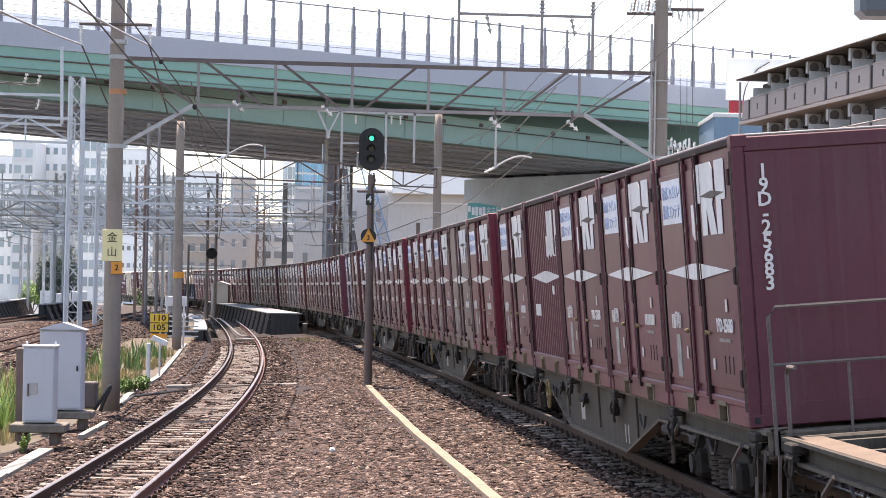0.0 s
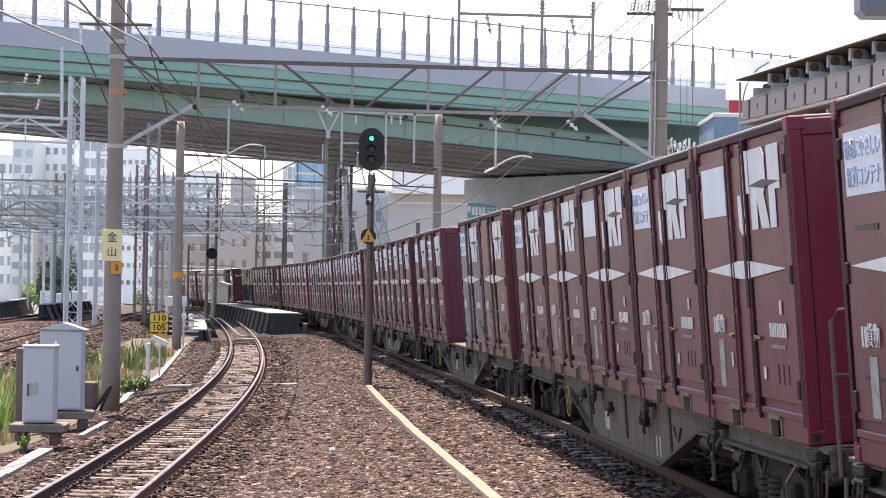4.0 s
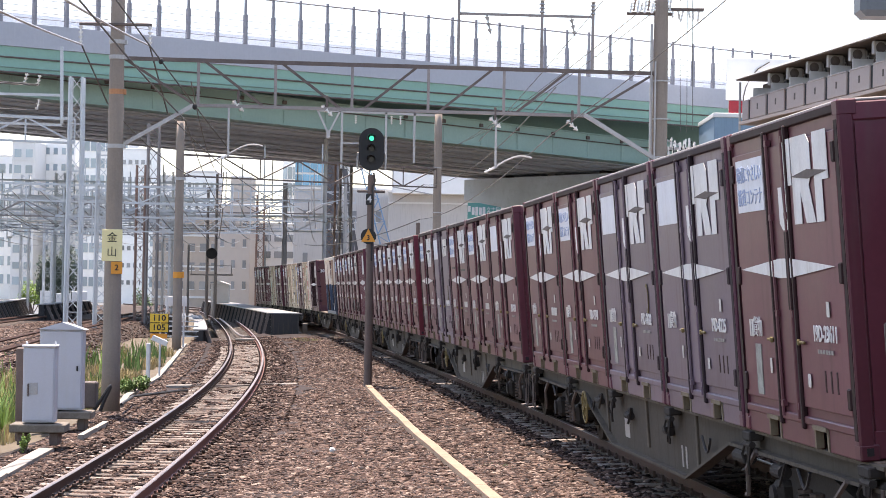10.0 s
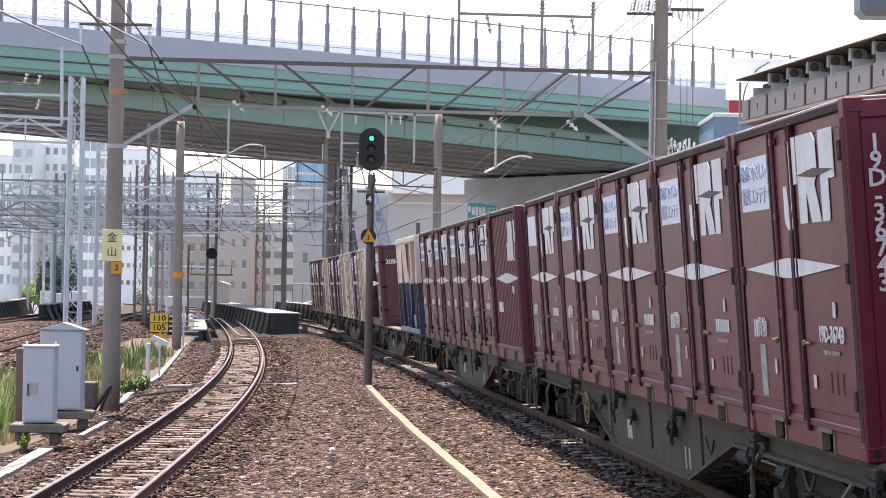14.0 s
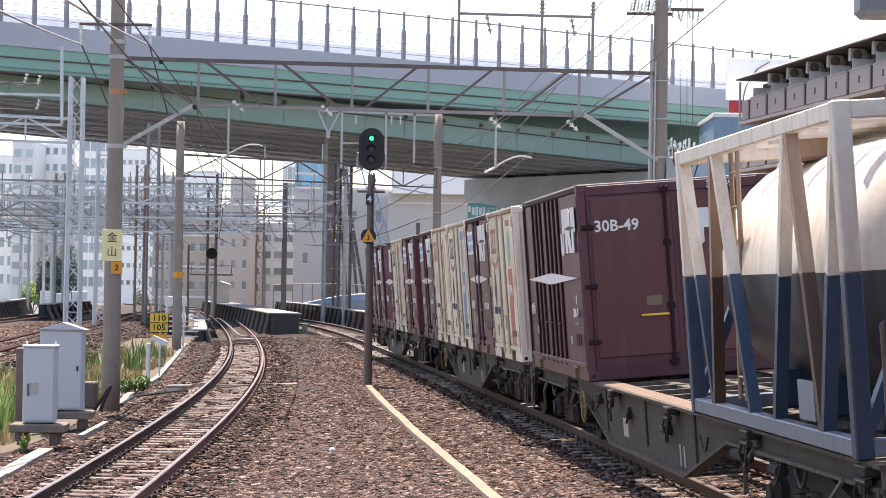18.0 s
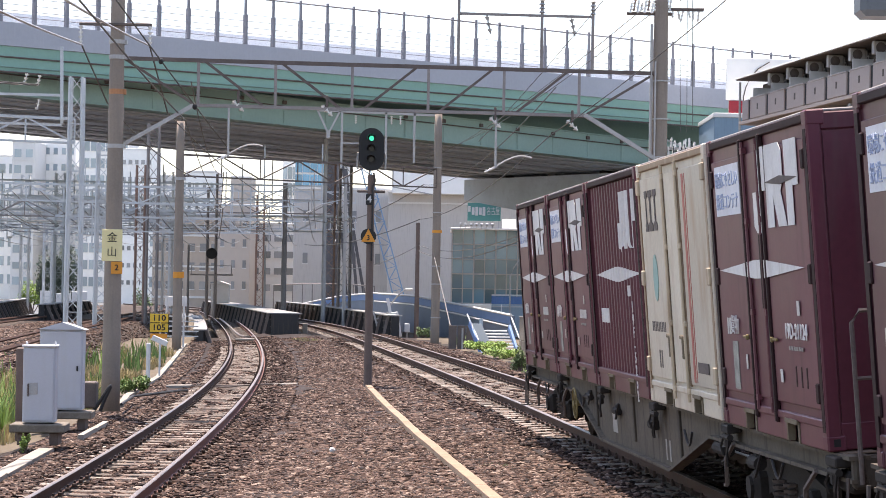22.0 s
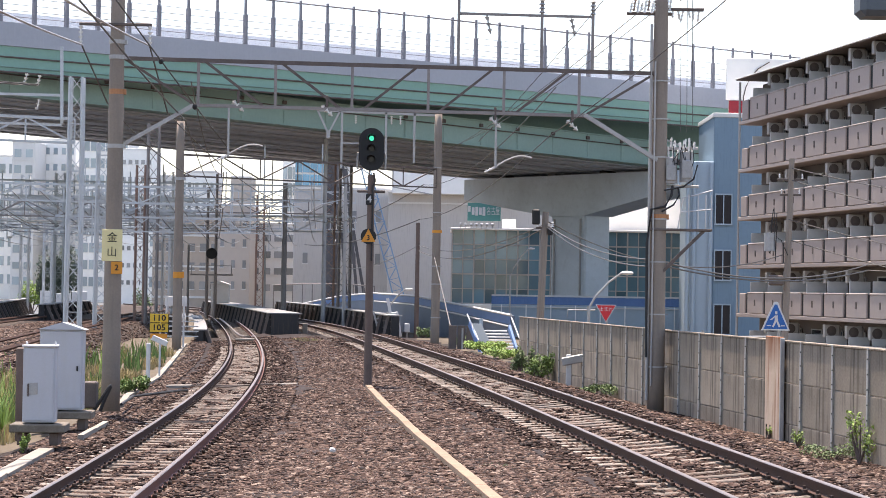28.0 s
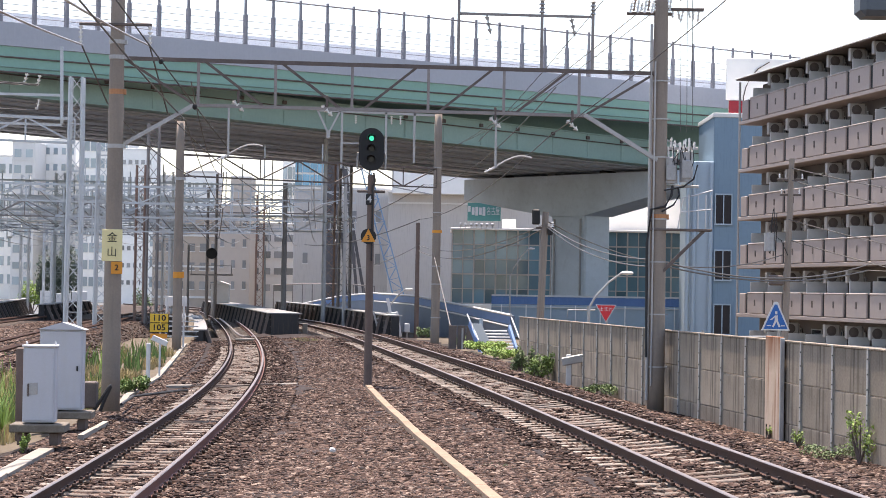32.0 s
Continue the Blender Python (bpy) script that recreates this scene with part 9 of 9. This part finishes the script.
    for i in range(16):
        x = -34 + 1.75 * i
        spans.append(((x * 0.75, 118, 5.2 + 0.22 * (i % 5)), (x - 2, 205, 5.6 + 0.3 * (i % 4)), 0.5, 0.024))
        spans.append(((x * 0.75 + 0.3, 118, 6.4 + 0.2 * (i % 5)), (x - 2, 205, 6.9 + 0.3 * (i % 4)), 0.8, 0.024))
    # stout feeder cables that end on the first pole, sun highlight painted as pale metal
    for a, b in (((-8.4, 25, 6.95), (-7.14, 44.15, 6.72)), ((-7.3, 26, 7.35), (-5.81, 44.15, 6.72))):
        for o in (0.0, 0.045):
            ob = part("overhead_wire", Shape().pipe(wire((a[0] + o, a[1], a[2] + o * 0.4), (b[0] + o * 0.3, b[1], b[2]), 0.22), 0.015, 6), M_GALV_PALE)
            tagged(ob, "stout feeder cable, pale for its highlight, ending on a pole", "wire", "overhead wires")
    for a, b, sag, r in spans:
        # wires from 110 m on take the grey with haze mixed in
        ob = part("overhead_wire", Shape().pipe(wire(a, b, sag), r, 5), M_WIRE if a[1] < 110 else M_WIRE_HAZE)
        tagged(ob, "thin grey overhead line wire", "wire", "overhead wires")


# wire grey lightened to paint distance haze
M_WIRE_HAZE = material("wire_haze", (0.30, 0.295, 0.29), 0.55, metal=0.3, var=0.2)
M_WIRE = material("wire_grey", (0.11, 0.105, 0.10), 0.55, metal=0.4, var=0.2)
wires()


def sag_arm(x, y, z, length, turn, label, rise=1.0):
    """Curved pull-off arm with a porcelain shed and clamps."""
    root = empty("pull_off_arm", Matrix.Translation((x, y, z)) @ Matrix.Rotation(turn, 4, "Z"), label, "bracket", "pull-off arms")
    part("drop_rod", Shape().bar((0.02, 0, -0.02), (0.02, 0, rise), 0.04, 0.04), M_STEEL_GREY, root)
    part("arm", Shape().pipe([(length * i / 8, 0, 0.32 * length * math.sin(i * math.pi / 12)) for i in range(9)], 0.022, 6), M_STEEL_GREY, root)
    part("insulator", insulator(Shape(), (0, 0, 0), (-0.2, 0, -0.1), 3, 0.035), M_INSUL, root)


sag_arm(-4.3, 44.57, 4.62, 0.7, 0.0, "curved steel pull-off arm with white insulator")
sag_arm(1.0, 45.1, 4.5, 0.75, 0.1, "curved steel pull-off arm with white insulator")
sag_arm(-8.9, 91.9, 5.3, 0.9, 0.0, "curved steel pull-off arm with white insulator", 1.4)
sag_arm(-5.6, 95.2, 5.3, 0.9, 0.3, "curved steel pull-off arm with white insulator", 1.4)
for _x, _y, _z in ((-4.15, 44.6, 5.5), (0.95, 45.1, 5.3), (2.5, 45.25, 5.28), (-2.4, 44.76, 5.45)):
    _root = empty("wire_insulator", Matrix.Translation((_x, _y, _z)), "white porcelain insulator with clamps", "insulator", "insulators under the beam")
    part("sheds", insulator(Shape(), (-0.06, 0, 0.2), (0.16, 0, 0.0), 3, 0.06), M_INSUL, _root)
    part("clamp", Shape().box((0.05, 0, 0.28), (0.05, 0.05, 0.25), None, 0.01), M_STEEL_DARK, _root)
M_HOOD = material("hood_slate", (0.095, 0.11, 0.125), 0.5, var=0.12, scale=3, bump=0.03)
for _p in ((-5.2, 41.1, 6.12), (-4.78, 43.0, 5.45)):
    _root = empty("wire_insulator", Matrix.Translation(_p), "small dark ball insulator on a stay wire", "insulator", "ball insulators on the stays")
    part("ball", Shape().rows([[(0.05 * math.sin(j * math.pi / 6) * math.cos(k * math.pi / 4), 0.05 * math.sin(j * math.pi / 6) * math.sin(k * math.pi / 4), 0.06 * math.cos(j * math.pi / 6)) for k in range(8)] for j in range(7)], closed=True), M_BLACK, _root)
# corner of a station lamp hood above the camera
_root = empty("lamp_hood", Matrix.Translation((3.95, 20, 4.74)), "dark grey hanging lamp hood", "lamp")
part("hood", Shape().box((0, 0, 0), (0.62, 0.4, 0.46), None, 0.05), M_HOOD, _root)
part("stem", Shape().pipe([(0.2, 0, 0.2), (0.25, 0, 0.6), (1.4, 0, 0.7), (1.5, 0, 0.4), (1.5, 0, -5.2)], 0.04, 8), M_STEEL_DARK, _root)


# ---------- the train on its way ----------
def train_s(t):
    """Centre of the last wagon along the line at t seconds."""
    return 251.4533 - 10.2 * t - float(np.interp(t, (0, 5, 9, 13, 17, 21, 24, 32), (-3.08, -0.43, 0.49, 0.79, 0.6, 0.0, -1.07, -1.07)))


def wagon_pose(s):
    a, b = Vector(line_at(s - 7.1)[:2]), Vector(line_at(s + 7.1)[:2])
    h = math.atan2(-(b.x - a.x), b.y - a.y)
    c = (a + b) / 2
    return Matrix.Translation((c.x, c.y, 0)) @ Matrix.Rotation(h, 4, "Z") @ Matrix.Rotation(-CANT, 4, "Y")


DECK = 1.005
SLOT = 3.829
_protos = {}


def proto(key):
    """Builds one box of a kind, once."""
    if key not in _protos:
        kind, _, rest = key.partition(":")
        opt = rest.split(",") if rest else []
        code = next((o[5:] for o in opt if o.startswith("code=")), "")
        if kind == "c":
            ob = corrugated_container("m", code)
        elif kind == "w":
            ob = cream_container(opt[0])
        elif kind == "30":
            ob = long_container()
        elif kind == "tank":
            ob = tank_container()
        else:
            ob = rail_container(kind, label=("text" if "text" in opt else "nolabel" not in opt), oval="oval" in opt, vents="vents" in opt,
                                small_logo="small" in opt, grooves="grooves" in opt, code=code, poster="noposter" not in opt)
        end = next((o[4:] for o in opt if o.startswith("end=")), "")
        if end:
            ex = {"19D-25683": -0.97, "19D-36962": -0.97, "19D-36743": -1.03, "19D-15016": -0.76}.get(end, -0.28)
            for i, ch in enumerate(end):
                lettering(ch, 0.17, end_pose(ex, 2.17 - i * 0.119, 0.006), M_LOGO, ob)
        _protos[key] = [ob, False]
    return _protos[key]


# from the last wagon forward; in each, boxes from the far end to the near end
LOADS = [
    ["m:text", "m:text", "c:code=19F-5252", "w:narrow", "m:text,code=19D-21124"],
    ["d:text", "w:plain", "w:blue", "d:text,code=19D-33529", "w:red"],
    ["30", "", "tank"],
    ["m:text,code=19D-3384", "m:text", "m:text,grooves", "m:vents", "c"],
    ["m", "m:text", "m:text", "m:text", "r:text,code=19D-36743,end=19D-36743"],
    ["m:text,code=19G-9746", "p:small,oval,code=V19D-4521", "m:text,grooves", "m:text", "m:code=19D-7330,end=19D-7330"],
    ["m:text", "m:text,code=19D-19740", "p:oval,code=19D-3622", "p:noposter,code=19D-8225", "m:text,code=19D-23611"],
    ["b:nolabel,code=19E-255", "m:text,code=19D-31698", "m:text,code=19D-2251", "m:text", "m:text"],
    ["m", "m:text,end=19D-15016", "", "p:text,code=19D-6851", "b:nolabel,code=19E-82"],
    ["m:text,code=19G-10341", "b", "m:code=19D-8050", "m:text", "r"],
    ["r:text,grooves", "r:text,grooves,code=V19C-377", "m:text,code=19D-22632", "g:nolabel,code=19F-1054", "r:text,end=19D-36962"],
    ["m:text", "c", "m:text,code=19D-23088", "m:text", "m:text,code=19D-25683,end=19D-25683"],
    ["", "", "", "", ""],
]
TRAIN = []          # object, metres along the train from the last wagon's centre to its wagon's centre, place on the wagon


def marshal():
    first = wagon()
    for n, boxes in enumerate(LOADS):
        w = first if n == 0 else copy_thing(first, Matrix())
        TRAIN.append((w, n, Matrix()))
        for i, key in enumerate(boxes):
            if not key:
                continue
            rec = proto(key)
            ob = rec[0] if not rec[1] else copy_thing(rec[0], Matrix())
            rec[1] = True
            y = 7.658 - SLOT * i
            if key == "30":
                y = 9.5155 - 3.029
            elif key == "tank":
                y = -9.5155 + 3.029
            TRAIN.append((ob, n, Matrix.Translation((0, y, DECK))))


marshal()


def motions():
    times = [float(t) for t in range(0, 33)]
    for ob, n, place in TRAIN:
        walk(ob, [(t, wagon_pose(train_s(t) - 20.4 * n) @ place) for t in times])
    # axles roll with the train; alike axles share one action
    rolls = {}
    for ob, n, place in TRAIN:
        for ax in ob.children_recursive:
            if not ax.name.startswith("wheel_set"):
                continue
            y = round(ax.matrix_local.translation.y, 3)
            if y not in rolls:
                walk(ax, [(i / 30, pose(0, y, 0.43, math.degrees((train_s(0) - train_s(i / 30)) / 0.43))) for i in range(961)])
                rolls[y] = ax.animation_data
            else:
                ax.rotation_mode = "QUATERNION"
                keys = ax.animation_data_create()
                keys.action = rolls[y].action
                keys.action_slot = rolls[y].action_slot


motions()
